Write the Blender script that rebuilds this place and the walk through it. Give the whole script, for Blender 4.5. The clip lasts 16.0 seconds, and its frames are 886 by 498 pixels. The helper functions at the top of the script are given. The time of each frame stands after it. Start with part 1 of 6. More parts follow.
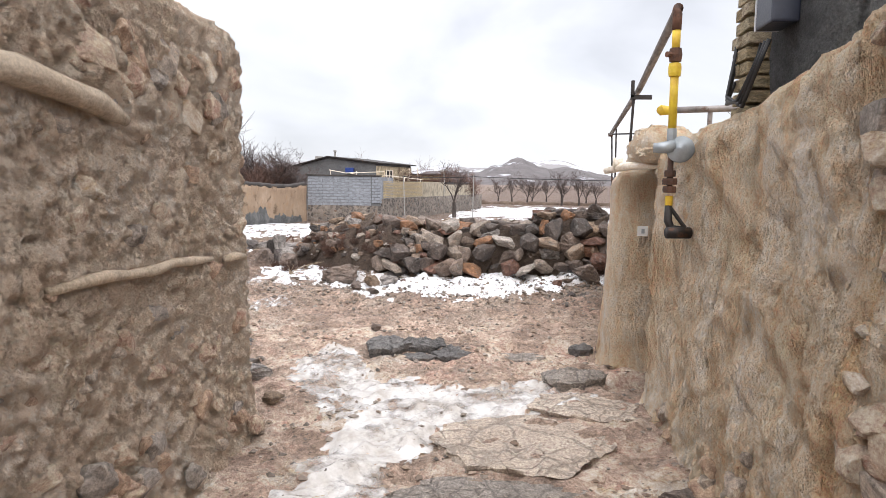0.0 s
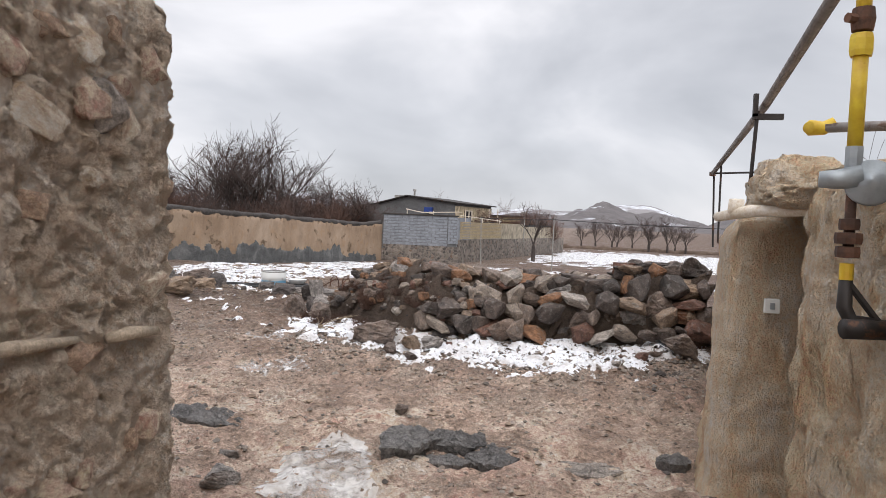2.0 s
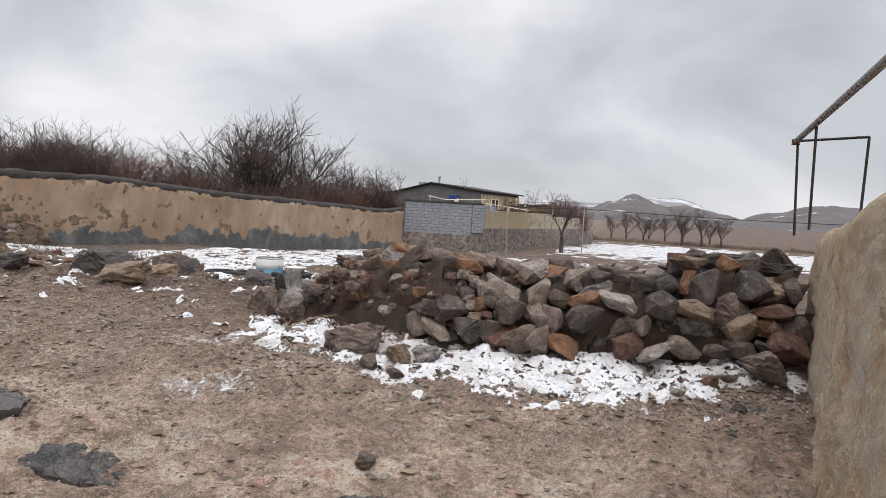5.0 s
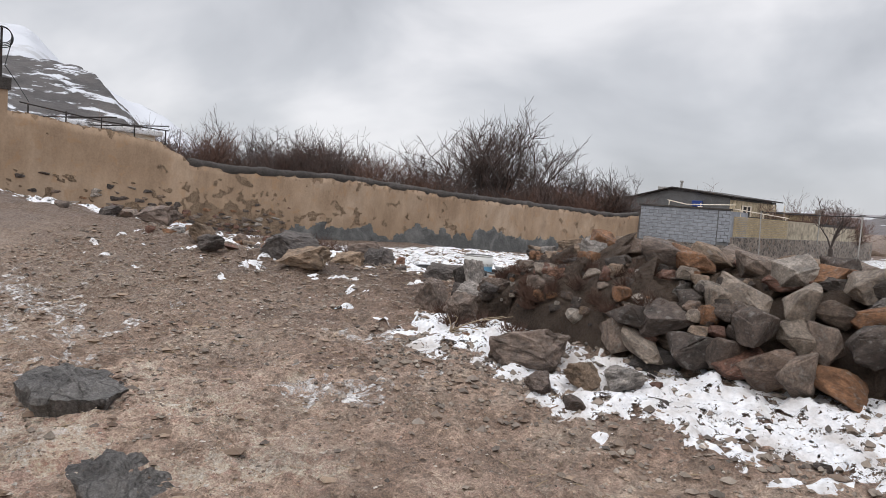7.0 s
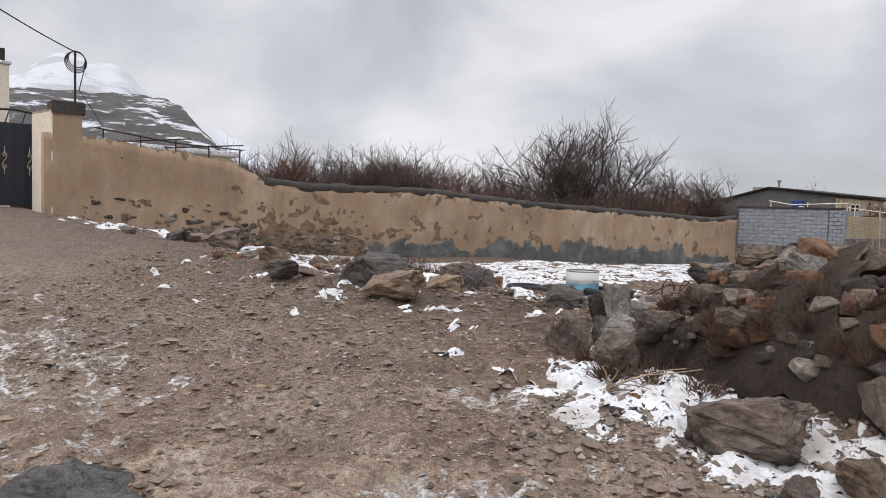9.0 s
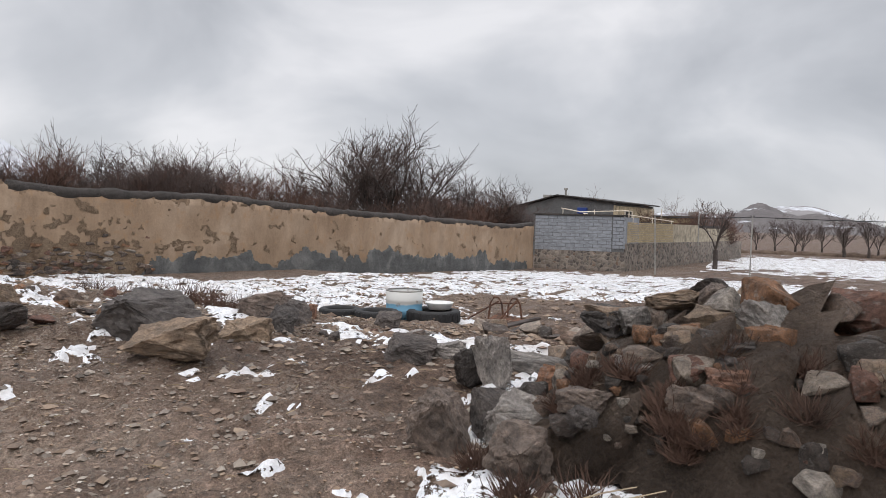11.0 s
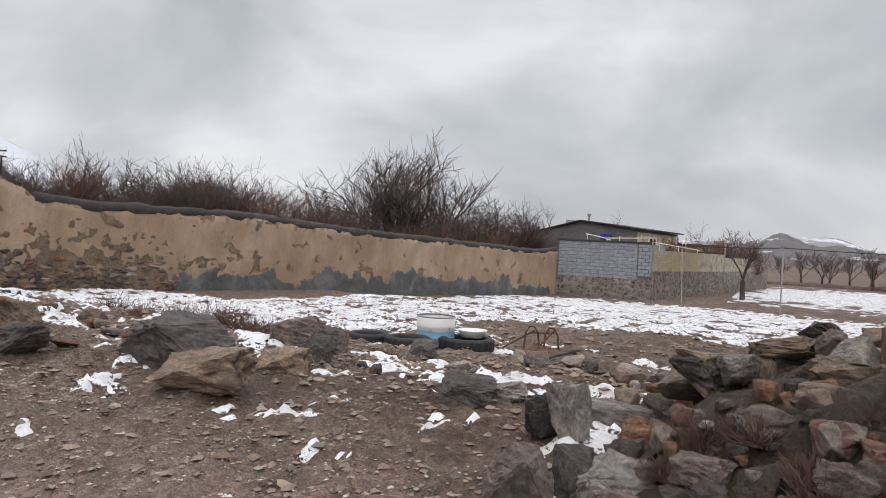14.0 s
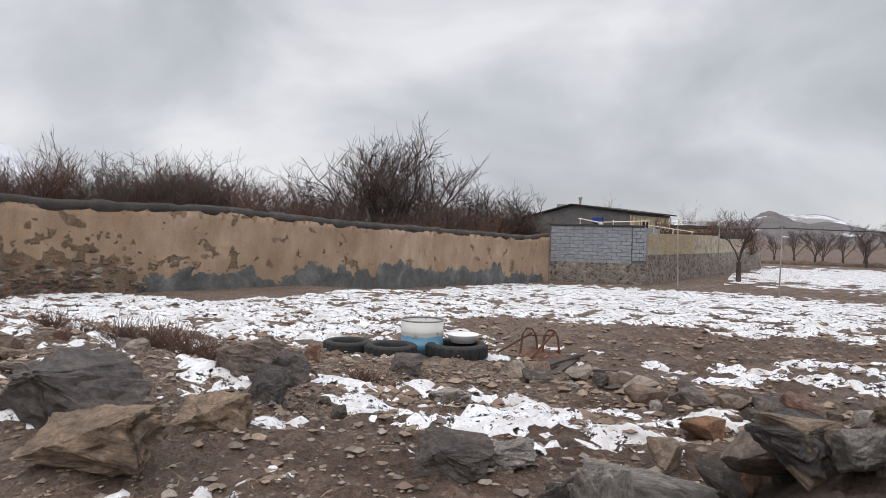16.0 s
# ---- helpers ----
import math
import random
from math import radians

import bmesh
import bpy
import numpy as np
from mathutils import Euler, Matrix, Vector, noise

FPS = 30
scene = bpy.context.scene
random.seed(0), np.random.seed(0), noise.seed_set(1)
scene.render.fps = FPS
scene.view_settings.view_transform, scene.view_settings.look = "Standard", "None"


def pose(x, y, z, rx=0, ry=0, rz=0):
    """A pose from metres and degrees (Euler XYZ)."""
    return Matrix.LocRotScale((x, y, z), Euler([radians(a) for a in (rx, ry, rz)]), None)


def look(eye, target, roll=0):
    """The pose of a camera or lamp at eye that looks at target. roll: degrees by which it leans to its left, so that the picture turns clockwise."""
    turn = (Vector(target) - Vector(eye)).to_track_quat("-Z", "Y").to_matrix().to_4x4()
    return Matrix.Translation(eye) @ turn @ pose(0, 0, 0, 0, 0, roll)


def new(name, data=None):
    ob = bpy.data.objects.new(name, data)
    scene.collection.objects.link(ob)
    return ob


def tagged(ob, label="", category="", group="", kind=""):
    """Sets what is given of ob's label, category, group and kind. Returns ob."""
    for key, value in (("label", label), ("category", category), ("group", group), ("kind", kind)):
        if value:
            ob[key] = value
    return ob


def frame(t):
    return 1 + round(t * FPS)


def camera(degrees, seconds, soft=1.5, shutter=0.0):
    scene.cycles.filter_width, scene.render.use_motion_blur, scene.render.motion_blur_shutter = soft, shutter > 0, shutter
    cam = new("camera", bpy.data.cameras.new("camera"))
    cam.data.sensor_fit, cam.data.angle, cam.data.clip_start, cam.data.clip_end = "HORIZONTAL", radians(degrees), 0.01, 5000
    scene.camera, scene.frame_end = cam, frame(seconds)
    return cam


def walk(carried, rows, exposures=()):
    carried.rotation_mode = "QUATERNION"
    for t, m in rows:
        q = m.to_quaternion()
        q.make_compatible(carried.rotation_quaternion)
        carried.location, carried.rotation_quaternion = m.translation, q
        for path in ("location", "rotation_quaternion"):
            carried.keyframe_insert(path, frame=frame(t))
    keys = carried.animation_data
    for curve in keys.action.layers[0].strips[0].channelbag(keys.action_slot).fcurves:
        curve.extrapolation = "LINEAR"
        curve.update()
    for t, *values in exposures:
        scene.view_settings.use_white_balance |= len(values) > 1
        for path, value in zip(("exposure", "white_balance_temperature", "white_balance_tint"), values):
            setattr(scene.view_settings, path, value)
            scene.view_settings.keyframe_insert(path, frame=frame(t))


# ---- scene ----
cam = camera(66.3, 16.0, 0.85)
PATH = [
    (0, (0.511, -0.174, 1.754), (0.315, 1.806, 1.559), 0.8),
    (0.5, (0.592, 0.308, 1.731), (0.462, 2.297, 1.569), 1.7),
    (1, (0.595, 0.784, 1.687), (0.393, 2.769, 1.551), 2.2),
    (1.5, (0.607, 1.172, 1.707), (0.286, 3.143, 1.6), 2.3),
    (2, (0.615, 1.539, 1.781), (0.178, 3.488, 1.699), 2.4),
    (2.5, (0.566, 1.793, 1.747), (0.076, 3.731, 1.677), 2.9),
    (3, (0.49, 2.123, 1.742), (-0.003, 4.06, 1.67), 3.0),
    (3.2, (0.462, 2.246, 1.724), (-0.022, 4.184, 1.643), 2.9),
    (5.3, (0.42, 3.694, 1.603), (-0.111, 5.619, 1.486), 3.5),
    (5.5, (0.379, 3.86, 1.556), (-0.176, 5.779, 1.452), 3.8),
    (6, (0.315, 4.226, 1.494), (-0.344, 6.112, 1.404), 3.9),
    (6.5, (0.334, 4.596, 1.446), (-0.523, 6.4, 1.34), 4.2),
    (7, (0.239, 4.977, 1.398), (-0.895, 6.618, 1.263), 4.0),
    (7.5, (0.003, 5.247, 1.394), (-1.382, 6.682, 1.252), 3.3),
    (8, (-0.334, 5.516, 1.401), (-1.839, 6.828, 1.277), 2.5),
    (8.5, (-0.672, 5.729, 1.368), (-2.126, 7.098, 1.259), 2.1),
    (9, (-0.943, 5.956, 1.356), (-2.253, 7.463, 1.248), 1.7),
    (9.5, (-1.258, 6.279, 1.372), (-2.356, 7.947, 1.264), 1.6),
    (9.7, (-1.365, 6.388, 1.384), (-2.363, 8.118, 1.28), 1.7),
    (11.8, (-2.231, 7.332, 1.501), (-3.041, 9.159, 1.423), 1.5),
    (12, (-2.263, 7.34, 1.497), (-3.083, 9.163, 1.413), 1.6),
    (12.5, (-2.314, 7.358, 1.498), (-3.146, 9.175, 1.412), 1.9),
    (13, (-2.332, 7.355, 1.507), (-3.169, 9.17, 1.446), 2.3),
    (13.5, (-2.361, 7.353, 1.51), (-3.216, 9.161, 1.481), 2.6),
    (14, (-2.409, 7.37, 1.491), (-3.279, 9.17, 1.477), 3.0),
    (14.5, (-2.463, 7.582, 1.464), (-3.326, 9.386, 1.447), 3.1),
    (15, (-2.552, 7.891, 1.553), (-3.392, 9.707, 1.535), 2.8),
    (15.5, (-2.707, 8.165, 1.556), (-3.535, 9.985, 1.529), 2.2),
    (16, (-2.814, 8.38, 1.611), (-3.658, 10.193, 1.558), 1.5),
]
walk(cam, [(t, look(eye, target, roll)) for t, eye, target, roll in PATH],
     [(0, 0.86, 6500, 13), (0.5, 0.72, 6500, 13), (1.0, 0.54, 6500, 13), (1.5, 0.42, 6500, 13), (2.0, 0.32, 6500, 13), (3.0, 0.24, 6500, 12), (6.0, 0.16, 6500, 12), (16, 0.07, 6500, 12)])

# ---------------------------------------------------------------- world and sun
world = bpy.data.worlds.new("overcast_sky")
scene.world = world
world.use_nodes = True
wn, wl = world.node_tree.nodes, world.node_tree.links
SUN_EL, SUN_AZ = radians(54), radians(170)
sky = wn.new("ShaderNodeTexSky")
sky.sky_type, sky.sun_disc, sky.sun_elevation, sky.sun_rotation = "NISHITA", False, SUN_EL, SUN_AZ
wtc = wn.new("ShaderNodeTexCoord")
wmap = wn.new("ShaderNodeMapping")
wmap.inputs["Scale"].default_value = (1.0, 1.0, 1.9)
wmap.inputs["Location"].default_value = (0.35, 0.1, 0.2)
wl.new(wtc.outputs["Generated"], wmap.inputs["Vector"])
wno = wn.new("ShaderNodeTexNoise")
wno.inputs["Scale"].default_value, wno.inputs["Detail"].default_value, wno.inputs["Roughness"].default_value = 2.3, 5.0, 0.5
wno.inputs["Distortion"].default_value = 0.3
wl.new(wmap.outputs["Vector"], wno.inputs["Vector"])
wra = wn.new("ShaderNodeValToRGB")
wra.color_ramp.elements[0].position, wra.color_ramp.elements[0].color = 0.34, (0.55, 0.575, 0.61, 1)
wra.color_ramp.elements[1].position, wra.color_ramp.elements[1].color = 0.66, (1.0, 1.01, 1.03, 1)
mid = wra.color_ramp.elements.new(0.5)
mid.color = (0.72, 0.745, 0.78, 1)
wl.new(wno.outputs["Fac"], wra.inputs["Fac"])
wsc = wn.new("ShaderNodeVectorMath")
wsc.operation = "SCALE"
wsp = wn.new("ShaderNodeSeparateXYZ")
wl.new(wtc.outputs["Generated"], wsp.inputs[0])
wup = wn.new("ShaderNodeMapRange")
wup.interpolation_type = "SMOOTHSTEP"
for key, value in (("From Min", 0.3), ("From Max", 1.0), ("To Min", 8.0), ("To Max", 18.0)):
    wup.inputs[key].default_value = value
wl.new(wsp.outputs["Z"], wup.inputs["Value"])
wl.new(wup.outputs["Result"], wsc.inputs["Scale"])
wl.new(wra.outputs["Color"], wsc.inputs[0])
wmx = wn.new("ShaderNodeMix")
wmx.data_type = "RGBA"
wmx.inputs["Factor"].default_value = 0.93
wl.new(sky.outputs["Color"], wmx.inputs["A"])
wl.new(wsc.outputs["Vector"], wmx.inputs["B"])
wn["Background"].inputs["Strength"].default_value = 0.1
wl.new(wmx.outputs["Result"], wn["Background"].inputs["Color"])

sun = new("sun", bpy.data.lights.new("sun", "SUN"))
sun.data.energy, sun.data.angle, sun.data.color = 1.45, radians(75), (1.0, 0.96, 0.9)
sun.matrix_world = pose(0, 0, 30) @ Euler((radians(90) - SUN_EL, 0, -SUN_AZ + math.pi)).to_matrix().to_4x4()


# ---------------------------------------------------------------- materials
def sock(nt, value, socket):
    if hasattr(value, "links"):
        nt.links.new(value, socket)
    else:
        socket.default_value = value


def noise_at(nt, scale, detail=4.0, rough=0.55, vec=None, distort=0.0):
    n = nt.nodes.new("ShaderNodeTexNoise")
    n.inputs["Scale"].default_value, n.inputs["Detail"].default_value = scale, detail
    n.inputs["Roughness"].default_value, n.inputs["Distortion"].default_value = rough, distort
    if vec is not None:
        nt.links.new(vec, n.inputs["Vector"])
    return n.outputs["Fac"]


def cells_at(nt, scale, vec=None, feature="F1"):
    n = nt.nodes.new("ShaderNodeTexVoronoi")
    n.feature = feature
    n.inputs["Scale"].default_value = scale
    if vec is not None:
        nt.links.new(vec, n.inputs["Vector"])
    return n


def ramp(nt, fac, stops):
    r = nt.nodes.new("ShaderNodeValToRGB")
    els = r.color_ramp.elements
    while len(els) < len(stops):
        els.new(0.5)
    for e, (p, c) in zip(els, stops):
        e.position, e.color = p, (*c, 1) if len(c) == 3 else c
    nt.links.new(fac, r.inputs["Fac"])
    return r.outputs["Color"]


def grey(nt, fac, a, b):
    return ramp(nt, fac, [(a, (0, 0, 0)), (b, (1, 1, 1))])


def mix(nt, fac, a, b, blend="MIX"):
    m = nt.nodes.new("ShaderNodeMix")
    m.data_type, m.blend_type = "RGBA", blend
    sock(nt, fac, m.inputs["Factor"])
    for v, s in ((a, m.inputs["A"]), (b, m.inputs["B"])):
        sock(nt, v if hasattr(v, "links") else (*v, 1), s)
    return m.outputs["Result"]


def calc(nt, op, a, b=0.0):
    m = nt.nodes.new("ShaderNodeMath")
    m.operation = op
    sock(nt, a, m.inputs[0])
    sock(nt, b, m.inputs[1])
    return m.outputs[0]


def bump(nt, height, strength, distance, under=None):
    b = nt.nodes.new("ShaderNodeBump")
    b.inputs["Strength"].default_value, b.inputs["Distance"].default_value = strength, distance
    nt.links.new(height, b.inputs["Height"])
    if under is not None:
        nt.links.new(under, b.inputs["Normal"])
    return b.outputs["Normal"]


def fresh(name, rough=0.85, metal=0.0):
    m = bpy.data.materials.new(name)
    m.use_nodes = True
    bs = m.node_tree.nodes["Principled BSDF"]
    bs.inputs["Roughness"].default_value, bs.inputs["Metallic"].default_value = rough, metal
    return m, m.node_tree, bs


def position(nt):
    return nt.nodes.new("ShaderNodeNewGeometry").outputs["Position"]


def own_coords(nt):
    """Object coordinates, shifted by the object's random number, so that shared meshes differ."""
    tc, oi = nt.nodes.new("ShaderNodeTexCoord"), nt.nodes.new("ShaderNodeObjectInfo")
    v = nt.nodes.new("ShaderNodeVectorMath")
    v.operation = "ADD"
    s = calc(nt, "MULTIPLY", oi.outputs["Random"], 37.0)
    nt.links.new(tc.outputs["Object"], v.inputs[0])
    nt.links.new(s, v.inputs[1])
    return v.outputs[0], oi.outputs["Random"]


def speckled(name, dark, mid_c, light, big=0.7, small=14.0, grit=70.0, rough=0.9, depth=0.012, straw=None, metal=0.0, own=False, chips=0.0, veins=0.0):
    """An uneven mineral surface: patches, mottling, grit and relief."""
    m, nt, bs = fresh(name, rough, metal)
    p = own_coords(nt)[0] if own else position(nt)
    a = noise_at(nt, big, 5, 0.6, p, 0.4)
    b = noise_at(nt, small, 6, 0.65, p)
    c = ramp(nt, a, [(0.3, dark), (0.5, mid_c), (0.72, light)])
    c = mix(nt, 0.75, c, ramp(nt, b, [(0.25, (0.32, 0.32, 0.32)), (0.5, (0.5, 0.5, 0.5)), (0.75, (0.68, 0.68, 0.68))]), "OVERLAY")
    g = cells_at(nt, grit, p)
    c = mix(nt, calc(nt, "MULTIPLY", grey(nt, g.outputs["Distance"], 0.42, 0.3), 0.22), c, light)
    if straw:
        st = nt.nodes.new("ShaderNodeMapping")
        st.inputs["Scale"].default_value = (90, 90, 22)
        nt.links.new(p, st.inputs["Vector"])
        s = noise_at(nt, 1.0, 2, 0.5, st.outputs["Vector"], 2.0)
        c = mix(nt, calc(nt, "MULTIPLY", grey(nt, s, 0.62, 0.7), 0.55), c, straw)
    n1 = bump(nt, b, 1.0, depth * 1.6)
    fine = noise_at(nt, small * 4, 9, 0.82, p)
    n1 = bump(nt, fine, 1.0, depth * 1.1, n1)
    c = mix(nt, 0.8, c, ramp(nt, fine, [(0.3, (0.34, 0.34, 0.34)), (0.68, (0.78, 0.78, 0.78))]), "OVERLAY")
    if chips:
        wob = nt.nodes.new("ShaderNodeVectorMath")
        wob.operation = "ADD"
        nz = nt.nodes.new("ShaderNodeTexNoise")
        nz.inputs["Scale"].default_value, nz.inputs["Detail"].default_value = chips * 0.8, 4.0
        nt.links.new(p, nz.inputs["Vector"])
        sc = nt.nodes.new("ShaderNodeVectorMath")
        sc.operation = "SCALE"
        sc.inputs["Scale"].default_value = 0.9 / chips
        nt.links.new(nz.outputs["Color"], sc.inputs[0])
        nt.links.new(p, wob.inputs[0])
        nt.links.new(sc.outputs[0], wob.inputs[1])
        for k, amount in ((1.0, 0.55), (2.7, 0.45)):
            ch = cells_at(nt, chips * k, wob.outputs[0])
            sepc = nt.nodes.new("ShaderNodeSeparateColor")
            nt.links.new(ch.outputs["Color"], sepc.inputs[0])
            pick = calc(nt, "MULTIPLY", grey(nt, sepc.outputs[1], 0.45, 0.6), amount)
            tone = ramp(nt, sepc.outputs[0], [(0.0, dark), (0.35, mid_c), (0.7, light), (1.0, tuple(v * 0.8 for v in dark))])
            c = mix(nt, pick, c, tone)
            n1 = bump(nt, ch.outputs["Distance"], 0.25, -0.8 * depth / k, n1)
    if veins:
        vm = nt.nodes.new("ShaderNodeMapping")
        vm.inputs["Scale"].default_value = (veins, veins, veins * 0.22)
        nt.links.new(p, vm.inputs["Vector"])
        run = noise_at(nt, 1.0, 6, 0.65, vm.outputs["Vector"], 0.7)
        c = mix(nt, 0.55, c, ramp(nt, run, [(0.3, (0.24, 0.22, 0.2)), (0.6, (0.72, 0.73, 0.74))]), "OVERLAY")
        n1 = bump(nt, run, 1.0, 0.08, n1)
    nt.links.new(c, bs.inputs["Base Color"])
    n2 = bump(nt, g.outputs["Distance"], 0.35, depth * 0.4, n1)
    nt.links.new(n2, bs.inputs["Normal"])
    return m


def stone_mat(name, tones, rough=0.8, lichen=(0.3, 0.29, 0.27)):
    """Field stone; the tone goes by the object."""
    m, nt, bs = fresh(name, rough)
    p, rnd = own_coords(nt)
    n = len(tones)
    base = ramp(nt, rnd, [(i / n, c) for i, c in enumerate(tones)])
    base.node.color_ramp.interpolation = "CONSTANT"
    a, b = noise_at(nt, 3.0, 5, 0.6, p, 0.6), noise_at(nt, 16.0, 8, 0.75, p)
    lay = nt.nodes.new("ShaderNodeMapping")
    lay.inputs["Scale"].default_value, lay.inputs["Rotation"].default_value = (1.2, 1.2, 9.0), (0.25, 0.15, 0)
    nt.links.new(p, lay.inputs["Vector"])
    beds = noise_at(nt, 1.0, 5, 0.65, lay.outputs["Vector"], 0.6)
    c = mix(nt, 1.0, base, ramp(nt, a, [(0.3, (0.2, 0.2, 0.2)), (0.7, (0.74, 0.72, 0.7))]), "OVERLAY")
    c = mix(nt, 0.22, c, ramp(nt, beds, [(0.35, (0.3, 0.3, 0.3)), (0.65, (0.68, 0.67, 0.65))]), "OVERLAY")
    c = mix(nt, 1.0, c, ramp(nt, b, [(0.3, (0.24, 0.24, 0.24)), (0.7, (0.76, 0.76, 0.76))]), "OVERLAY")
    c = mix(nt, calc(nt, "MULTIPLY", grey(nt, noise_at(nt, 7.0, 4, 0.6, p), 0.56, 0.66), 0.4), c, lichen)
    nt.links.new(c, bs.inputs["Base Color"])
    crag = noise_at(nt, 45.0, 5, 0.75, p)
    n1 = bump(nt, crag, 1.0, 0.006, bump(nt, b, 1.0, 0.018, bump(nt, beds, 0.3, 0.01, bump(nt, a, 0.6, 0.03))))
    nt.links.new(n1, bs.inputs["Normal"])
    return m


def plain(name, color, rough=0.6, metal=0.0, vary=0.25, scale=9.0, rust=None, rust_at=0.6):
    m, nt, bs = fresh(name, rough, metal)
    p = own_coords(nt)[0]
    a = noise_at(nt, scale, 5, 0.6, p)
    lo, hi = 0.5 - vary / 2, 0.5 + vary / 2
    c = mix(nt, 1.0, color, ramp(nt, a, [(0.3, (lo,) * 3), (0.7, (hi,) * 3)]), "OVERLAY")
    if rust:
        c = mix(nt, grey(nt, noise_at(nt, scale * 0.7, 6, 0.7, p), rust_at, rust_at + 0.08), c, rust)
    nt.links.new(c, bs.inputs["Base Color"])
    nt.links.new(bump(nt, noise_at(nt, scale * 6, 4, 0.6, p), 0.25, 0.004), bs.inputs["Normal"])
    return m


def ground_mat():
    m, nt, bs = fresh("wet_gravelly_earth")
    p = position(nt)
    big, midn, fine = noise_at(nt, 0.35, 4, 0.6, p, 0.5), noise_at(nt, 2.2, 6, 0.62, p, 0.3), noise_at(nt, 26, 6, 0.7, p)
    sep = nt.nodes.new("ShaderNodeSeparateXYZ")
    nt.links.new(p, sep.inputs[0])
    yy = calc(nt, "ADD", sep.outputs["Y"], calc(nt, "MULTIPLY", midn, 3.0))
    far = nt.nodes.new("ShaderNodeMapRange")
    far.inputs["From Min"].default_value, far.inputs["From Max"].default_value = 8.6, 12.2
    nt.links.new(yy, far.inputs["Value"])
    clump = noise_at(nt, 7.0, 8, 0.72, p, 0.4)
    lane = ramp(nt, midn, [(0.28, (0.22, 0.15, 0.118)), (0.42, (0.44, 0.325, 0.255)), (0.55, (0.61, 0.475, 0.385)), (0.72, (0.73, 0.62, 0.53))])
    yard = ramp(nt, midn, [(0.3, (0.06, 0.036, 0.026)), (0.5, (0.115, 0.073, 0.052)), (0.7, (0.195, 0.135, 0.102))])
    lane = mix(nt, 0.75, lane, ramp(nt, noise_at(nt, 0.9, 5, 0.6, p, 0.8), [(0.34, (0.32, 0.3, 0.285)), (0.64, (0.66, 0.66, 0.66))]), "OVERLAY")
    c = mix(nt, far.outputs["Result"], lane, yard)
    c = mix(nt, 1.0, c, ramp(nt, clump, [(0.3, (0.22, 0.21, 0.2)), (0.5, (0.5, 0.5, 0.5)), (0.7, (0.70, 0.70, 0.71))]), "OVERLAY")
    c = mix(nt, 1.0, c, ramp(nt, fine, [(0.28, (0.2, 0.2, 0.2)), (0.72, (0.8, 0.8, 0.8))]), "OVERLAY")
    grain = noise_at(nt, 95, 4, 0.75, p)
    c = mix(nt, 0.9, c, ramp(nt, grain, [(0.3, (0.22, 0.21, 0.2)), (0.7, (0.8, 0.8, 0.8))]), "OVERLAY")
    slope = nt.nodes.new("ShaderNodeMapRange")
    slope.inputs["From Min"].default_value, slope.inputs["From Max"].default_value = -3.2, -5.4
    nt.links.new(calc(nt, "ADD", sep.outputs["X"], calc(nt, "MULTIPLY", big, 1.5)), slope.inputs["Value"])
    stony = calc(nt, "MAXIMUM", calc(nt, "MULTIPLY", grey(nt, noise_at(nt, 1.6, 5, 0.6, p), 0.5, 0.62), 0.8), slope.outputs["Result"])
    c = mix(nt, calc(nt, "MULTIPLY", calc(nt, "MULTIPLY", slope.outputs["Result"], calc(nt, "SUBTRACT", 1.0, far.outputs["Result"])), 0.7), c, (0.2, 0.13, 0.092))
    pm = None
    for scale, wide in ((34.0, 0.3), (68.0, 0.34)):
        peb = cells_at(nt, scale, p)
        sepc = nt.nodes.new("ShaderNodeSeparateColor")
        nt.links.new(peb.outputs["Color"], sepc.inputs[0])
        one = calc(nt, "MULTIPLY", calc(nt, "MULTIPLY", grey(nt, peb.outputs["Distance"], wide + 0.05, wide - 0.05), grey(nt, sepc.outputs[1], 0.4, 0.5)), stony)
        pc = ramp(nt, sepc.outputs[0], [(0.0, (0.12, 0.085, 0.065)), (0.3, (0.27, 0.19, 0.14)), (0.6, (0.42, 0.33, 0.26)), (0.85, (0.55, 0.47, 0.39)), (1.0, (0.20, 0.17, 0.15))])
        pc = mix(nt, calc(nt, "MULTIPLY", far.outputs["Result"], 0.5), pc, yard)
        c = mix(nt, calc(nt, "MULTIPLY", one, 0.8), c, pc)
        pm = one if pm is None else calc(nt, "MAXIMUM", pm, one)
    wet = calc(nt, "MULTIPLY", grey(nt, noise_at(nt, 0.8, 4, 0.55, p, 0.6), 0.5, 0.62), 0.6)
    c = mix(nt, calc(nt, "MULTIPLY", wet, 0.7), c, (0.62, 0.56, 0.52), "MULTIPLY")
    nt.links.new(c, bs.inputs["Base Color"])
    nt.links.new(calc(nt, "SUBTRACT", 0.88, calc(nt, "MULTIPLY", wet, 0.55)), bs.inputs["Roughness"])
    n1 = bump(nt, clump, 1.0, 0.06, bump(nt, midn, 0.6, 0.05))
    n2 = bump(nt, fine, 1.0, 0.025, n1)
    n3 = bump(nt, pm, 1.0, 0.012, bump(nt, grain, 1.0, 0.01, n2))
    nt.links.new(n3, bs.inputs["Normal"])
    return m


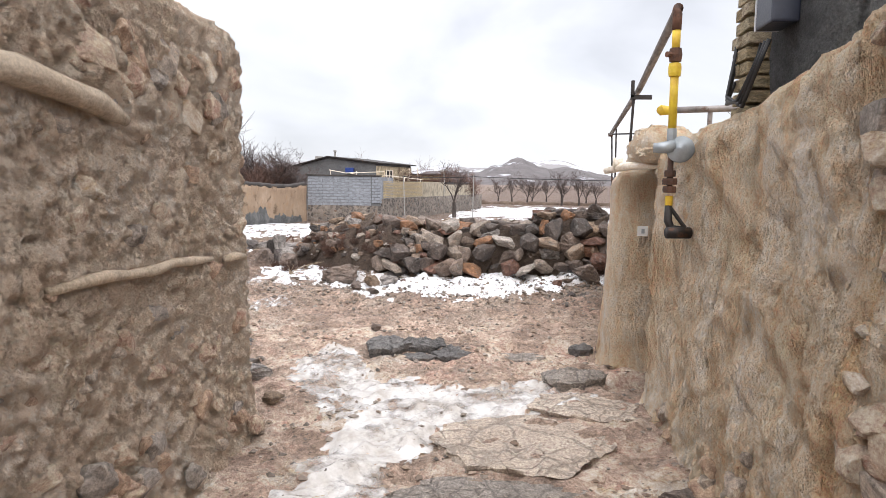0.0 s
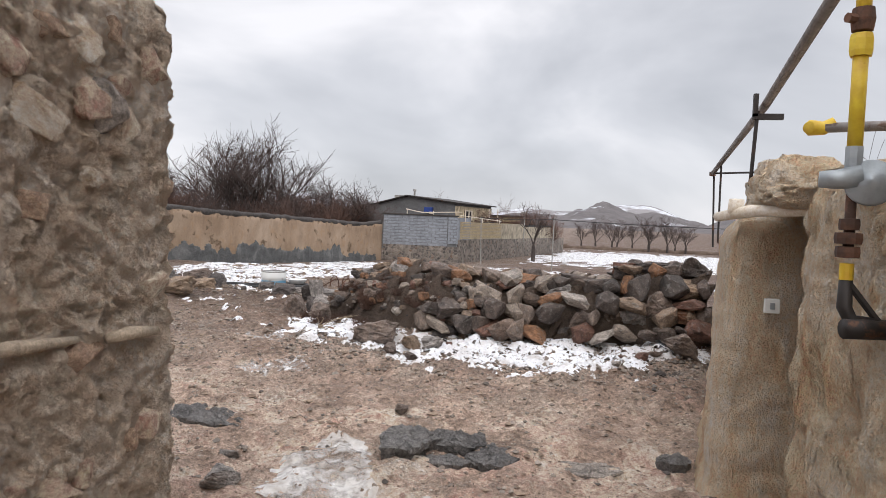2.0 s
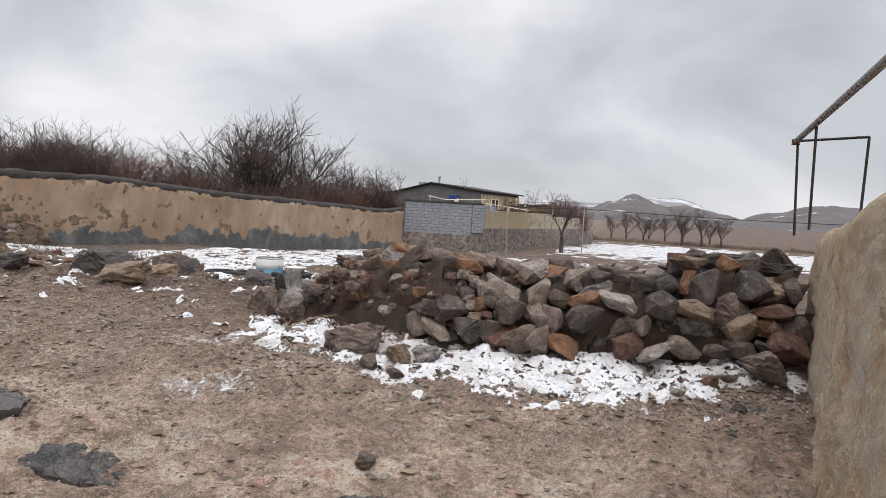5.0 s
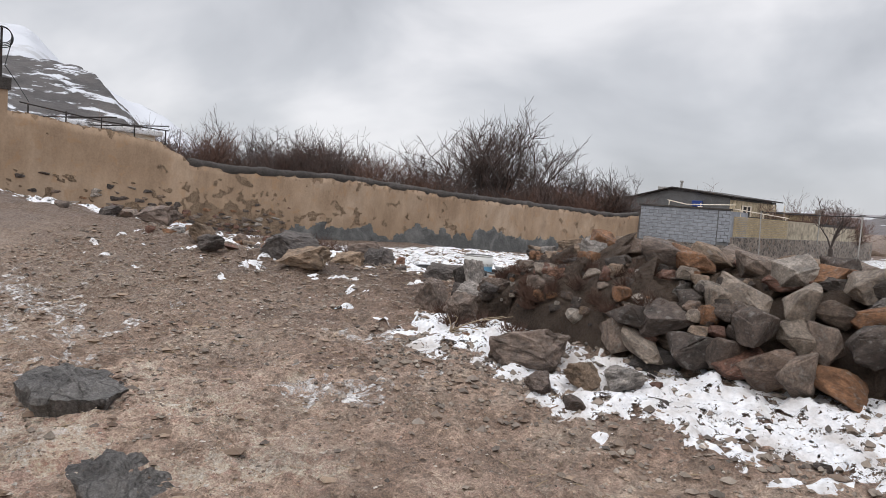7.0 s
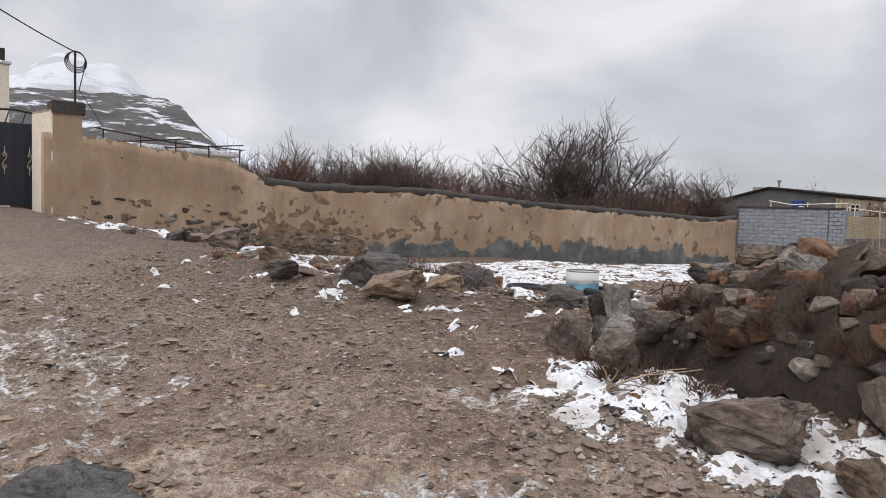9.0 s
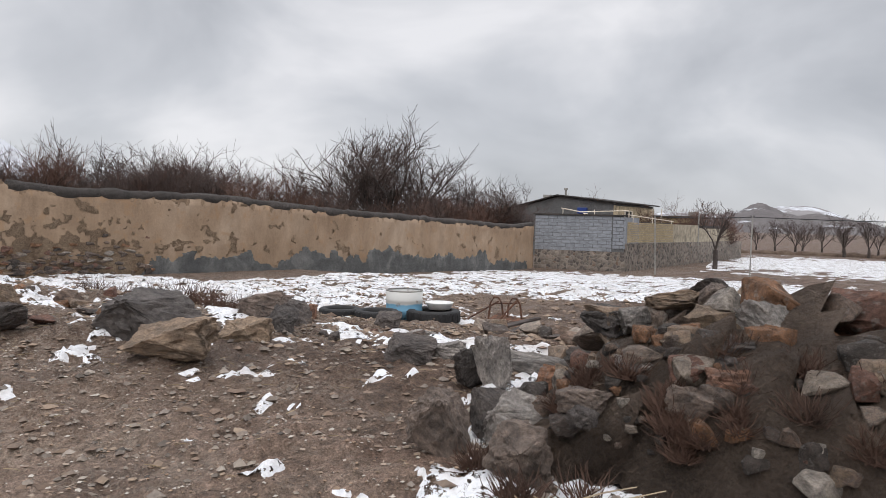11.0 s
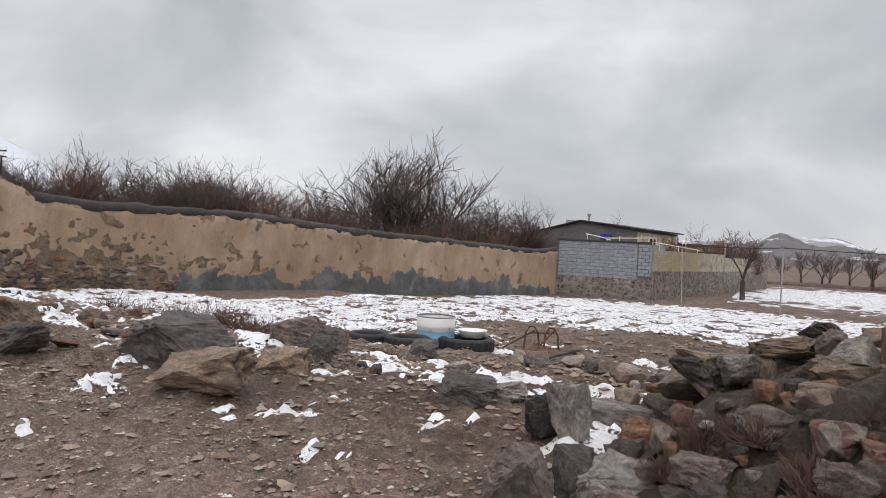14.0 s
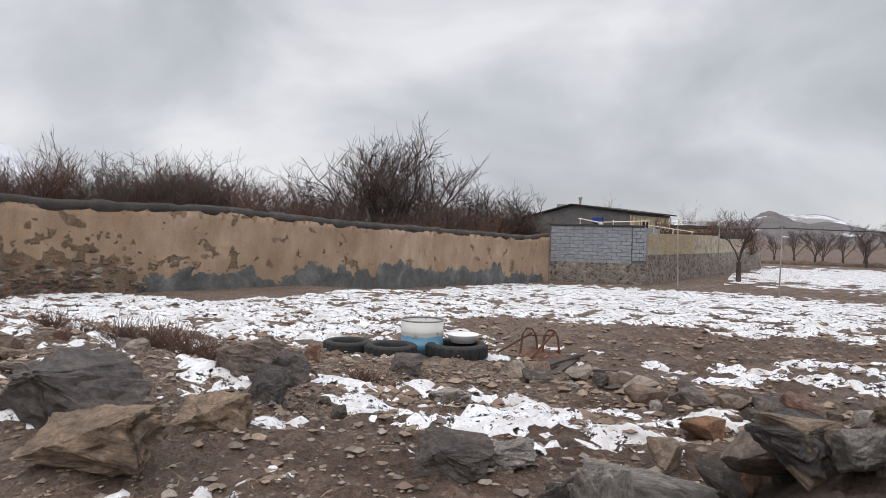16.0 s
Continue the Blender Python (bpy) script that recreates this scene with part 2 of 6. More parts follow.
def snow_mat(name="old_snow", dirt=0.75):
    m, nt, bs = fresh(name, 0.6)
    p = position(nt)
    a, b = noise_at(nt, 3.5, 5, 0.6, p), noise_at(nt, 30, 5, 0.65, p)
    c = ramp(nt, b, [(0.3, (0.62, 0.64, 0.68)), (0.55, (0.82, 0.83, 0.86))])
    c = mix(nt, calc(nt, "MULTIPLY", grey(nt, a, 0.46, 0.68), dirt), c, (0.40, 0.35, 0.31))
    nt.links.new(c, bs.inputs["Base Color"])
    speck = calc(nt, "MAXIMUM", grey(nt, noise_at(nt, 7.0, 8, 0.74, p), 0.435, 0.45), 0.0)
    nt.links.new(calc(nt, "MULTIPLY", speck, grey(nt, noise_at(nt, 24.0, 4, 0.6, p), 0.36, 0.375)), bs.inputs["Alpha"])
    nt.links.new(bump(nt, b, 0.6, 0.02, bump(nt, a, 0.5, 0.04)), bs.inputs["Normal"])
    return m


M_GROUND = ground_mat()
M_SNOW = snow_mat()
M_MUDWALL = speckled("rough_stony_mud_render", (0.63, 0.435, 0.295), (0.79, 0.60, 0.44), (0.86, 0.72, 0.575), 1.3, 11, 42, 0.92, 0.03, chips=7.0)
M_STRAW = speckled("straw_mud_plaster", (0.70, 0.435, 0.25), (0.86, 0.61, 0.395), (0.9, 0.72, 0.52), 1.1, 13, 80, 0.93, 0.03, (0.62, 0.50, 0.33), veins=7.0)
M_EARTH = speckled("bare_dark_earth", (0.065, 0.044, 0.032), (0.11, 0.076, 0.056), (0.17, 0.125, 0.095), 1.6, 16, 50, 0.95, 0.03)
M_STONE = stone_mat("field_stone", [(0.12, 0.092, 0.078), (0.22, 0.172, 0.142), (0.065, 0.053, 0.047), (0.27, 0.2, 0.148), (0.25, 0.13, 0.07), (0.15, 0.117, 0.1),
                                    (0.18, 0.095, 0.07), (0.3, 0.25, 0.21), (0.085, 0.068, 0.06), (0.2, 0.145, 0.115), (0.105, 0.083, 0.073), (0.36, 0.32, 0.285)])


# ---------------------------------------------------------------- geometry helpers
def mesh_of(name, bm, material, smooth=False):
    me = bpy.data.meshes.new(name)
    bm.to_mesh(me)
    bm.free()
    me.materials.append(material)
    if smooth:
        me.shade_smooth()
    return me


def part(name, bm, material, parent=None, label="", smooth=False):
    """Links a bmesh (or a finished mesh) as one object, under a thing or part if one is given."""
    me = bm if isinstance(bm, bpy.types.Mesh) else mesh_of(name, bm, material, smooth)
    ob = new(name, me)
    if parent is not None:
        ob.parent = parent
    if label:
        tagged(ob, label)
    return ob


def thing(name, at, label, category, group="", turn=0.0, kind=""):
    ob = new(name)
    ob.empty_display_size = 0.1
    ob.matrix_world = pose(*at, 0, 0, turn)
    return tagged(ob, label, category, group, kind)


def box(bm, x0, y0, z0, x1, y1, z1, m=None, bevel=0.0):
    """Adds a box to bm, bevelled if asked, moved by the matrix m."""
    r = bmesh.ops.create_cube(bm, size=1.0)
    vs = r["verts"]
    for v in vs:
        v.co = Vector((x0 + (v.co.x + 0.5) * (x1 - x0), y0 + (v.co.y + 0.5) * (y1 - y0), z0 + (v.co.z + 0.5) * (z1 - z0)))
    if m is not None:
        bmesh.ops.transform(bm, matrix=m, verts=vs)
    if bevel:
        es = list({e for v in vs for e in v.link_edges})
        bmesh.ops.bevel(bm, geom=es, offset=bevel, segments=2, affect="EDGES", profile=0.6)


def boxed(*a, **k):
    bm = bmesh.new()
    box(bm, *a, **k)
    return bm


def tube(bm, pts, radii, sides=8, cap=True):
    """A tube along pts with a radius at each point."""
    rings, up = [], Vector((0, 0, 1))
    pts = [Vector(p) for p in pts]
    if not hasattr(radii, "__len__"):
        radii = [radii] * len(pts)
    for i, p in enumerate(pts):
        d = (pts[min(i + 1, len(pts) - 1)] - pts[max(i - 1, 0)]).normalized()
        a = d.cross(up if abs(d.z) < 0.95 else Vector((1, 0, 0))).normalized()
        b = d.cross(a)
        rings.append([bm.verts.new(p + radii[i] * (math.cos(k * math.tau / sides) * a + math.sin(k * math.tau / sides) * b)) for k in range(sides)])
    for r0, r1 in zip(rings, rings[1:]):
        for k in range(sides):
            bm.faces.new((r0[k], r0[(k + 1) % sides], r1[(k + 1) % sides], r1[k]))
    if cap:
        bm.faces.new(rings[0][::-1])
        bm.faces.new(rings[-1])


def piped(pts, radii, sides=8):
    bm = bmesh.new()
    tube(bm, pts, radii, sides)
    bmesh.ops.recalc_face_normals(bm, faces=bm.faces)
    return bm


def along(table, t):
    """Smooth run through (t, value) pairs."""
    if t <= table[0][0]:
        return table[0][1]
    for (a, va), (b, vb) in zip(table, table[1:]):
        if t <= b:
            k = (t - a) / (b - a)
            return va + (vb - va) * k * k * (3 - 2 * k)
    return table[-1][1]


def fract(x, y, z=0.0, h=0.9, octaves=4):
    return noise.fractal(Vector((x, y, z)), h, 2.1, octaves)


# ---------------------------------------------------------------- lie of the land
RISE = [(-50, 0.0), (0, 0.02), (6.2, 0.04), (7.3, 0.16), (8.9, 0.31), (9.8, 0.44), (10.7, 0.55), (12, 0.45), (14, 0.18), (17, -0.08), (25, -0.24), (32, -0.66), (42, -0.95), (90, -0.95)]
FADE = [(11.0, 1.0), (16.5, 0.0)]


def land(x, y):
    """The height of the smooth ground."""
    z = along(RISE, y)
    west = max(0.0, min(16.0, -x - 5.0))
    z += 0.046 * west * along(FADE, y) * along([(0, 0.6), (7, 1.0)], y)
    return z


def ground_z(x, y):
    near = max(0.0, 1.0 - max(0.0, math.hypot(x + 3, y - 9) - 12) / 14)
    z = land(x, y) + 0.06 * fract(x * 0.45, y * 0.45, 3.0, 0.9, 3)
    if near > 0:
        tread = max(0.0, abs(fract(x * 2.6, y * 2.6, 8.0, 0.8, 3)) - 0.12)
        z += near * (0.046 * fract(x * 1.9, y * 1.9, 0, 0.55, 5) + 0.05 * max(0.0, fract(x * 5, y * 5, 5, 0.6, 4)) - 0.06 * min(0.5, tread))
    z -= 0.2 * max(0.0, min(1.0, 3 * (1.0 - math.hypot((x - 2.05) / 0.7, (y - 5.68) / 0.38))))
    return z


def steps(stops):
    """Coordinates that run fine near the walk and coarse far off: (from, step) pairs."""
    out, (x, _) = [], stops[0]
    for (a, s), (b, _) in zip(stops, stops[1:]):
        n = max(1, round((b - a) / s))
        out += [a + (b - a) * i / n for i in range(n)]
    return out + [stops[-1][0]]


def grid_mesh(name, xs, ys, height, material):
    nx, ny = len(xs), len(ys)
    verts = [(x, y, height(x, y)) for y in ys for x in xs]
    faces = [(j * nx + i, j * nx + i + 1, (j + 1) * nx + i + 1, (j + 1) * nx + i) for j in range(ny - 1) for i in range(nx - 1)]
    me = bpy.data.meshes.new(name)
    me.from_pydata(verts, [], faces)
    me.materials.append(material)
    me.shade_smooth()
    return me


GX = steps([(-3000, 500), (-500, 60), (-60, 4), (-20, 0.5), (-9, 0.05), (3, 0.4), (12, 4), (60, 60), (500, 500), (3000, 1)])
GY = steps([(-1500, 250), (-60, 8), (-4, 0.3), (2.5, 0.05), (15, 0.2), (30, 1), (60, 8), (200, 100), (800, 400), (4000, 1)])
tagged(part("ground", grid_mesh("ground", GX, GY, ground_z, M_GROUND), M_GROUND), "brown trodden earth with gravel and damp patches", "ground", kind="structure")


def blot(x, y, cx, cy, rx, ry, turn=0.0):
    c, s = math.cos(radians(turn)), math.sin(radians(turn))
    u, v = (x - cx) * c + (y - cy) * s, -(x - cx) * s + (y - cy) * c
    return 1.0 - math.hypot(u / rx, v / ry)


def snow_sheet(name, x0, x1, y0, y1, step, cover, label, thick=0.035, mat=None):
    """Snow that lies where cover(x, y) is above 0, thin at its ragged edge."""
    nx, ny = int((x1 - x0) / step) + 1, int((y1 - y0) / step) + 1
    val = {}
    for j in range(ny):
        for i in range(nx):
            val[i, j] = cover(x0 + i * step, y0 + j * step)
    bm = bmesh.new()
    vs = {}

    def vert(i, j):
        if (i, j) not in vs:
            x, y = x0 + i * step, y0 + j * step
            vs[i, j] = bm.verts.new((x, y, ground_z(x, y) + 0.004 + min(thick, max(-0.03, val[i, j] * thick * 3))))
        return vs[i, j]
    for j in range(ny - 1):
        for i in range(nx - 1):
            q = [(i, j), (i + 1, j), (i + 1, j + 1), (i, j + 1)]
            if sum(val[k] > 0 for k in q) >= 1:
                bm.faces.new([vert(*k) for k in q])
    return tagged(part(name, bm, mat or M_SNOW, None, "", True), label, "snow", kind="stuff")


def ragged(x, y, amp, f):
    return amp * fract(x * f, y * f, 7.0, 0.7, 4)


# strip in front of the rubble wall
def strip_cover(x, y):
    a = max(blot(x, y, -0.05, 9.2, 1.45, 0.8, 5), blot(x, y, 1.3, 9.5, 0.75, 0.36, 10), blot(x, y, -1.3, 9.0, 0.9, 0.5, -10), blot(x, y, -2.45, 9.5, 0.75, 0.6, -25), blot(x, y, -2.95, 10.35, 0.35, 0.8, 20))
    holes = max(0.0, noise.noise(Vector((x * 9, y * 9, 2.0))) - 0.28) * 1.3 + max(0.0, noise.noise(Vector((x * 22, y * 22, 5.0))) - 0.22) * 1.2
    return min(a, 0.35) + ragged(x, y, 0.42, 3.2) - 0.08 - holes


snow_sheet("snow", -3.8, 2.1, 7.7, 11.2, 0.026, strip_cover, "patchy white snow lying in front of the rubble wall")


def yard_cover(x, y):
    a = max(blot(x, y, -12.5, 18.5, 7.0, 3.6, 10), blot(x, y, -9.5, 13.4, 3.2, 1.1, -12), blot(x, y, -6.2, 12.9, 1.8, 0.9, 20), blot(x, y, -4.3, 12.4, 1.2, 0.7), blot(x, y, -3.4, 13.6, 1.3, 0.7, 10),
            blot(x, y, -11, 22, 9, 4.5, 15), blot(x, y, -8.5, 31, 7, 6), blot(x, y, -3, 26, 3.6, 3), blot(x, y, -1.5, 19, 3.0, 2.2), blot(x, y, -6, 24, 6, 3.2), blot(x, y, -12.5, 12.0, 5.5, 0.8, -4), blot(x, y, -6, 37, 9, 6), blot(x, y, 2, 33, 6, 6))
    a -= 1.9 * max(0.0, blot(x, y, -4.0, 20.3, 6.0, 2.6, -6))
    holes = max(0.0, noise.noise(Vector((x * 5, y * 5, 2.0))) - 0.1) * 1.7 + max(0.0, noise.noise(Vector((x * 13, y * 13, 5.0))) - 0.1) * 1.5
    far = min(1.0, max(0.0, (y - 13.5) / 3.0))
    return min(a, 0.4) + ragged(x, y, 0.95, 1.5) - 0.34 + 0.2 * far - holes


snow_sheet("snow", -18, 2.5, 10.6, 20, 0.05, yard_cover, "broken sheet of old snow on the yard", 0.04)
snow_sheet("snow", -14, 7, 20, 43, 0.12, yard_cover, "broken sheet of old snow on the far yard", 0.04)


# ---------------------------------------------------------------- walls of mud and stone
def mud_wall(name, path, thick, top, material, label, rough=0.03, step=0.05, batter=0.08, round_top=0.18, seed=0.0, sink=0.25, freq=3.0, zf=1.0, kind="structure", flare=0.0):
    """A wall along path (x, y points); its face lies on the path and its body to the right of the walking direction of the path.
    top(s): height of its top at s metres along. Its section is a rounded upright slab; both ends are closed and rounded."""
    P = [Vector(p) for p in path]
    L = [0.0]
    for a, b in zip(P, P[1:]):
        L.append(L[-1] + (b - a).length)
    total = L[-1]

    def spot(s):
        s = max(0.0, min(total, s))
        for i in range(len(P) - 1):
            if s <= L[i + 1] or i == len(P) - 2:
                d = (P[i + 1] - P[i]).normalized()
                return P[i] + d * (s - L[i]), d
    n = max(8, int(total / step))
    bm = bmesh.new()
    rings = []
    m_face, m_top = 0, 0
    for i in range(n + 1):
        s = total * i / n
        p, d = spot(s)
        side = Vector((d.y, -d.x))
        zt = top(s)
        zb = land(p.x, p.y) - sink
        end = min(s, total - s)
        pinch = 0.0 if end > 0.15 else (1 - math.sqrt(max(0.0, 1 - (1 - end / 0.15) ** 2))) * 0.15
        h = zt - zb
        nf = max(4, int(2.6 / step))
        ring = []
        r = round_top
        for k in range(nf + 1):
            z = zb + (h - r) * k / nf
            f = k / nf
            ring.append((batter * f - flare * max(0, 1 - f * 4) ** 2 + pinch, z))
        for k in range(1, 9):
            a = math.pi * k / 16
            ring.append((batter + r * (1 - math.cos(a)) + pinch, zt - r + r * math.sin(a)))
        w = thick
        for k in range(0, 9):
            a = math.pi * k / 16
            ring.append((w - batter - r * (1 - math.sin(a)) - pinch, zt - r + r * math.cos(a)))
        for k in range(1, 7):
            ring.append((w - pinch, zt - r - (h - r) * k / 6))
        vs = []
        for off, z in ring:
            q = p + side * off
            pit = max(0.0, abs(fract(q.x * freq * 0.9, q.y * freq * 0.9 + seed, z * freq * 1.3 * zf + 9, 0.6, 3)) - 0.22)
            dsp = -1.6 * rough * min(0.8, pit) + rough * (1.3 * fract(q.x * freq + seed, q.y * freq, z * freq * zf, 0.75, 5)) + rough * 1.4 * noise.noise(Vector((q.x * 0.8, q.y * 0.8 + seed, z * 0.8)))
            e = Vector((-side.x, -side.y, 0.25 if z > zt - r else 0)) * dsp
            vs.append(bm.verts.new((q.x + e.x, q.y + e.y, z + e.z)))
        rings.append(vs)
    for r0, r1 in zip(rings, rings[1:]):
        for k in range(len(r0) - 1):
            bm.faces.new((r0[k], r0[k + 1], r1[k + 1], r1[k]))
    for r in (rings[0], rings[-1]):
        mm = len(r)
        half = mm // 2
        # close the end with a fan between the two sides
        for k in range(half):
            a, b, c, dd = r[k], r[min(k + 1, half)], r[max(mm - 2 - k, half)], r[mm - 1 - k]
            f = list(dict.fromkeys((a, b, c, dd)))
            if len(f) >= 3:
                try:
                    bm.faces.new(f)
                except ValueError:
                    pass
    bmesh.ops.recalc_face_normals(bm, faces=bm.faces)
    ob = part(name, bm, material, None, "", True)
    return tagged(ob, label, "wall", kind=kind)


wall_west = mud_wall("wall_west", [(-4.0, 4.58), (-1.52, 4.5), (-1.38, 4.46), (-1.29, 4.38), (-1.25, 4.25), (-1.23, 2.0), (-1.19, -3.0)], 0.9, lambda s: along([(0, 2.75), (3.7, 2.78), (5.0, 2.95), (9, 3.1)], s), M_MUDWALL,
                     "rough mud and rubble lane wall with stones showing", 0.03, 0.021, 0.04, 0.24, 2.0, flare=0.16, freq=13.0)

wall_east = mud_wall("wall_east", [(1.82, -3.0), (1.76, 2.2), (1.66, 2.45), (1.565, 5.12), (1.66, 5.34), (2.7, 5.38)], 0.9, lambda s: along([(0, 2.6), (5.2, 2.5), (5.75, 2.36), (6.6, 2.18), (8.2, 2.1)], s), M_STRAW,
                     "straw-flecked mud plaster wall with cracks and worn foot", 0.04, 0.028, 0.05, 0.22, 5.0, flare=0.12, freq=7.0, zf=0.35)
wall_east_far = mud_wall("wall_east_far", [(2.7, 6.1), (1.6, 6.06), (1.49, 6.08), (1.42, 6.15), (1.39, 6.26), (1.41, 6.5), (1.52, 7.3), (1.9, 9.2), (2.2, 10.9)], 0.75, lambda s: along([(0, 1.95), (2.4, 1.9), (4.0, 1.75), (6.5, 1.66)], s), M_STRAW,
                         "smooth straw-flecked mud wall beside the doorway recess", 0.022, 0.04, 0.05, 0.2, 9.0, flare=0.1)
tagged(part("wall_recess", boxed(2.45, 5.2, -0.2, 2.75, 6.3, 1.95), M_STRAW), "mud wall at the back of the recess", "wall", kind="structure")


# ---------------------------------------------------------------- long ochre garden wall
GARDEN_A, GARDEN_B = Vector((-18.4, 11.8)), Vector((-13.2, 44.5))
GARDEN_TOP = [(0, 3.0), (0.8, 2.97), (2.8, 2.8), (4.5, 2.62), (5.1, 2.36), (5.6, 2.06), (7.1, 1.99), (11.4, 2.03), (13.6, 1.92), (17, 1.75), (20, 1.68), (24.5, 1.55), (30.4, 1.38), (33.2, 1.52)]
GARDEN_FOOT = [(0, 1.1), (1.5, 0.69), (3.3, 0.3), (5.2, 0.0), (7.2, -0.13), (14, -0.15), (18.8, -0.5), (24, -1.0), (33, -1.0)]
garden_dir = (GARDEN_B - GARDEN_A).normalized()
garden_len = (GARDEN_B - GARDEN_A).length


def ochre_mat():
    m, nt, bs = fresh("ochre_lime_plaster", 0.9)
    p = position(nt)
    big, midn, fine = noise_at(nt, 0.45, 5, 0.6, p, 0.5), noise_at(nt, 2.6, 6, 0.65, p, 0.5), noise_at(nt, 18, 5, 0.65, p)
    c = ramp(nt, big, [(0.3, (0.275, 0.19, 0.125)), (0.5, (0.35, 0.25, 0.17)), (0.7, (0.42, 0.32, 0.235))])
    c = mix(nt, 0.5, c, ramp(nt, fine, [(0.3, (0.4, 0.4, 0.4)), (0.7, (0.6, 0.6, 0.6))]), "OVERLAY")
    st = nt.nodes.new("ShaderNodeMapping")
    st.inputs["Scale"].default_value = (2.2, 2.2, 0.8)
    nt.links.new(p, st.inputs["Vector"])
    c = mix(nt, 0.45, c, ramp(nt, noise_at(nt, 1.0, 7, 0.7, st.outputs["Vector"], 0.4), [(0.3, (0.3, 0.29, 0.28)), (0.65, (0.64, 0.64, 0.64))]), "OVERLAY")
    nt.links.new(mix(nt, calc(nt, "MULTIPLY", grey(nt, midn, 0.56, 0.64), 0.5), c, (0.36, 0.22, 0.12)), bs.inputs["Base Color"])
    nt.links.new(bump(nt, fine, 0.4, 0.01, bump(nt, midn, 0.4, 0.03)), bs.inputs["Normal"])
    return m


M_OCHRE = ochre_mat()
M_CEMENT = speckled("grey_cement_render", (0.05, 0.052, 0.054), (0.088, 0.09, 0.09), (0.2, 0.198, 0.192), 1.2, 9, 40, 0.9, 0.012)
M_CAP = speckled("dark_mud_coping", (0.028, 0.024, 0.022), (0.05, 0.043, 0.039), (0.085, 0.075, 0.069), 1.5, 10, 40, 0.9, 0.02)
M_BLOCK = plain("grey_cement_block", (0.24, 0.255, 0.28), 0.9, 0, 0.3, 1.5)
def rubble_mat():
    """Small rubble laid in pale mortar."""
    m, nt, bs = fresh("rubble_masonry", 0.92)
    p = position(nt)
    cell = cells_at(nt, 5.5, p)
    sepc = nt.nodes.new("ShaderNodeSeparateColor")
    nt.links.new(cell.outputs["Color"], sepc.inputs[0])
    tone = ramp(nt, sepc.outputs[0], [(0.0, (0.07, 0.06, 0.055)), (0.3, (0.13, 0.112, 0.1)), (0.6, (0.2, 0.165, 0.14)), (0.85, (0.27, 0.235, 0.2)), (1.0, (0.17, 0.115, 0.085))])
    edge = cells_at(nt, 5.5, p, "DISTANCE_TO_EDGE").outputs["Distance"]
    c = mix(nt, grey(nt, edge, 0.02, 0.09), (0.235, 0.21, 0.18), tone)
    c = mix(nt, 0.7, c, ramp(nt, noise_at(nt, 1.1, 5, 0.65, p), [(0.3, (0.3, 0.3, 0.31)), (0.7, (0.66, 0.65, 0.64))]), "OVERLAY")
    nt.links.new(c, bs.inputs["Base Color"])
    nt.links.new(bump(nt, edge, 1.0, 0.06), bs.inputs["Normal"])
    return m


M_RUBBLE = rubble_mat()
M_CREAMBRICK = plain("cream_brick", (0.5, 0.415, 0.285), 0.9, 0, 0.5, 2.5)
M_PALEBLOCK = plain("pale_buff_block", (0.33, 0.285, 0.215), 0.9, 0, 0.5, 2.5)
M_RENDER = speckled("dark_grey_house_render", (0.075, 0.075, 0.078), (0.11, 0.11, 0.113), (0.15, 0.15, 0.15), 0.6, 5, 30, 0.92, 0.01)
M_YBRICK = plain("yellow_brick", (0.39, 0.31, 0.19), 0.9, 0, 0.5, 1.5)
M_JOINT = speckled("dark_cement_joint", (0.07, 0.072, 0.076), (0.10, 0.102, 0.106), (0.13, 0.132, 0.135), 1.0, 10, 60, 0.95, 0.008)
M_WHITEWALL = speckled("cream_lime_wash", (0.64, 0.54, 0.42), (0.74, 0.65, 0.525), (0.79, 0.71, 0.60), 0.8, 8, 60, 0.9, 0.006)
M_MORTAR = speckled("pale_mortar", (0.22, 0.20, 0.17), (0.29, 0.26, 0.22), (0.34, 0.31, 0.27), 1.0, 10, 60, 0.95, 0.008)


def garden_point(u, off, z):
    """u metres along the garden wall from the gate, off metres proud of its yard face."""
    q = GARDEN_A + garden_dir * u + Vector((garden_dir.y, -garden_dir.x)) * off
    return Vector((q.x, q.y, z))


bm = bmesh.new()
n_u = 260
rows = []
for i in range(n_u + 1):
    u = garden_len * i / n_u
    zt, zb = along(GARDEN_TOP, u) - 0.05, along(GARDEN_FOOT, u) - 0.35
    ring = []
    for k in range(13):
        z = zb + (zt - zb) * k / 12
        ring.append(bm.verts.new(garden_point(u, 0.035 * fract(u * 0.9, z * 1.4, 1.0, 0.8, 4), z)))
    ring.append(bm.verts.new(garden_point(u, -0.35, zt)))
    ring.append(bm.verts.new(garden_point(u, -0.35, zb)))
    rows.append(ring)
for r0, r1 in zip(rows, rows[1:]):
    for k in range(len(r0) - 1):
        bm.faces.new((r0[k], r0[k + 1], r1[k + 1], r1[k]))
bm.faces.new(rows[0][::-1])
bm.faces.new(rows[-1])
bmesh.ops.recalc_face_normals(bm, faces=bm.faces)
garden_wall = tagged(part("wall_garden", bm, M_OCHRE, None, "", True), "long ochre plastered garden wall with flaking foot", "wall", kind="structure")

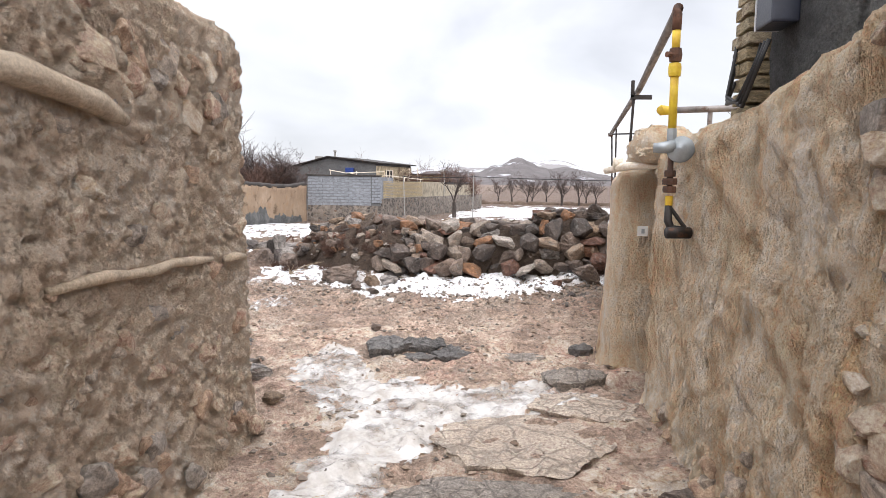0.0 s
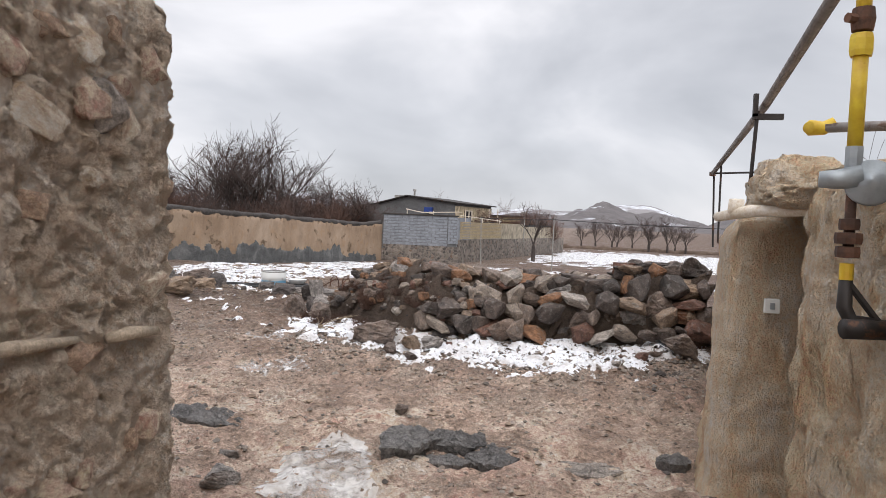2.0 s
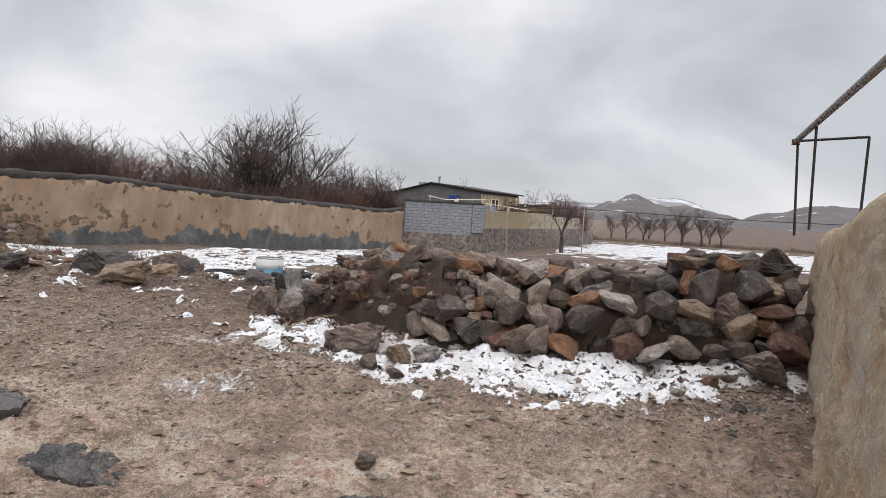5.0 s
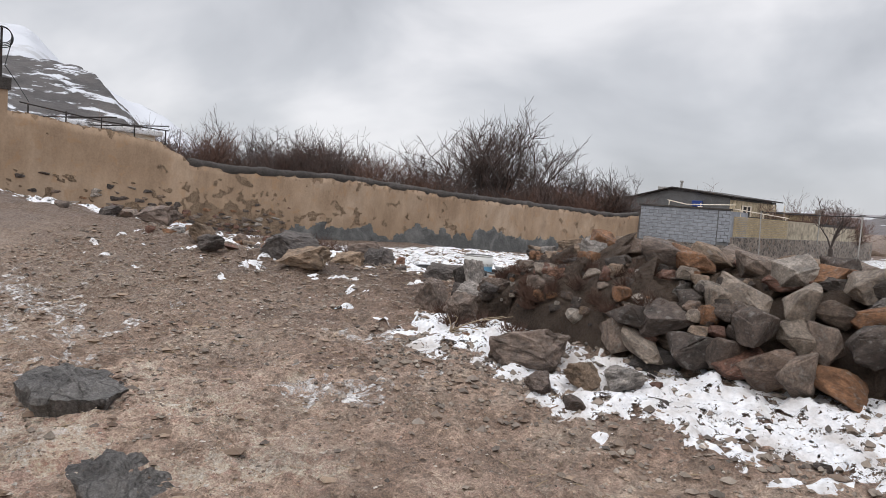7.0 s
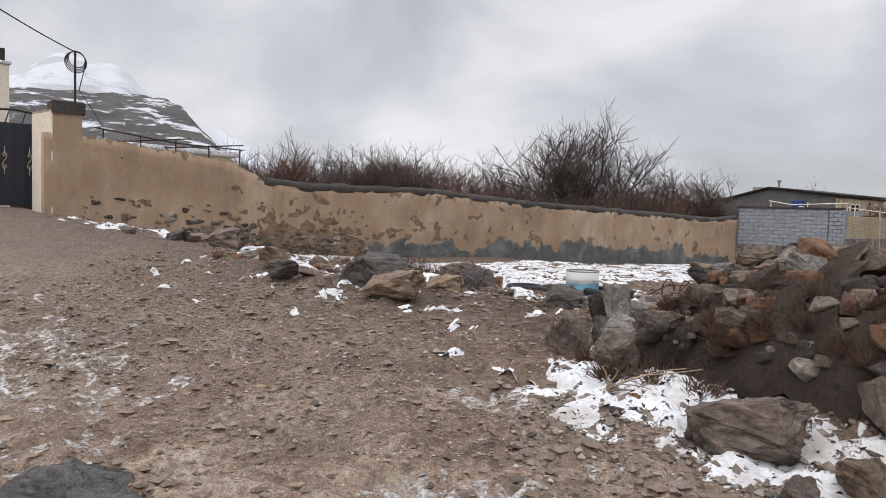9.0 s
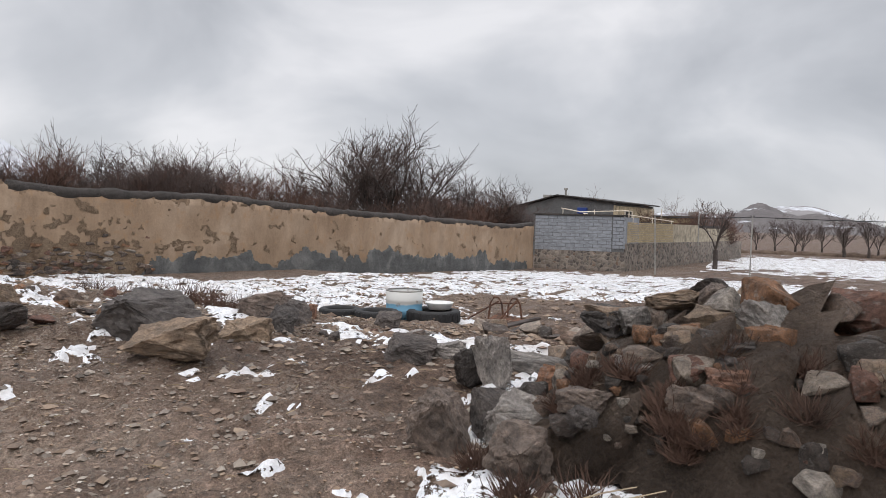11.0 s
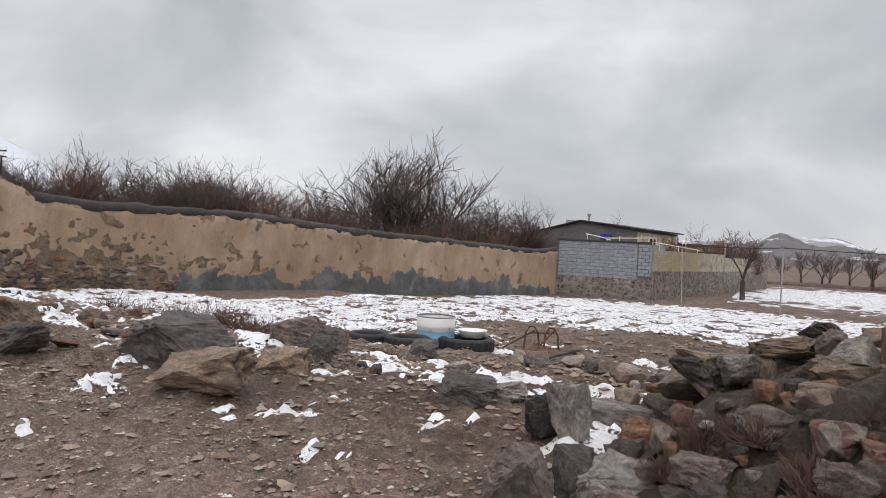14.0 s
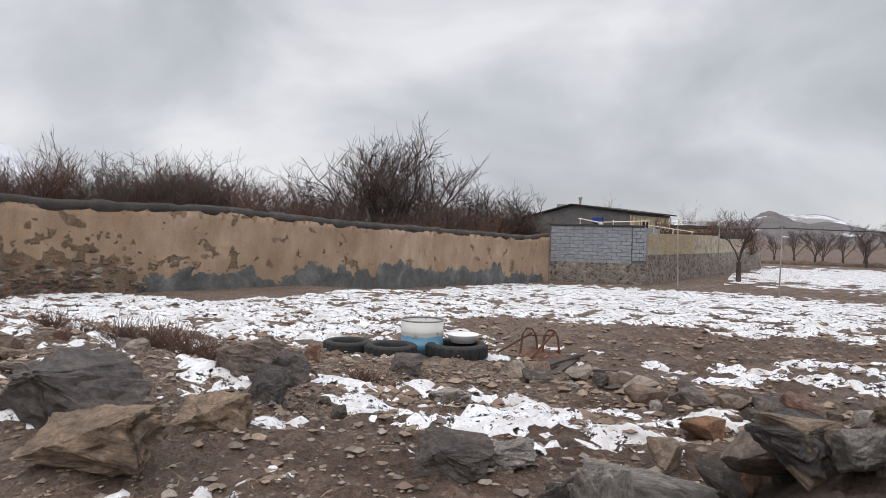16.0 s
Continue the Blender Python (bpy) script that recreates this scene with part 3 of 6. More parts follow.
bm = bmesh.new()
pts, rad = [], []
for i in range(150):
    u = 5.5 + (garden_len - 5.6) * i / 149
    pts.append(garden_point(u, -0.13 + 0.03 * fract(u * 1.3, 2), along(GARDEN_TOP, u) - 0.02 + 0.03 * fract(u * 1.1, 7)))
    rad.append(0.155 + 0.05 * fract(u * 2.3, 4))
tube(bm, pts, rad, 10)
part("coping", bm, M_CAP, garden_wall, "dark weathered mud coping", True)

# ---------------------------------------------------------------- block shed and brick house at the end of the yard
SHED_L, SHED_R = Vector((-13.15, 44.6)), Vector((-8.3, 45.2))
HOUSE_E = Vector((-2.59, 72.0))


def run_wall(bm, a, b, z0, z1, thick):
    d = (b - a).normalized()
    s = Vector((d.y, -d.x))
    vs = []
    for z in (z0, z1):
        vs += [bm.verts.new((*q, z)) for q in (a, b, b - s * thick, a - s * thick)]
    for f in ((0, 1, 5, 4), (1, 2, 6, 5), (2, 3, 7, 6), (3, 0, 4, 7), (4, 5, 6, 7), (3, 2, 1, 0)):
        bm.faces.new([vs[k] for k in f])


def walled(a, b, z0, z1, thick=0.3):
    bm = bmesh.new()
    run_wall(bm, a, b, z0, z1, thick)
    bmesh.ops.recalc_face_normals(bm, faces=bm.faces)
    return bm


shed = thing("block_shed", (*SHED_L, -1.2), "grey cement block shed on a rubble plinth", "shed")


def under(parent, ob):
    """Parents ob, built in world coordinates, without moving it."""
    ob.parent = parent
    ob.matrix_parent_inverse = parent.matrix_world.inverted()
    return ob


under(shed, part("wall", walled(SHED_L, SHED_R, 0.1, 2.1), M_JOINT))
under(shed, part("plinth", walled(SHED_L + Vector((0.02, -0.04)), SHED_R + Vector((0.1, -0.04)), -1.5, 0.12, 0.4), M_RUBBLE, None, "rubble stone plinth"))
house = thing("brick_house", (*SHED_R, -1.2), "long yellow brick house on a rubble stone base", "house")
under(house, part("base_wall", walled(SHED_R + Vector((0.06, 0.1)), HOUSE_E, -1.6, 0.6, 0.4), M_RUBBLE, None, "rubble stone base wall"))

# ---------------------------------------------------------------- rubble wall of field stones
def rock_mesh(name, seed, sub=2, cuts=7, rough=0.10, material=None, flat=1.0):
    """A broken field stone about 1 m across: the hull of scattered points, chamfered and roughened."""
    rng = random.Random(seed)
    bm = bmesh.new()
    for _ in range(9 + cuts):
        n = Vector((rng.gauss(0, 1), rng.gauss(0, 1), rng.gauss(0, 1))).normalized()
        k = 0.5 / max(0.62, max(abs(n.x), abs(n.y), abs(n.z)))
        bm.verts.new(n * k * rng.uniform(0.84, 1.05))
    h = bmesh.ops.convex_hull(bm, input=bm.verts)
    bmesh.ops.delete(bm, geom=[g for g in h["geom_interior"] if isinstance(g, bmesh.types.BMVert)], context="VERTS")
    bmesh.ops.dissolve_limit(bm, angle_limit=radians(14), verts=bm.verts, edges=bm.edges)
    bmesh.ops.bevel(bm, geom=list(bm.edges), offset=0.035, segments=1, affect="EDGES", clamp_overlap=True)
    bmesh.ops.triangulate(bm, faces=bm.faces)
    for _ in range(sub - 1):
        bmesh.ops.subdivide_edges(bm, edges=bm.edges, cuts=1, use_grid_fill=True)
    for v in bm.verts:
        v.co *= 1 + rough * fract(v.co.x * 4.4 + seed * 3.1, v.co.y * 4.4, v.co.z * 6.4, 0.5, 5)
    bmesh.ops.recalc_face_normals(bm, faces=bm.faces)
    me = mesh_of(name, bm, material or M_STONE)
    me.polygons.foreach_set("use_smooth", [True] * len(me.polygons))
    me.set_sharp_from_angle(angle=radians(13))
    return me


ROCKS = [rock_mesh("stone", i, 2) for i in range(14)]
FINE_ROCKS = [rock_mesh("boulder", 40 + i, 4, 8, 0.13) for i in range(8)]


def set_rock(mesh, name, at, size, turn, parent=None, label="", tip=(0, 0)):
    ob = new(name, mesh)
    m = Matrix.Translation(at) @ Euler((radians(tip[0]), radians(tip[1]), radians(turn))).to_matrix().to_4x4() @ Matrix.Diagonal((*size, 1))
    if parent is not None:
        ob.parent = parent
        ob.matrix_parent_inverse = parent.matrix_world.inverted()
    ob.matrix_basis = m
    return ob


rng = random.Random(11)
PILE = [(-2.95, 10.62), (-1.4, 10.24), (0.2, 10.1), (1.95, 10.45)]


def pile_line(s):
    """A point s (0 to 1) along the rubble wall."""
    k = s * (len(PILE) - 1)
    i = min(int(k), len(PILE) - 2)
    return Vector(PILE[i]).lerp(Vector(PILE[i + 1]), k - i)


PILE_TOP = [(0, 0.3), (0.08, 0.48), (0.16, 0.58), (0.3, 0.64), (0.5, 0.6), (0.72, 0.62), (0.86, 0.78), (1.0, 0.84)]
# stones that stand out: x, y, z of the middle, width, height, tone
PROUD = [
    (-1.97, 9.82, 0.84, 0.30, 0.24, "red"), (-1.9, 10.2, 1.07, 0.26, 0.22, "grey"), (-1.95, 9.98, 0.97, 0.26, 0.13, "dark"), (-2.11, 10.37, 1.05, 0.26, 0.16, "tan"),
    (-2.33, 10.75, 1.1, 0.28, 0.11, "tan"), (-2.69, 10.75, 0.97, 0.3, 0.15, "dark"), (-2.51, 10.6, 1.0, 0.18, 0.15, "grey"), (-2.14, 10.7, 1.13, 0.14, 0.14, "brown"),
    (-2.17, 11.0, 1.16, 0.2, 0.11, "dark"), (-1.93, 10.9, 1.16, 0.2, 0.11, "tan"), (-2.0, 10.5, 1.12, 0.2, 0.08, "grey"), (-2.37, 10.02, 0.86, 0.32, 0.12, "grey"),
    (-2.2, 9.97, 0.92, 0.14, 0.12, "tan"), (-2.04, 9.92, 0.92, 0.18, 0.13, "dark"), (-2.59, 9.78, 0.76, 0.2, 0.12, "brown"), (-2.54, 9.6, 0.74, 0.11, 0.1, "dark"), (-2.15, 9.72, 0.8, 0.19, 0.16, "brown"),
    (0.03, 9.6, 0.6, 0.25, 0.36, "red"), (0.47, 9.62, 0.66, 0.31, 0.26, "brown"), (0.8, 9.7, 0.74, 0.27, 0.25, "brown"), (1.09, 9.7, 0.76, 0.3, 0.25, "grey"),
    (1.35, 9.75, 0.88, 0.34, 0.34, "brown"), (1.68, 9.95, 1.06, 0.38, 0.33, "tan"), (0.97, 9.95, 1.0, 0.32, 0.22, "tan"), (0.21, 9.9, 0.95, 0.5, 0.26, "grey"),
    (-0.25, 9.85, 0.82, 0.34, 0.26, "red"), (-0.79, 9.75, 0.68, 0.23, 0.2, "ochre"), (-1.14, 9.85, 0.82, 0.28, 0.33, "grey"), (-1.47, 9.85, 0.76, 0.3, 0.2, "red"),
    (-1.76, 9.85, 0.78, 0.3, 0.2, "red"), (-1.16, 9.42, 0.42, 0.4, 0.25, "dark"), (-1.0, 9.62, 0.57, 0.42, 0.2, "brown"), (-0.59, 9.5, 0.43, 0.35, 0.22, "dark"),
    (-0.27, 9.52, 0.47, 0.29, 0.24, "grey"), (1.33, 10.2, 1.3, 0.42, 0.16, "dark"), (1.75, 10.2, 1.3, 0.42, 0.18, "dark"), (0.23, 9.55, 0.52, 0.23, 0.2, "dark"), (1.62, 9.72, 0.8, 0.4, 0.18, "red")]


def clear_of(x, y, z):
    """True where no outstanding stone lies."""
    return all((x - a) ** 2 + 0.5 * (y - b) ** 2 + (z - c) ** 2 > (0.05 + 0.22 * w) ** 2 for a, b, c, w, h, tone in PROUD)

rubble = thing("rubble_wall", (0, 10.2, 0.2), "tumbled dry wall of brown and grey field stones", "stone wall")
bm = bmesh.new()
rings = []
for i in range(61):
    s = i / 60
    p = pile_line(s)
    h = along(PILE_TOP, s) * min(1, 0.45 + 6 * s)
    ring = []
    for k in range(17):
        a = math.pi * k / 16
        off = -(0.75 if s < 0.4 else 0.56) * math.cos(a)
        z = land(p.x, p.y) - 0.12 + (h + 0.05) * math.sin(a) ** 0.85
        e = 0.2 * fract(p.x * 4, off * 4, z * 4, 0.5, 6)
        ring.append(bm.verts.new((p.x + e, p.y + off, z + e)))
    rings.append(ring)
for r0, r1 in zip(rings, rings[1:]):
    for k in range(16):
        bm.faces.new((r0[k], r0[k + 1], r1[k + 1], r1[k]))
bm.faces.new(rings[0])
bm.faces.new(rings[-1][::-1])
bmesh.ops.recalc_face_normals(bm, faces=bm.faces)
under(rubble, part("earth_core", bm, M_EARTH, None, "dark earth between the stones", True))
for side in (-1, 1):
    for layer in range(6):
        s = rng.uniform(0.0, 0.04)
        while s < 1.0:
            w = (0.75 if s < 0.35 else 1.0) * 0.13 + 0.33 * (0.7 if s < 0.35 else 1.0) * rng.random() ** 1.3 * (1.0 if layer else 1.05)
            hgt = rng.uniform(0.13, 0.30)
            p = pile_line(min(1.0, s))
            top_here = along(PILE_TOP, s)
            zc = land(p.x, p.y) + 0.05 + layer * 0.175 + rng.uniform(-0.03, 0.04)
            f = (zc - land(p.x, p.y)) / max(0.3, top_here)
            if f < 1.02 and not (side < 0 and s < 0.34) and (side > 0 or clear_of(p.x, p.y - 0.45, zc)):
                off = 0.72 * math.sqrt(max(0.02, 1 - min(1, f) ** 1.5)) * side
                set_rock(rng.choice(ROCKS), "stone", (p.x, p.y + off + rng.uniform(-0.06, 0.06), zc + 0.03), (w, rng.uniform(0.22, 0.36), hgt), rng.uniform(-60, 60) + rng.choice((0, 180)), rubble, tip=(rng.uniform(-35, 35), rng.uniform(-26, 26)))
            s += w * 0.8 / 4.7
for _ in range(34):
    s = rng.uniform(0.36, 1.0)
    p = pile_line(s)
    set_rock(rng.choice(ROCKS), "stone", (p.x, p.y + rng.uniform(-0.25, 0.3), land(p.x, p.y) + along(PILE_TOP, s) - 0.02 + rng.uniform(-0.06, 0.07)), (rng.uniform(0.2, 0.42), rng.uniform(0.2, 0.34), rng.uniform(0.12, 0.22)), rng.uniform(0, 360), rubble, tip=(rng.uniform(-12, 12), rng.uniform(-12, 12)))

# flaked foot of the garden wall, its grey cement dado and the stones that show through
def wall_patch(name, u0, u1, keep, off, material, label, du=0.07, dz=0.05, zmax=2.2):
    """A ragged skin on the garden wall, kept where keep(u, h) is above 0; h is the height over the wall's foot."""
    bm = bmesh.new()
    vs = {}
    nu, nz = int((u1 - u0) / du), int(zmax / dz)

    def vert(i, k):
        if (i, k) not in vs:
            u, h = u0 + i * du, k * dz
            z = along(GARDEN_FOOT, u) - 0.1 + h
            o = 0.035 * fract(u * 0.9, z * 1.4, 1.0, 0.8, 4)
            vs[i, k] = bm.verts.new(garden_point(u, o + off * (1.0 if keep(u, h) > 0 else -0.6), z))
        return vs[i, k]
    for i in range(nu):
        for k in range(nz):
            if keep(u0 + (i + 0.5) * du, (k + 0.5) * dz) > 0:
                bm.faces.new([vert(i, k), vert(i + 1, k), vert(i + 1, k + 1), vert(i, k + 1)])
    return part(name, bm, material, garden_wall, label, True)


def dado_keep(u, h):
    top = along([(8.6, 0.0), (9.2, 0.5), (11, 0.55), (12.6, 0.62), (13.0, 0.25), (14.0, 0.2), (14.8, 0.75), (17, 0.62), (18.2, 0.55), (18.6, 0.9), (20, 1.0), (21, 0.85), (22.4, 0.95), (24, 1.15), (25.5, 0.9), (27.5, 1.2), (28.4, 0.5), (29.5, 0.7), (32, 0.5)], u)
    return top - h + 0.22 * fract(u * 2.2, h * 2.0, 3.0, 0.7, 3)


def flake_keep(u, h):
    top = along([(0.8, 0.05), (2.0, 0.12), (3.6, 0.4), (5.2, 1.0), (6.5, 1.35), (8.4, 1.15), (9.3, 0.45), (10, -0.2), (33, -0.2)], u)
    k = 0.95 * fract(u * 2.0, h * 2.3, 9.0, 0.5, 5)
    spots = fract(u * 1.3, h * 1.7, 21.0, 0.6, 5) - (0.6 if u < 4.5 else 0.3 if u < 12 else 0.42) - 0.15 * abs(h - 1.0)
    return max(top - h - 0.1 + k, spots)


M_BAREMUD = speckled("bare_mud_and_stone", (0.19, 0.128, 0.083), (0.265, 0.185, 0.122), (0.34, 0.25, 0.17), 2.0, 9, 18, 0.95, 0.04)
wall_patch("bare_patch", 0.8, 32.0, flake_keep, 0.012, M_BAREMUD, "brown mud where plaster has flaked off")


def drip_keep(u, h):
    full = along(GARDEN_TOP, u) - along(GARDEN_FOOT, u) + 0.1
    if h > full - 0.04:
        return -1.0
    return 0.07 + (0.5 if u > 5.6 else 0.3) * max(0.0, noise.noise(Vector((u * 6.3, 1.0, 0.3))) - 0.05) + 0.25 * max(0.0, noise.noise(Vector((u * 1.3, 3.0, 0.3)))) * noise.noise(Vector((u * 13.0, h * 0.8, 4.0))) - (full - h)


wall_patch("drip_stain", 0.9, 32.4, drip_keep, 0.005, speckled("damp_plaster_stain", (0.17, 0.115, 0.075), (0.25, 0.175, 0.115), (0.34, 0.25, 0.165), 2.0, 9, 50, 0.9, 0.008), "dark damp streaks under the coping", 0.025, 0.05, 2.7)
wall_patch("cement_dado", 7.5, 32.4, dado_keep, 0.025, M_CEMENT, "ragged grey cement skirting")
rng = random.Random(5)
for _ in range(240):
    u = rng.gauss(5.8, 1.9)
    h = abs(rng.gauss(0.1, 0.42))
    if 1.0 < u < 9.2:
        p = garden_point(u, -0.015, along(GARDEN_FOOT, u) + h)
        set_rock(ROCKS[rng.randrange(14)], "stone", p, (rng.uniform(0.15, 0.34), 0.14, rng.uniform(0.08, 0.17)), math.degrees(math.atan2(garden_dir.y, garden_dir.x)) + rng.uniform(-8, 8), garden_wall)

# ---------------------------------------------------------------- gate, pillar, houses behind the gate
M_NAVY = plain("navy_gate_paint", (0.012, 0.014, 0.026), 0.45, 0.0, 0.2, 3)
M_GOLD = plain("gold_paint", (0.44, 0.37, 0.27), 0.5, 0.3)
M_RUST = plain("rusty_steel", (0.14, 0.07, 0.045), 0.85, 0.2, 0.5, 10, (0.07, 0.04, 0.03), 0.5)
M_IRON = plain("dark_iron", (0.035, 0.03, 0.028), 0.6, 0.5, 0.3, 8, (0.12, 0.055, 0.03), 0.58)
M_CONCRETE = speckled("weathered_concrete", (0.17, 0.16, 0.15), (0.25, 0.24, 0.225), (0.34, 0.33, 0.31), 0.9, 8, 50, 0.9, 0.008)
M_CABLE = plain("black_cable", (0.015, 0.015, 0.016), 0.55)

gate_l, gate_r = Vector((-20.05, 10.5)), Vector((-19.7, 12.08))
GATE_Z, GATE_H = 1.18, 2.32
gdir = (gate_r - gate_l).normalized()
gturn = math.degrees(math.atan2(gdir.y, gdir.x))
gw = (gate_r - gate_l).length
gate = thing("metal_gate", (*gate_l, GATE_Z), "closed navy sheet metal double gate with gold scrolls", "gate", turn=gturn)
for k in range(2):
    leaf = part("gate_leaf", boxed(k * gw / 2 + 0.002, -0.02, 0.03, (k + 1) * gw / 2 - 0.002, 0.02, GATE_H - 0.28, bevel=0.006), M_NAVY, gate)
    for a in (0.03, 0.33, 0.60):
        part("frame_bar", boxed(k * gw / 2 + 0.02 + a * gw / 2, -0.045, 0.06, k * gw / 2 + 0.06 + a * gw / 2, -0.02, GATE_H - 0.3, bevel=0.004), M_NAVY, leaf)
for cx in (0.33, 0.93, 1.45):
    half = [Vector((0, 0))]
    for i in range(46):
        a = 1.15 * (i / 45 * 2.75) ** 2
        half.append(half[-1] + Vector((math.cos(a), math.sin(a))) * 2.75 / 45)
    run = [-q for q in half[:0:-1]] + half
    c, s = math.cos(radians(50)), math.sin(radians(50))
    part("scroll", piped([(cx + 0.13 * (q.x * c - q.y * s), -0.04, 1.12 + 0.165 * (q.x * s + q.y * c)) for q in run], 0.009, 6), M_GOLD, gate, "gold painted scroll")
    part("spindle", piped([(cx, -0.035, 1.3), (cx, -0.035, 1.46)], [0.016, 0.006], 6), M_GOLD, gate, "gold painted spindle")
    part("spindle", piped([(cx, -0.035, 0.78), (cx, -0.035, 0.94)], [0.006, 0.016], 6), M_GOLD, gate, "gold painted spindle")
part("top_rail", piped([(0.0, 0, GATE_H - 0.26), (0.02, 0, GATE_H - 0.12), (0.5, 0, GATE_H - 0.08), (0.72, 0, GATE_H + 0.02), (1.15, 0, GATE_H + 0.04), (gw, 0, GATE_H - 0.02)], 0.03, 6), M_IRON, gate)
for x in (0.3, 0.62, 0.95, 1.3):
    part("top_bar", piped([(x, 0, GATE_H - 0.28), (x + 0.08, 0, GATE_H)], 0.014, 5), M_IRON, gate)

pil_a = garden_point(0.18, 0.0, 0)
pil_b = garden_point(0.8, 0.0, 0)
bm = bmesh.new()
back = Vector((-1.2, -0.05))
foot = [(pil_a.x, pil_a.y), (pil_b.x, pil_b.y), (pil_b.x - 0.55, pil_b.y + 0.05), (pil_a.x + back.x, pil_a.y + back.y)]
vs = [bm.verts.new((x, y, z)) for z in (0.3, 3.5) for x, y in foot]
for f in ((0, 1, 5, 4), (1, 2, 6, 5), (2, 3, 7, 6), (3, 0, 4, 7), (4, 5, 6, 7)):
    bm.faces.new([vs[k] for k in f])
bmesh.ops.recalc_face_normals(bm, faces=bm.faces)
pillar = tagged(part("gate_pillar", bm, M_OCHRE), "ochre plastered gate pillar with a dark brick cap", "pillar", kind="structure")
bm = bmesh.new()
run_wall(bm, Vector((pil_a.x + 0.05, pil_a.y - 0.03)), Vector((pil_b.x + 0.06, pil_b.y + 0.05)), 3.42, 3.7, 0.62)
bmesh.ops.recalc_face_normals(bm, faces=bm.faces)
part("cap", bm, M_CAP, pillar, "dark brick cap")
part("reveal", walled(Vector((pil_a.x + back.x + 0.1, pil_a.y + back.y - 0.04)), Vector((pil_a.x - 0.01, pil_a.y - 0.03)), 0.4, 3.44, 0.03), M_WHITEWALL, pillar, "cream washed reveal beside the gate")

bm = bmesh.new()
wl_a, wl_b = Vector((-19.85, 8.75)), Vector((-20.0, 10.5))
n = (wl_b - wl_a).normalized()
side = Vector((n.y, -n.x))
prof = [(0, 0.6, 2.6), (0.66, 0.6, 3.26), (0.8, 0.6, 3.52), (1, 0.6, 3.56)]
fr = [[bm.verts.new((*(wl_a.lerp(wl_b, f) - side * o), z)) for f, z0, z1 in prof for z in (z0, z1)] for o in (0.0, 0.3)]
for k in range(len(prof) - 1):
    for s in (0, 1):
        bm.faces.new([fr[s][i] for i in (2 * k, 2 * k + 2, 2 * k + 3, 2 * k + 1)])
    bm.faces.new([fr[0][2 * k + 1], fr[0][2 * k + 3], fr[1][2 * k + 3], fr[1][2 * k + 1]])
bm.faces.new([fr[0][0], fr[0][1], fr[1][1], fr[1][0]])
bm.faces.new([fr[0][-2], fr[0][-1], fr[1][-1], fr[1][-2]])
bmesh.ops.recalc_face_normals(bm, faces=bm.faces)
white_wall = tagged(part("wall_gate_side", bm, M_WHITEWALL), "cream washed wall with a sloping top beside the gate", "wall", kind="structure")
rng = random.Random(3)
for _ in range(16):
    f, z = rng.uniform(0.38, 0.62), rng.uniform(1.6, 2.2)
    p = wl_a.lerp(wl_b, f) + side * 0.012
    d = Vector((n.x * rng.uniform(-0.05, 0.05), n.y * rng.uniform(-0.06, 0.06), rng.uniform(0.04, 0.1)))
    part("scrawl", piped([(p.x, p.y, z), (p.x + d.x, p.y + d.y, z + d.z)], 0.009, 4), M_CONCRETE, white_wall, "faded grey painted stroke")

villa = thing("flat_roofed_house", (-24.0, 10.2, 0.0), "cream rendered flat-roofed house with a concrete canopy", "house")
bm = boxed(-30.0, 10.2, 0.5, -24.0, 12.75, 5.32, bevel=0.03)
under(villa, part("wall", bm, M_WHITEWALL))
under(villa, part("parapet_snow", boxed(-30.1, 10.15, 5.32, -23.95, 12.8, 5.42, bevel=0.03), M_SNOW, None, "thin snow on the roof edge"))
under(villa, part("side_wall", boxed(-29.9, 9.95, 0.5, -24.1, 10.19, 5.27), M_CONCRETE, None, "bare grey side wall"))
under(villa, part("drain_pipe", piped([(-23.93, 11.42, 3.2), (-23.93, 11.42, 4.9)], 0.04), M_CONCRETE))
under(villa, part("drain_pipe", piped([(-23.93, 12.25, 3.2), (-23.93, 12.25, 4.8)], 0.035), M_WHITEWALL))
under(villa, part("chimney_pipe", piped([(-24.2, 12.6, 5.2), (-24.2, 12.6, 5.8)], 0.09), M_IRON))
under(villa, part("vent", boxed(-24.0, 10.5, 4.55, -23.96, 10.75, 4.7), M_IRON))
bm = bmesh.new()
cs = [(10.5, 3.48), (9.4, 3.4), (7.0, 1.85)]
vv = [[bm.verts.new((x, y, z - d)) for y, z in cs] for x, d in ((-21.3, 0.0), (-21.3, 0.24), (-24.3, 0.24), (-24.3, 0.0))]
for r0, r1 in zip(vv, vv[1:] + vv[:1]):
    for k in range(2):
        bm.faces.new((r0[k], r0[k + 1], r1[k + 1], r1[k]))
for k in (0, 2):
    bm.faces.new([r[k] for r in vv])
bmesh.ops.recalc_face_normals(bm, faces=bm.faces)
under(villa, part("canopy", bm, M_CEMENT, None, "sloping bare concrete canopy"))
under(villa, part("post", boxed(-21.6, 8.5, 0.6, -21.2, 8.85, 2.9), M_CONCRETE))
under(villa, part("aerial", piped([(-24.1, 9.9, 4.9), (-24.1, 9.9, 5.5)], 0.02, 5), M_IRON))

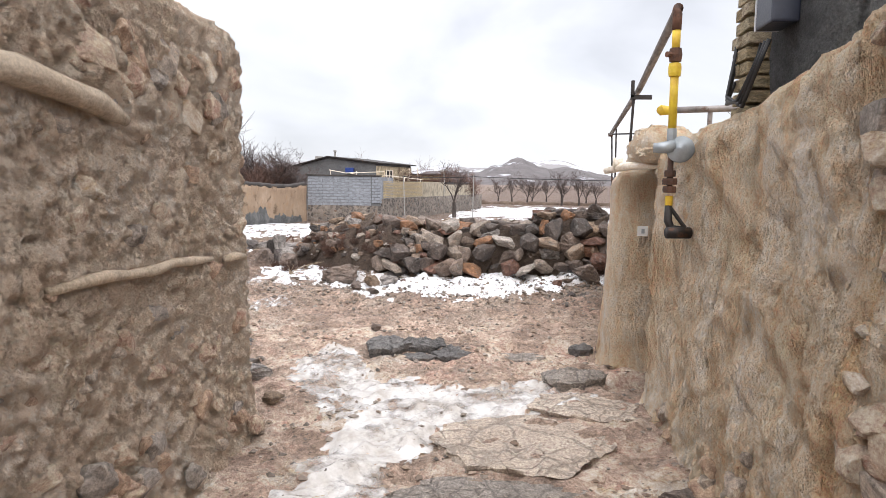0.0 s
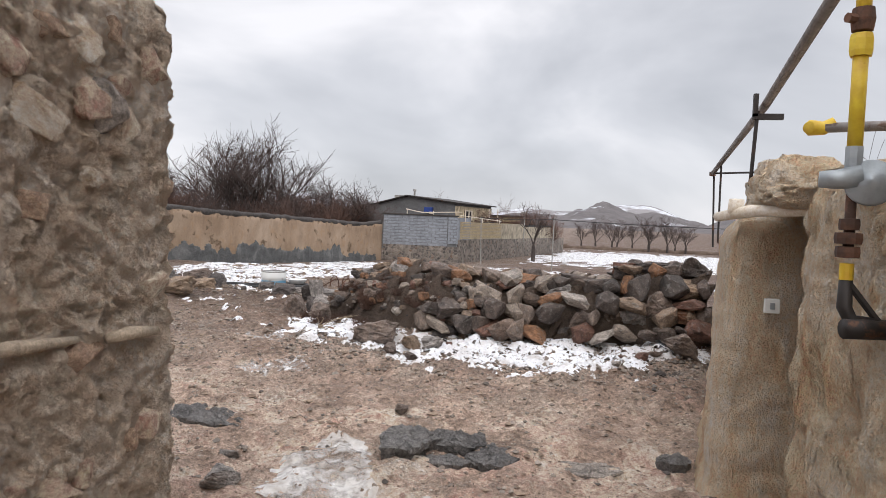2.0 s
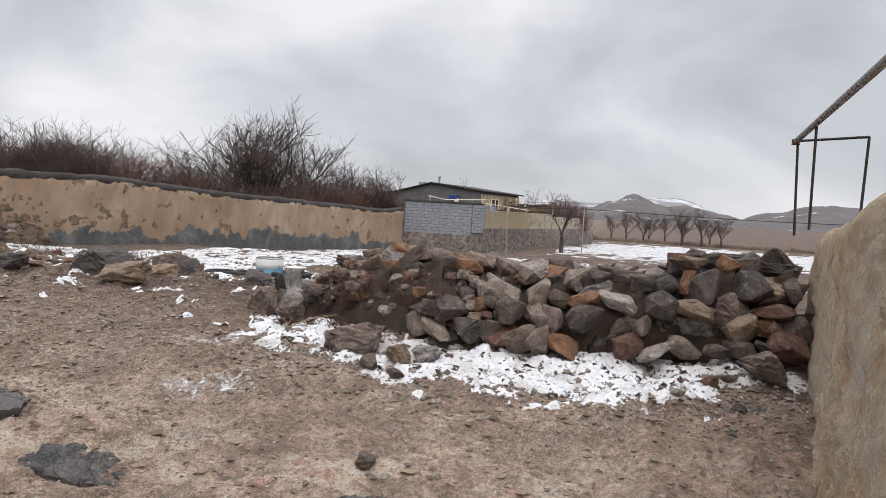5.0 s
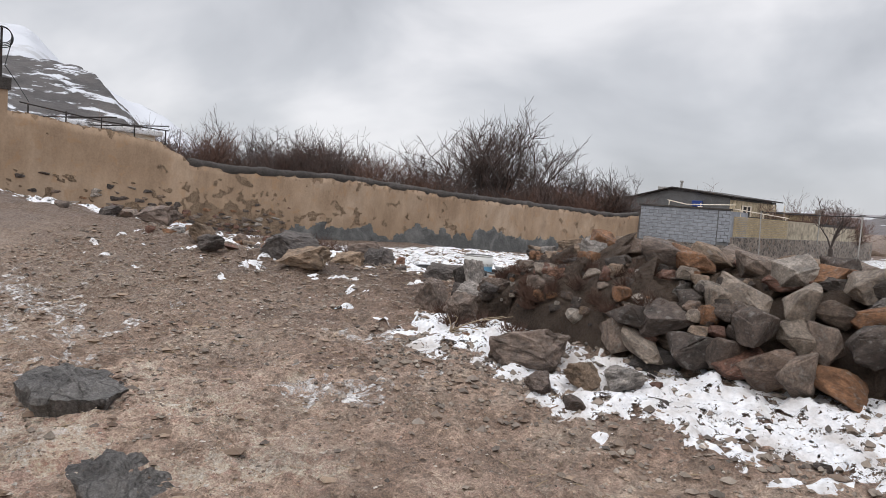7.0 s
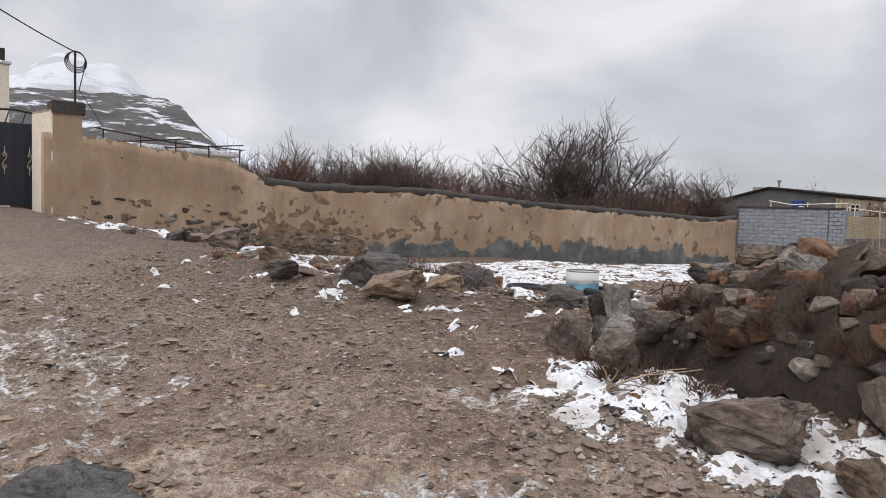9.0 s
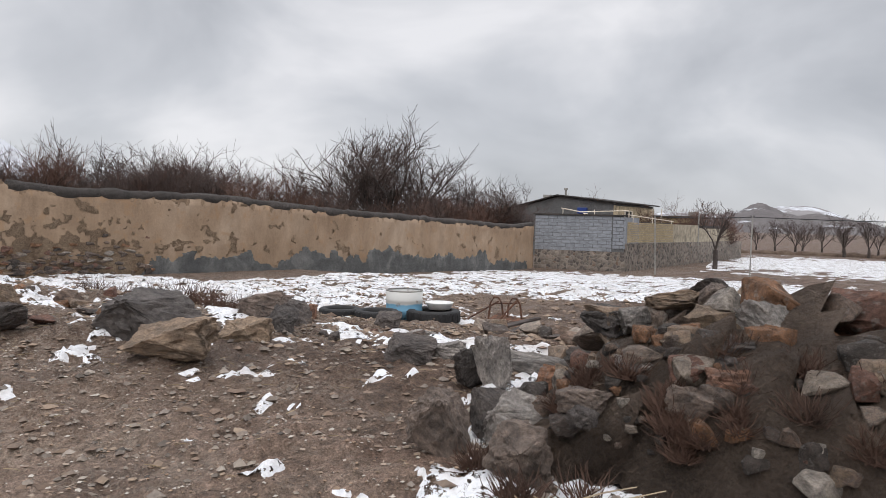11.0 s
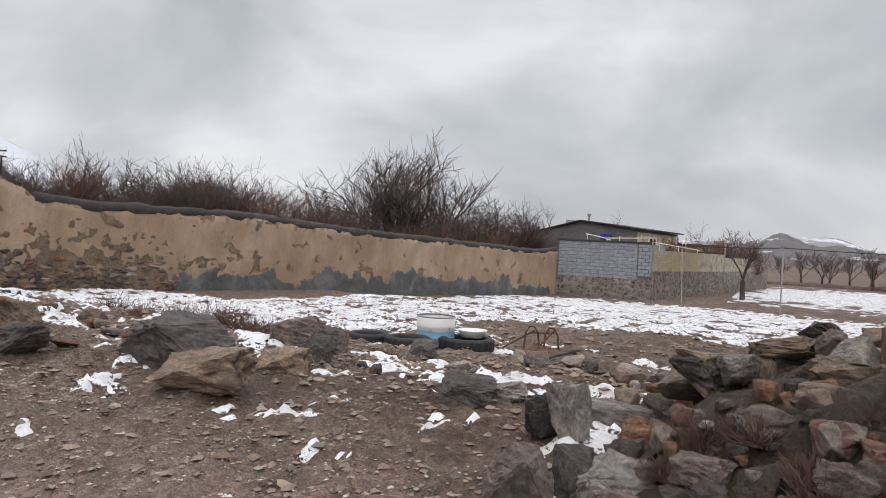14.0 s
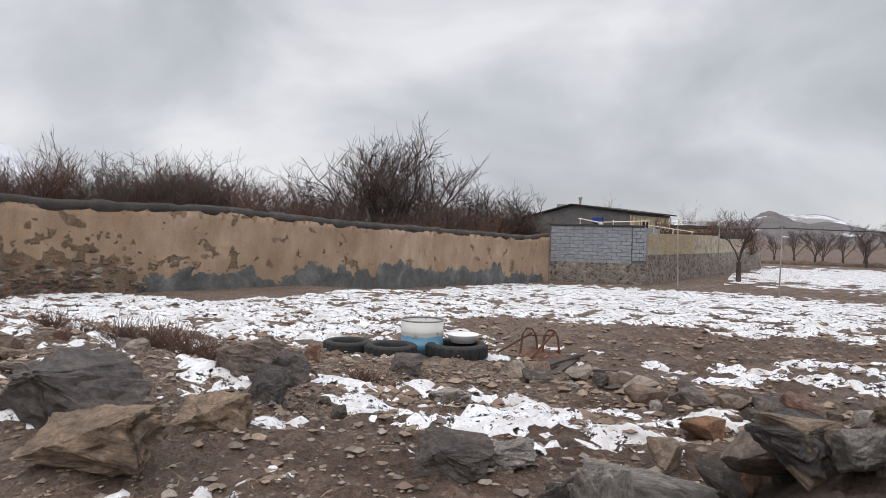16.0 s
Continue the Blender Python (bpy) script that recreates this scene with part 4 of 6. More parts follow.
pole = thing("cable_pole", (-18.6, 12.55, 3.68), "thin pole with a hanging coil of black cable", "pole")
part("pole", piped([(0, 0, -0.05), (0, 0, 1.3)], 0.028), M_IRON, pole)
for k in range(4):
    r = 0.25 - 0.02 * k
    part("cable_loop", piped([(0.04 + 0.02 * k, r * math.cos(i * math.tau / 24), 1.02 + 0.02 * k + r * math.sin(i * math.tau / 24)) for i in range(25)], 0.012, 5), M_CABLE, pole)
part("cable_tail", piped([(0.05, 0.22, 1.0), (0.1, 0.05, 0.35), (0.2, 0.3, -0.05), (0.5, 0.45, -0.5)], 0.012, 5), M_CABLE, pole)


def wire(a, b, sag, r=0.012, label="thin black overhead wire"):
    a, b = Vector(a), Vector(b)
    pts = [a.lerp(b, i / 16) - Vector((0, 0, sag * 4 * (i / 16) * (1 - i / 16))) for i in range(17)]
    return tagged(part("overhead_wire", piped(pts, r, 5), M_CABLE), label, "wire")


wire((-18.6, 12.55, 4.95), (-12.0, 4.5, 6.9), 0.35, 0.014)
wire((-24.0, 12.0, 5.35), (-14.0, 4.5, 7.2), 0.3, 0.01)
low_roof = thing("low_outbuilding", (-24, 17, 0), "low outbuilding behind the wall with a snowy roof", "shed")
under(low_roof, part("wall", boxed(-27.5, 15.8, 0.0, -23.0, 19.5, 3.1), M_WHITEWALL))
under(low_roof, part("snow_roof", boxed(-27.7, 15.6, 3.1, -22.8, 19.7, 3.3, bevel=0.06), M_SNOW, None, "roof covered with snow"))
arbour = thing("wire_arbour", (-18.9, 14.5, 2.0), "rusty wire arbour frame above the garden wall", "frame")
for k in range(5):
    p, q = garden_point(1.4 + k * 0.9, -0.6, 2.2), garden_point(1.4 + k * 0.9, -0.6, 3.2 - 0.06 * k)
    under(arbour, part("upright", piped([p, q], 0.02, 5), M_IRON))
under(arbour, part("rail", piped([garden_point(1.2, -0.6, 3.22), garden_point(3.2, -0.6, 3.0), garden_point(5.1, -0.6, 2.96)], 0.018, 5), M_IRON))
under(arbour, part("rail", piped([garden_point(1.6, -0.6, 2.9), garden_point(3.6, -0.6, 3.15)], 0.018, 5), M_IRON))
under(arbour, part("rail", piped([garden_point(2.9, -0.6, 2.85), garden_point(5.1, -0.6, 3.1)], 0.018, 5), M_IRON))

# ---------------------------------------------------------------- far houses: courses, roofs and clutter
def courses(parent, a, b, z0, z1, length, height, mesh, limit, name, rngseed, gap=0.012, proud=0.02):
    """Single blocks in bond along the wall from a to b."""
    rng = random.Random(rngseed)
    d = (b - a)
    L = d.length
    d.normalize()
    s = Vector((d.y, -d.x))
    turn = math.degrees(math.atan2(d.y, d.x))
    row, count = 0, 0
    z = z0
    while z + height <= z1 + 0.02:
        x = -length / 2 if row % 2 else 0.0
        while x < L - 0.05:
            x0, x1 = max(0.0, x), min(L, x + length)
            if x1 - x0 > 0.08 and count < limit:
                q = a + d * (x0 + x1) / 2 + s * (proud - 0.05 + rng.uniform(-0.004, 0.004))
                ob = new(name, mesh)
                ob.parent = parent
                ob.matrix_parent_inverse = parent.matrix_world.inverted()
                ob.matrix_basis = pose(q.x, q.y, z + height / 2, 0, 0, turn) @ Matrix.Diagonal((x1 - x0 - gap, 0.1, height - gap, 1))
                count += 1
            x += length
        z += height
        row += 1


def unit_block(name, material, bevel=0.06):
    return mesh_of(name, boxed(-0.5, -0.5, -0.5, 0.5, 0.5, 0.5), material)


BLOCK, YBRICK = unit_block("block", M_BLOCK), unit_block("brick", M_YBRICK)
shed_dir = (SHED_R - SHED_L).normalized()
courses(shed, SHED_L, SHED_R - shed_dir * 0.62, 0.12, 2.08, 0.5, 0.196, BLOCK, 140, "block", 1, 0.02)
courses(shed, SHED_R - shed_dir * 0.58, SHED_R + shed_dir * 0.12, 0.3, 2.06, 0.38, 0.196, BLOCK, 40, "block", 2, 0.026, 0.06)
under(shed, part("roof_edge", walled(SHED_L + Vector((-0.1, -0.12)), SHED_R + Vector((0.1, -0.1)), 2.1, 2.18, 0.7), M_CAP, None, "dark flat roof edge"))
under(shed, part("side_wall", walled(SHED_R, SHED_R + Vector((0.5, 2.2)), -1.0, 2.05), M_BLOCK))
for f, h in ((0.5, 0.34), (0.86, 0.3)):
    q = SHED_L.lerp(SHED_R, f) + Vector((-1.0, 0.3))
    under(shed, part("rail_post", piped([(q.x, q.y, 2.1), (q.x, q.y, 2.15 + h)], 0.025, 5), M_WHITEWALL))
q0, q1 = SHED_L.lerp(SHED_R, 0.28), SHED_R + Vector((0.2, 0.3))
under(shed, part("rail", piped([(q0.x, q0.y + 0.3, 2.5), (q0.x + 1.1, q0.y + 0.4, 2.3), (q1.x, q1.y, 2.42)], 0.028, 5), M_WHITEWALL))

# yellow brick yard wall, paler block wall and low parapet along the stone base
HB = SHED_R + Vector((0.12, 0.5))
Y1, P1, PE = SHED_R.lerp(HOUSE_E, 0.31), SHED_R.lerp(HOUSE_E, 0.52), SHED_R.lerp(HOUSE_E, 0.9)
under(house, part("wall", walled(HB, Y1, 0.6, 1.74, 0.3), M_MORTAR))
courses(house, HB, Y1, 0.64, 1.8, 0.42, 0.105, YBRICK, 290, "brick", 3, 0.03)
under(house, part("block_wall", walled(Y1, P1, 0.6, 1.78, 0.3), M_PALEBLOCK, None, "pale block wall"))
under(house, part("coping", walled(HB + Vector((-0.05, -0.06)), Y1, 1.8, 1.84, 0.4), M_CAP, None, "thin dark coping"))
under(house, part("parapet", walled(P1, PE, 0.6, 1.58, 0.3), M_PALEBLOCK, None, "pale yellow low parapet"))
under(house, part("drain_pipe", piped([(P1.x, P1.y - 0.12, 0.3), (P1.x, P1.y - 0.12, 2.5)], 0.05, 6), M_CONCRETE))
rack_a, rack_b = SHED_R.lerp(HOUSE_E, 0.56), SHED_R.lerp(HOUSE_E, 0.83)
under(house, part("rack", walled(rack_a, rack_b, 1.6, 1.78, 0.6), M_IRON, None, "dark metal rack on the parapet"))
for f in (0.57, 0.66, 0.75, 0.82):
    q = SHED_R.lerp(HOUSE_E, f)
    under(house, part("rack_bar", piped([(q.x, q.y, 1.7), (q.x + 0.1, q.y + 0.4, 2.25)], 0.035, 5), M_IRON))
under(house, part("rail", piped([(HB.x, HB.y, 2.2), (Y1.x, Y1.y, 1.95)], 0.025, 5), M_WHITEWALL))
for f in (0.1, 0.5, 0.95):
    q = HB.lerp(Y1, f)
    under(house, part("rail_post", piped([(q.x, q.y, 1.78), (q.x, q.y, 2.2 - 0.2 * f)], 0.03, 5), M_WHITEWALL))

annex = thing("brick_outbuilding", (-8, 70, -1), "yellow-brown brick outbuilding with a dark flat roof", "house")
under(annex, part("wall", boxed(-10.4, 70.0, -1.2, -6.1, 75.0, 2.48), M_YBRICK))
under(annex, part("roof_edge", boxed(-10.5, 69.8, 2.48, -5.95, 75.2, 2.64), M_CAP, None, "dark roof edge"))
under(annex, part("beam", boxed(-10.4, 69.93, 1.9, -6.1, 70.0, 2.0), M_RUST, None, "brown timber band"))
under(annex, part("roof_tank", boxed(-7.0, 71.2, 2.64, -6.3, 72.0, 3.05, bevel=0.05), M_CONCRETE, None, "pale roof tank"))

gable = thing("gabled_house", (-15, 61, -1), "grey rendered gabled house with yellow brick flank", "house")
GA, GB = Vector((-22.6, 61.0)), Vector((-11.75, 61.0))
BACK = Vector((2.0, 8.0))
bm = bmesh.new()
outline = [(0.0, -1.3), (1.0, -1.3), (1.0, 3.38), (0.595, 3.9), (0.0, 2.1)]
fr = [[bm.verts.new((*(GA.lerp(GB, f) + BACK * o), z)) for f, z in outline] for o in (0.0, 1.0)]
bm.faces.new(fr[0])
bm.faces.new(fr[1][::-1])
for k in range(5):
    bm.faces.new((fr[0][k], fr[0][(k + 1) % 5], fr[1][(k + 1) % 5], fr[1][k]))
bmesh.ops.recalc_face_normals(bm, faces=bm.faces)
under(gable, part("wall", bm, M_RENDER))
bm = bmesh.new()
line = [(-0.04, 2.02), (0.595, 3.92), (1.0, 3.42), (1.035, 3.37)]
fr = [[bm.verts.new((*(GA.lerp(GB, f) + BACK * o), z + e)) for f, z in line] for o, e in ((-0.04, 0), (-0.04, 0.1), (1.05, 0), (1.05, 0.1))]
for k in range(3):
    bm.faces.new((fr[0][k], fr[0][k + 1], fr[1][k + 1], fr[1][k]))
    bm.faces.new((fr[1][k], fr[1][k + 1], fr[3][k + 1], fr[3][k]))
    bm.faces.new((fr[0][k], fr[0][k + 1], fr[2][k + 1], fr[2][k]))
bm.faces.new((fr[0][3], fr[1][3], fr[3][3], fr[2][3]))
bmesh.ops.recalc_face_normals(bm, faces=bm.faces)
under(gable, part("roof", bm, M_IRON, None, "dark sheet roof edge"))
FA, FB = GB + Vector((0.06, 0.0)), GB + BACK + Vector((0.06, 0.0))
under(gable, part("flank_wall", walled(FA, FB, -1.0, 3.2, 0.2), M_CREAMBRICK, None, "yellow brick flank wall"))
w0, w1 = FA.lerp(FB, 0.22) + Vector((0.03, 0)), FA.lerp(FB, 0.42) + Vector((0.03, 0))
win = under(gable, part("window", walled(w0, w1, 1.95, 2.85, 0.1), M_IRON, None, "dark window opening"))
for a, b, z0, z1 in ((w0, w1, 2.78, 2.86), (w0, w0.lerp(w1, 0.14), 1.95, 2.8), (w0.lerp(w1, 0.5), w0.lerp(w1, 0.6), 1.95, 2.8), (w0.lerp(w1, 0.88), w1, 1.95, 2.8)):
    under(gable, part("window_frame", walled(a + Vector((0.04, 0)), b + Vector((0.04, 0)), z0, z1, 0.03), M_WHITEWALL, None, "pale window frame"))
for f in (0.72, 0.98):
    q = FA.lerp(FB, f) + Vector((0.7, 0))
    under(gable, part("porch_post", piped([(q.x, q.y, 0.6), (q.x, q.y, 3.15)], 0.06, 6), M_WHITEWALL))
under(gable, part("cooler", boxed(-14.5, 60.5, 2.5, -13.75, 60.98, 2.98, bevel=0.04), plain("blue_sheet_metal", (0.012, 0.04, 0.2), 0.5), None, "blue metal air cooler"))
under(gable, part("cooler_duct", boxed(-14.0, 60.4, 2.4, -13.7, 60.9, 2.56, bevel=0.03), M_WHITEWALL, None, "pale duct"))
under(gable, part("chimney_pipe", piped([(-15.7, 61.5, 3.6), (-15.7, 61.5, 4.5)], 0.09), M_CONCRETE))
under(gable, part("chimney_cap", piped([(-15.7, 61.5, 4.42), (-15.7, 61.5, 4.56)], 0.15), M_CONCRETE))
under(gable, part("vent_box", boxed(-17.5, 61.2, 3.3, -16.9, 61.8, 4.0), M_CONCRETE))

# posts and wires in the far yard
for (x, y, h, lean) in ((-1.9, 43.0, 3.2, 0.02), (-6.4, 44.0, 3.1, -0.12)):
    z = ground_z(x, y)
    post = thing("fence_post", (x, y, z), "thin pale metal post with wires", "post", "yard posts")
    part("post", piped([(0, 0, -0.3), (lean, 0, h)], 0.03, 8), M_CONCRETE, post)
    part("post_cap", piped([(lean - 0.12, 0, h - 0.02), (lean + 0.12, 0, h - 0.02)], 0.02, 6), M_IRON, post)
wire((-6.5, 44.0, 2.1), (-1.9, 43.0, 2.15), 0.06, 0.02)
wire((-1.9, 43.0, 2.15), (22, 38, 2.35), 0.25, 0.02)

# ---------------------------------------------------------------- hills
def hill_mat(name, low, high, snow_amount, scale):
    m, nt, bs = fresh(name, 0.95)
    p = position(nt)
    a = noise_at(nt, scale, 8, 0.62, p, 0.3)
    st = nt.nodes.new("ShaderNodeMapping")
    st.inputs["Scale"].default_value = (0.8, 0.8, 2.6)
    nt.links.new(p, st.inputs["Vector"])
    b = noise_at(nt, scale * 0.9, 7, 0.65, st.outputs["Vector"], 0.5)
    c = ramp(nt, a, [(0.3, low), (0.7, high)])
    c = mix(nt, grey(nt, b, 0.62 - snow_amount, 0.68 - snow_amount), c, (0.58, 0.60, 0.645))
    nt.links.new(c, bs.inputs["Base Color"])
    nt.links.new(bump(nt, b, 0.5, 12.0), bs.inputs["Normal"])
    return m


def ridge(name, cx, cy, turn, length, depth, crest, material, label, rough=0.12, seed=0.0, n=90, rows=26):
    """A hill: crest(f) is its height along its length, f from 0 to 1."""
    bm = bmesh.new()
    c, s = math.cos(radians(turn)), math.sin(radians(turn))
    g = []
    for j in range(rows + 1):
        v = j / rows
        prof = math.sin(math.pi * min(1.0, v / 0.9) / 2) if v <= 0.9 else math.cos((v - 0.9) / 0.1 * math.pi / 2)
        row = []
        for i in range(n + 1):
            f = i / n
            h = crest(f) * prof ** 1.25
            h *= 1 + rough * fract(f * 9 + seed, v * 5, 0, 0.8, 5) * (1.2 - 0.7 * v)
            x, y = (f - 0.5) * length, (v - 0.9) * depth
            row.append(bm.verts.new((cx + x * c - y * s, cy + x * s + y * c, h - 3)))
        g.append(row)
    for r0, r1 in zip(g, g[1:]):
        for i in range(n):
            bm.faces.new((r0[i], r0[i + 1], r1[i + 1], r1[i]))
    return tagged(part(name, bm, material, None, "", True), label, "hill", kind="structure")


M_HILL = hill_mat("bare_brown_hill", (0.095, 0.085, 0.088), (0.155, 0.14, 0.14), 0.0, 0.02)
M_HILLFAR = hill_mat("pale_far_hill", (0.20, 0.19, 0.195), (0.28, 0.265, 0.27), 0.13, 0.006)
M_MOUNT = hill_mat("snowy_rock_mountain", (0.05, 0.047, 0.048), (0.11, 0.10, 0.098), 0.09, 0.035)
ridge("hill", 2, 1500, 0, 270, 420, lambda f: along([(0, 0), (0.2, 26), (0.38, 43), (0.56, 59), (0.72, 40), (1, 0)], f), M_HILL, "bare brown hill beyond the fields", 0.16, 1)
ridge("hill", 128, 1640, 0, 300, 380, lambda f: along([(0, 0), (0.3, 38), (0.5, 43), (0.75, 30), (1, 0)], f), M_HILL, "low bare hill beyond the fields", 0.15, 4)
ridge("hill", 400, 1480, -10, 460, 380, lambda f: along([(0, 0), (0.25, 36), (0.42, 54), (0.7, 46), (1, 10)], f), M_HILL, "long bare hill beyond the fields", 0.15, 7)
ridge("hill", -160, 1750, 5, 330, 420, lambda f: along([(0, 0), (0.4, 34), (0.7, 31), (1, 0)], f), M_HILL, "low bare hill behind the houses", 0.15, 9)
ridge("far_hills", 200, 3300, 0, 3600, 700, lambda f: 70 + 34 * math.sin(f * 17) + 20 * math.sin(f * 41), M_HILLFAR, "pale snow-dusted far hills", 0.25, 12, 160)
ridge("mountain", -1010, 255, 73, 760, 520, lambda f: along([(0, 148), (0.25, 140), (0.38, 145), (0.5, 138), (0.6, 144), (0.72, 146), (0.79, 148), (0.815, 122), (0.85, 40), (1, 5)], f), M_MOUNT, "rocky mountain with bands of snow", 0.10, 15, 150, 50)
ridge("mountain", -1450, 560, 73, 1200, 600, lambda f: along([(0, 200), (0.3, 200), (0.4, 235), (0.47, 292), (0.53, 278), (0.62, 205), (0.7, 165), (0.85, 60), (1, 10)], f), hill_mat("snow_mountain", (0.40, 0.41, 0.43), (0.52, 0.53, 0.56), 0.2, 0.01), "white snow-covered mountain", 0.08, 19, 120, 40)

# ---------------------------------------------------------------- bare trees
M_BARK = plain("grey_brown_bark", (0.065, 0.052, 0.047), 0.9, 0, 0.4, 5)
M_TWIG = plain("reddish_brown_twigs", (0.08, 0.057, 0.051), 0.9, 0, 0.4, 3)
M_BRUSH = plain("rusty_brush", (0.125, 0.07, 0.053), 0.9, 0, 0.4, 3)


class Twigs:
    """Collects three-sided tapering shoots into one mesh."""

    def __init__(self):
        self.v, self.f = [], []

    def shoot(self, pts, r0, r1, sides=3):
        n, base = len(pts), len(self.v)
        for i, p in enumerate(pts):
            d = (pts[min(i + 1, n - 1)] - pts[max(i - 1, 0)]).normalized()
            a = d.cross(Vector((0.3, 0.2, 1)) if abs(d.z) < 0.9 else Vector((1, 0, 0))).normalized()
            b = d.cross(a)
            r = r0 + (r1 - r0) * i / (n - 1)
            for k in range(sides):
                t = k * math.tau / sides
                self.v.append(p + r * (math.cos(t) * a + math.sin(t) * b))
        for i in range(n - 1):
            for k in range(sides):
                q = base + i * sides
                self.f.append((q + k, q + (k + 1) % sides, q + sides + (k + 1) % sides, q + sides + k))

    def mesh(self, name, material):
        me = bpy.data.meshes.new(name)
        me.from_pydata([tuple(v) for v in self.v], [], self.f)
        me.materials.append(material)
        return me


def bare_tree(seed, height, spread, stems, kids, thin, bark, twig, trunk=0.0, leader=(0.5, 0.68)):
    """Meshes of a leafless tree: its limbs and its crown of shoots."""
    rng = random.Random(seed)
    limbs, crown = Twigs(), Twigs()

    def grow(p, d, length, r, level):
        pts, q, dd = [p], p, d
        for _ in range(3):
            dd = (dd + Vector((rng.gauss(0, 0.17), rng.gauss(0, 0.17), rng.gauss(0.04, 0.13)))).normalized()
            q = q + dd * length / 3
            pts.append(q)
        tip = max(thin, r * 0.45)
        (limbs if level < 2 else crown).shoot(pts if level < 3 else [pts[0], pts[2], pts[3]], max(thin, r), tip, 5 if level == 0 else 3)
        if level < len(kids):
            for k in range(kids[level]):
                f = rng.uniform(0.25, 1.0) * 3
                i = min(2, int(f))
                at = pts[i].lerp(pts[i + 1], f - i)
                out = Vector((rng.gauss(0, 1), rng.gauss(0, 1), rng.gauss(0.35, 0.45))).normalized()
                nd = (dd * 0.85 + out * spread * 0.9).normalized()
                grow(at, nd, length * rng.uniform(0.42, 0.7), r * 0.5, level + 1)
    top = Vector((0, 0, trunk))
    if trunk:
        limbs.shoot([Vector((0, 0, -0.3)), Vector((0.04, 0.02, trunk * 0.5)), top], height * 0.035, height * 0.028, 7)
    for k in range(stems):
        a = k * math.tau / stems + rng.uniform(-0.5, 0.5)
        lean = rng.uniform(0.1, 0.8) * spread
        d = Vector((math.cos(a) * lean, math.sin(a) * lean, 1)).normalized()
        grow(top + Vector((math.cos(a), math.sin(a), 0)) * 0.08 * (0 if trunk else 1), d, (height - trunk) * rng.uniform(*leader), height * 0.011, 0)
    return limbs.mesh("branchwork", bark), crown.mesh("crown", twig)


def plant(meshes, name, x, y, scale, turn, label, group, category="tree"):
    t = thing(name, (x, y, land(x, y) - 0.1), label, category, group, turn)
    t.scale = (scale, scale, scale)
    part("branchwork", meshes[0], None, t)
    part("crown", meshes[1], None, t)
    return t


BIG = [bare_tree(s, 8.8, 1.2, 8, (8, 6, 6), 0.005, M_BARK, M_TWIG, 0.4, (0.46, 0.58)) for s in (1, 2, 3)]
BRUSH = [bare_tree(10 + s, 5.2, 0.95, 9, (7, 6, 5), 0.006, M_TWIG, (M_TWIG, M_BRUSH)[s % 2], 0.0, (0.5, 0.64)) for s in range(4)]
ORCHARD = [bare_tree(30 + s, 4.3, 1.0, 5, (5, 4, 4), 0.008, M_BARK, M_TWIG, 0.9) for s in range(3)]
rng = random.Random(21)
for k, (x, y, sc) in enumerate([(-24.6, 46.0, 1.22), (-21.6, 47.6, 0.9), (-17.6, 49.6, 0.80), (-34.5, 39.0, 0.92), (-31.8, 41.2, 0.78), (-38.0, 35.0, 0.92), (-40.5, 31.5, 0.8), (-42, 27, 0.66), (-36.3, 37.3, 0.8), (-26.5, 47.5, 0.92), (-19.3, 50.5, 0.7)]):
    plant(BIG[k % 3], "tree", x, y, sc, rng.uniform(0, 360), "leafless grey-brown tree behind the garden wall", "garden trees")
for k in range(64):
    f = k / 63
    x = -44 + 27 * f + rng.uniform(-1.5, 1.5)
    y = 19 + 29 * f ** 0.8 + rng.uniform(-2.5, 3.5)
    sc = (0.66 + 0.36 * min(1.0, max(0.0, (f - 0.05) * 4))) * rng.uniform(0.75, 1.1) * (1.0 if f < 0.62 else 0.8)
    plant(BRUSH[k % 4], "bush", x, y, sc, rng.uniform(0, 360), "leafless reddish-brown thicket shrub", "garden thicket", "bush")
for k, x in enumerate((-1.2, 0.6, 2.7, 3.3, 5.1, 6.9, 7.5, 9.1, 10.2, 11.3)):
    plant(ORCHARD[k % 3], "orchard_tree", x, 91 + rng.uniform(-4, 5), rng.uniform(0.85, 1.2), rng.uniform(0, 360), "small leafless orchard tree at the field edge", "orchard trees")
plant(bare_tree(77, 4.8, 0.75, 4, (4, 3, 3), 0.01, M_BARK, M_TWIG, 1.3, (0.45, 0.6)), "tree", -3.85, 52.0, 1.0, 40, "pollarded leafless tree before the stone base wall", "", "tree")
plant(BRUSH[2], "tree", 6.4, 15.5, 0.62, 70, "thin leafless tree behind the mud wall", "", "tree")
for x, y, sc in ((-13.8, 64.0, 1.0), (-6.0, 66, 0.95), (-4.5, 68, 0.85), (-9.5, 66, 0.9)):
    plant(BRUSH[1], "tree", x, y, sc, x * 31, "leafless tree behind the houses", "trees behind the houses", "tree")
# bank at the field edge
bm = bmesh.new()
pts = [(-4 + i * 0.5, 88.5 + 0.8 * fract(i * 0.2, 3), -0.95 + 0.2 * fract(i * 0.35, 1)) for i in range(60)]
tube(bm, pts, [0.42 + 0.16 * fract(i * 0.4, 5) for i in range(60)], 7)
tagged(part("field_bank", bm, M_EARTH, None, "", True), "dark earth and brush bank at the field edge", "bank", kind="structure")
snow_sheet("snow", -4.5, 26, 46, 84, 0.3, lambda x, y: min(0.5, blot(x, y, 9, 64, 17, 15)) + ragged(x, y, 0.6, 0.7) - 0.06, "snow on the field beyond the yard", 0.05)

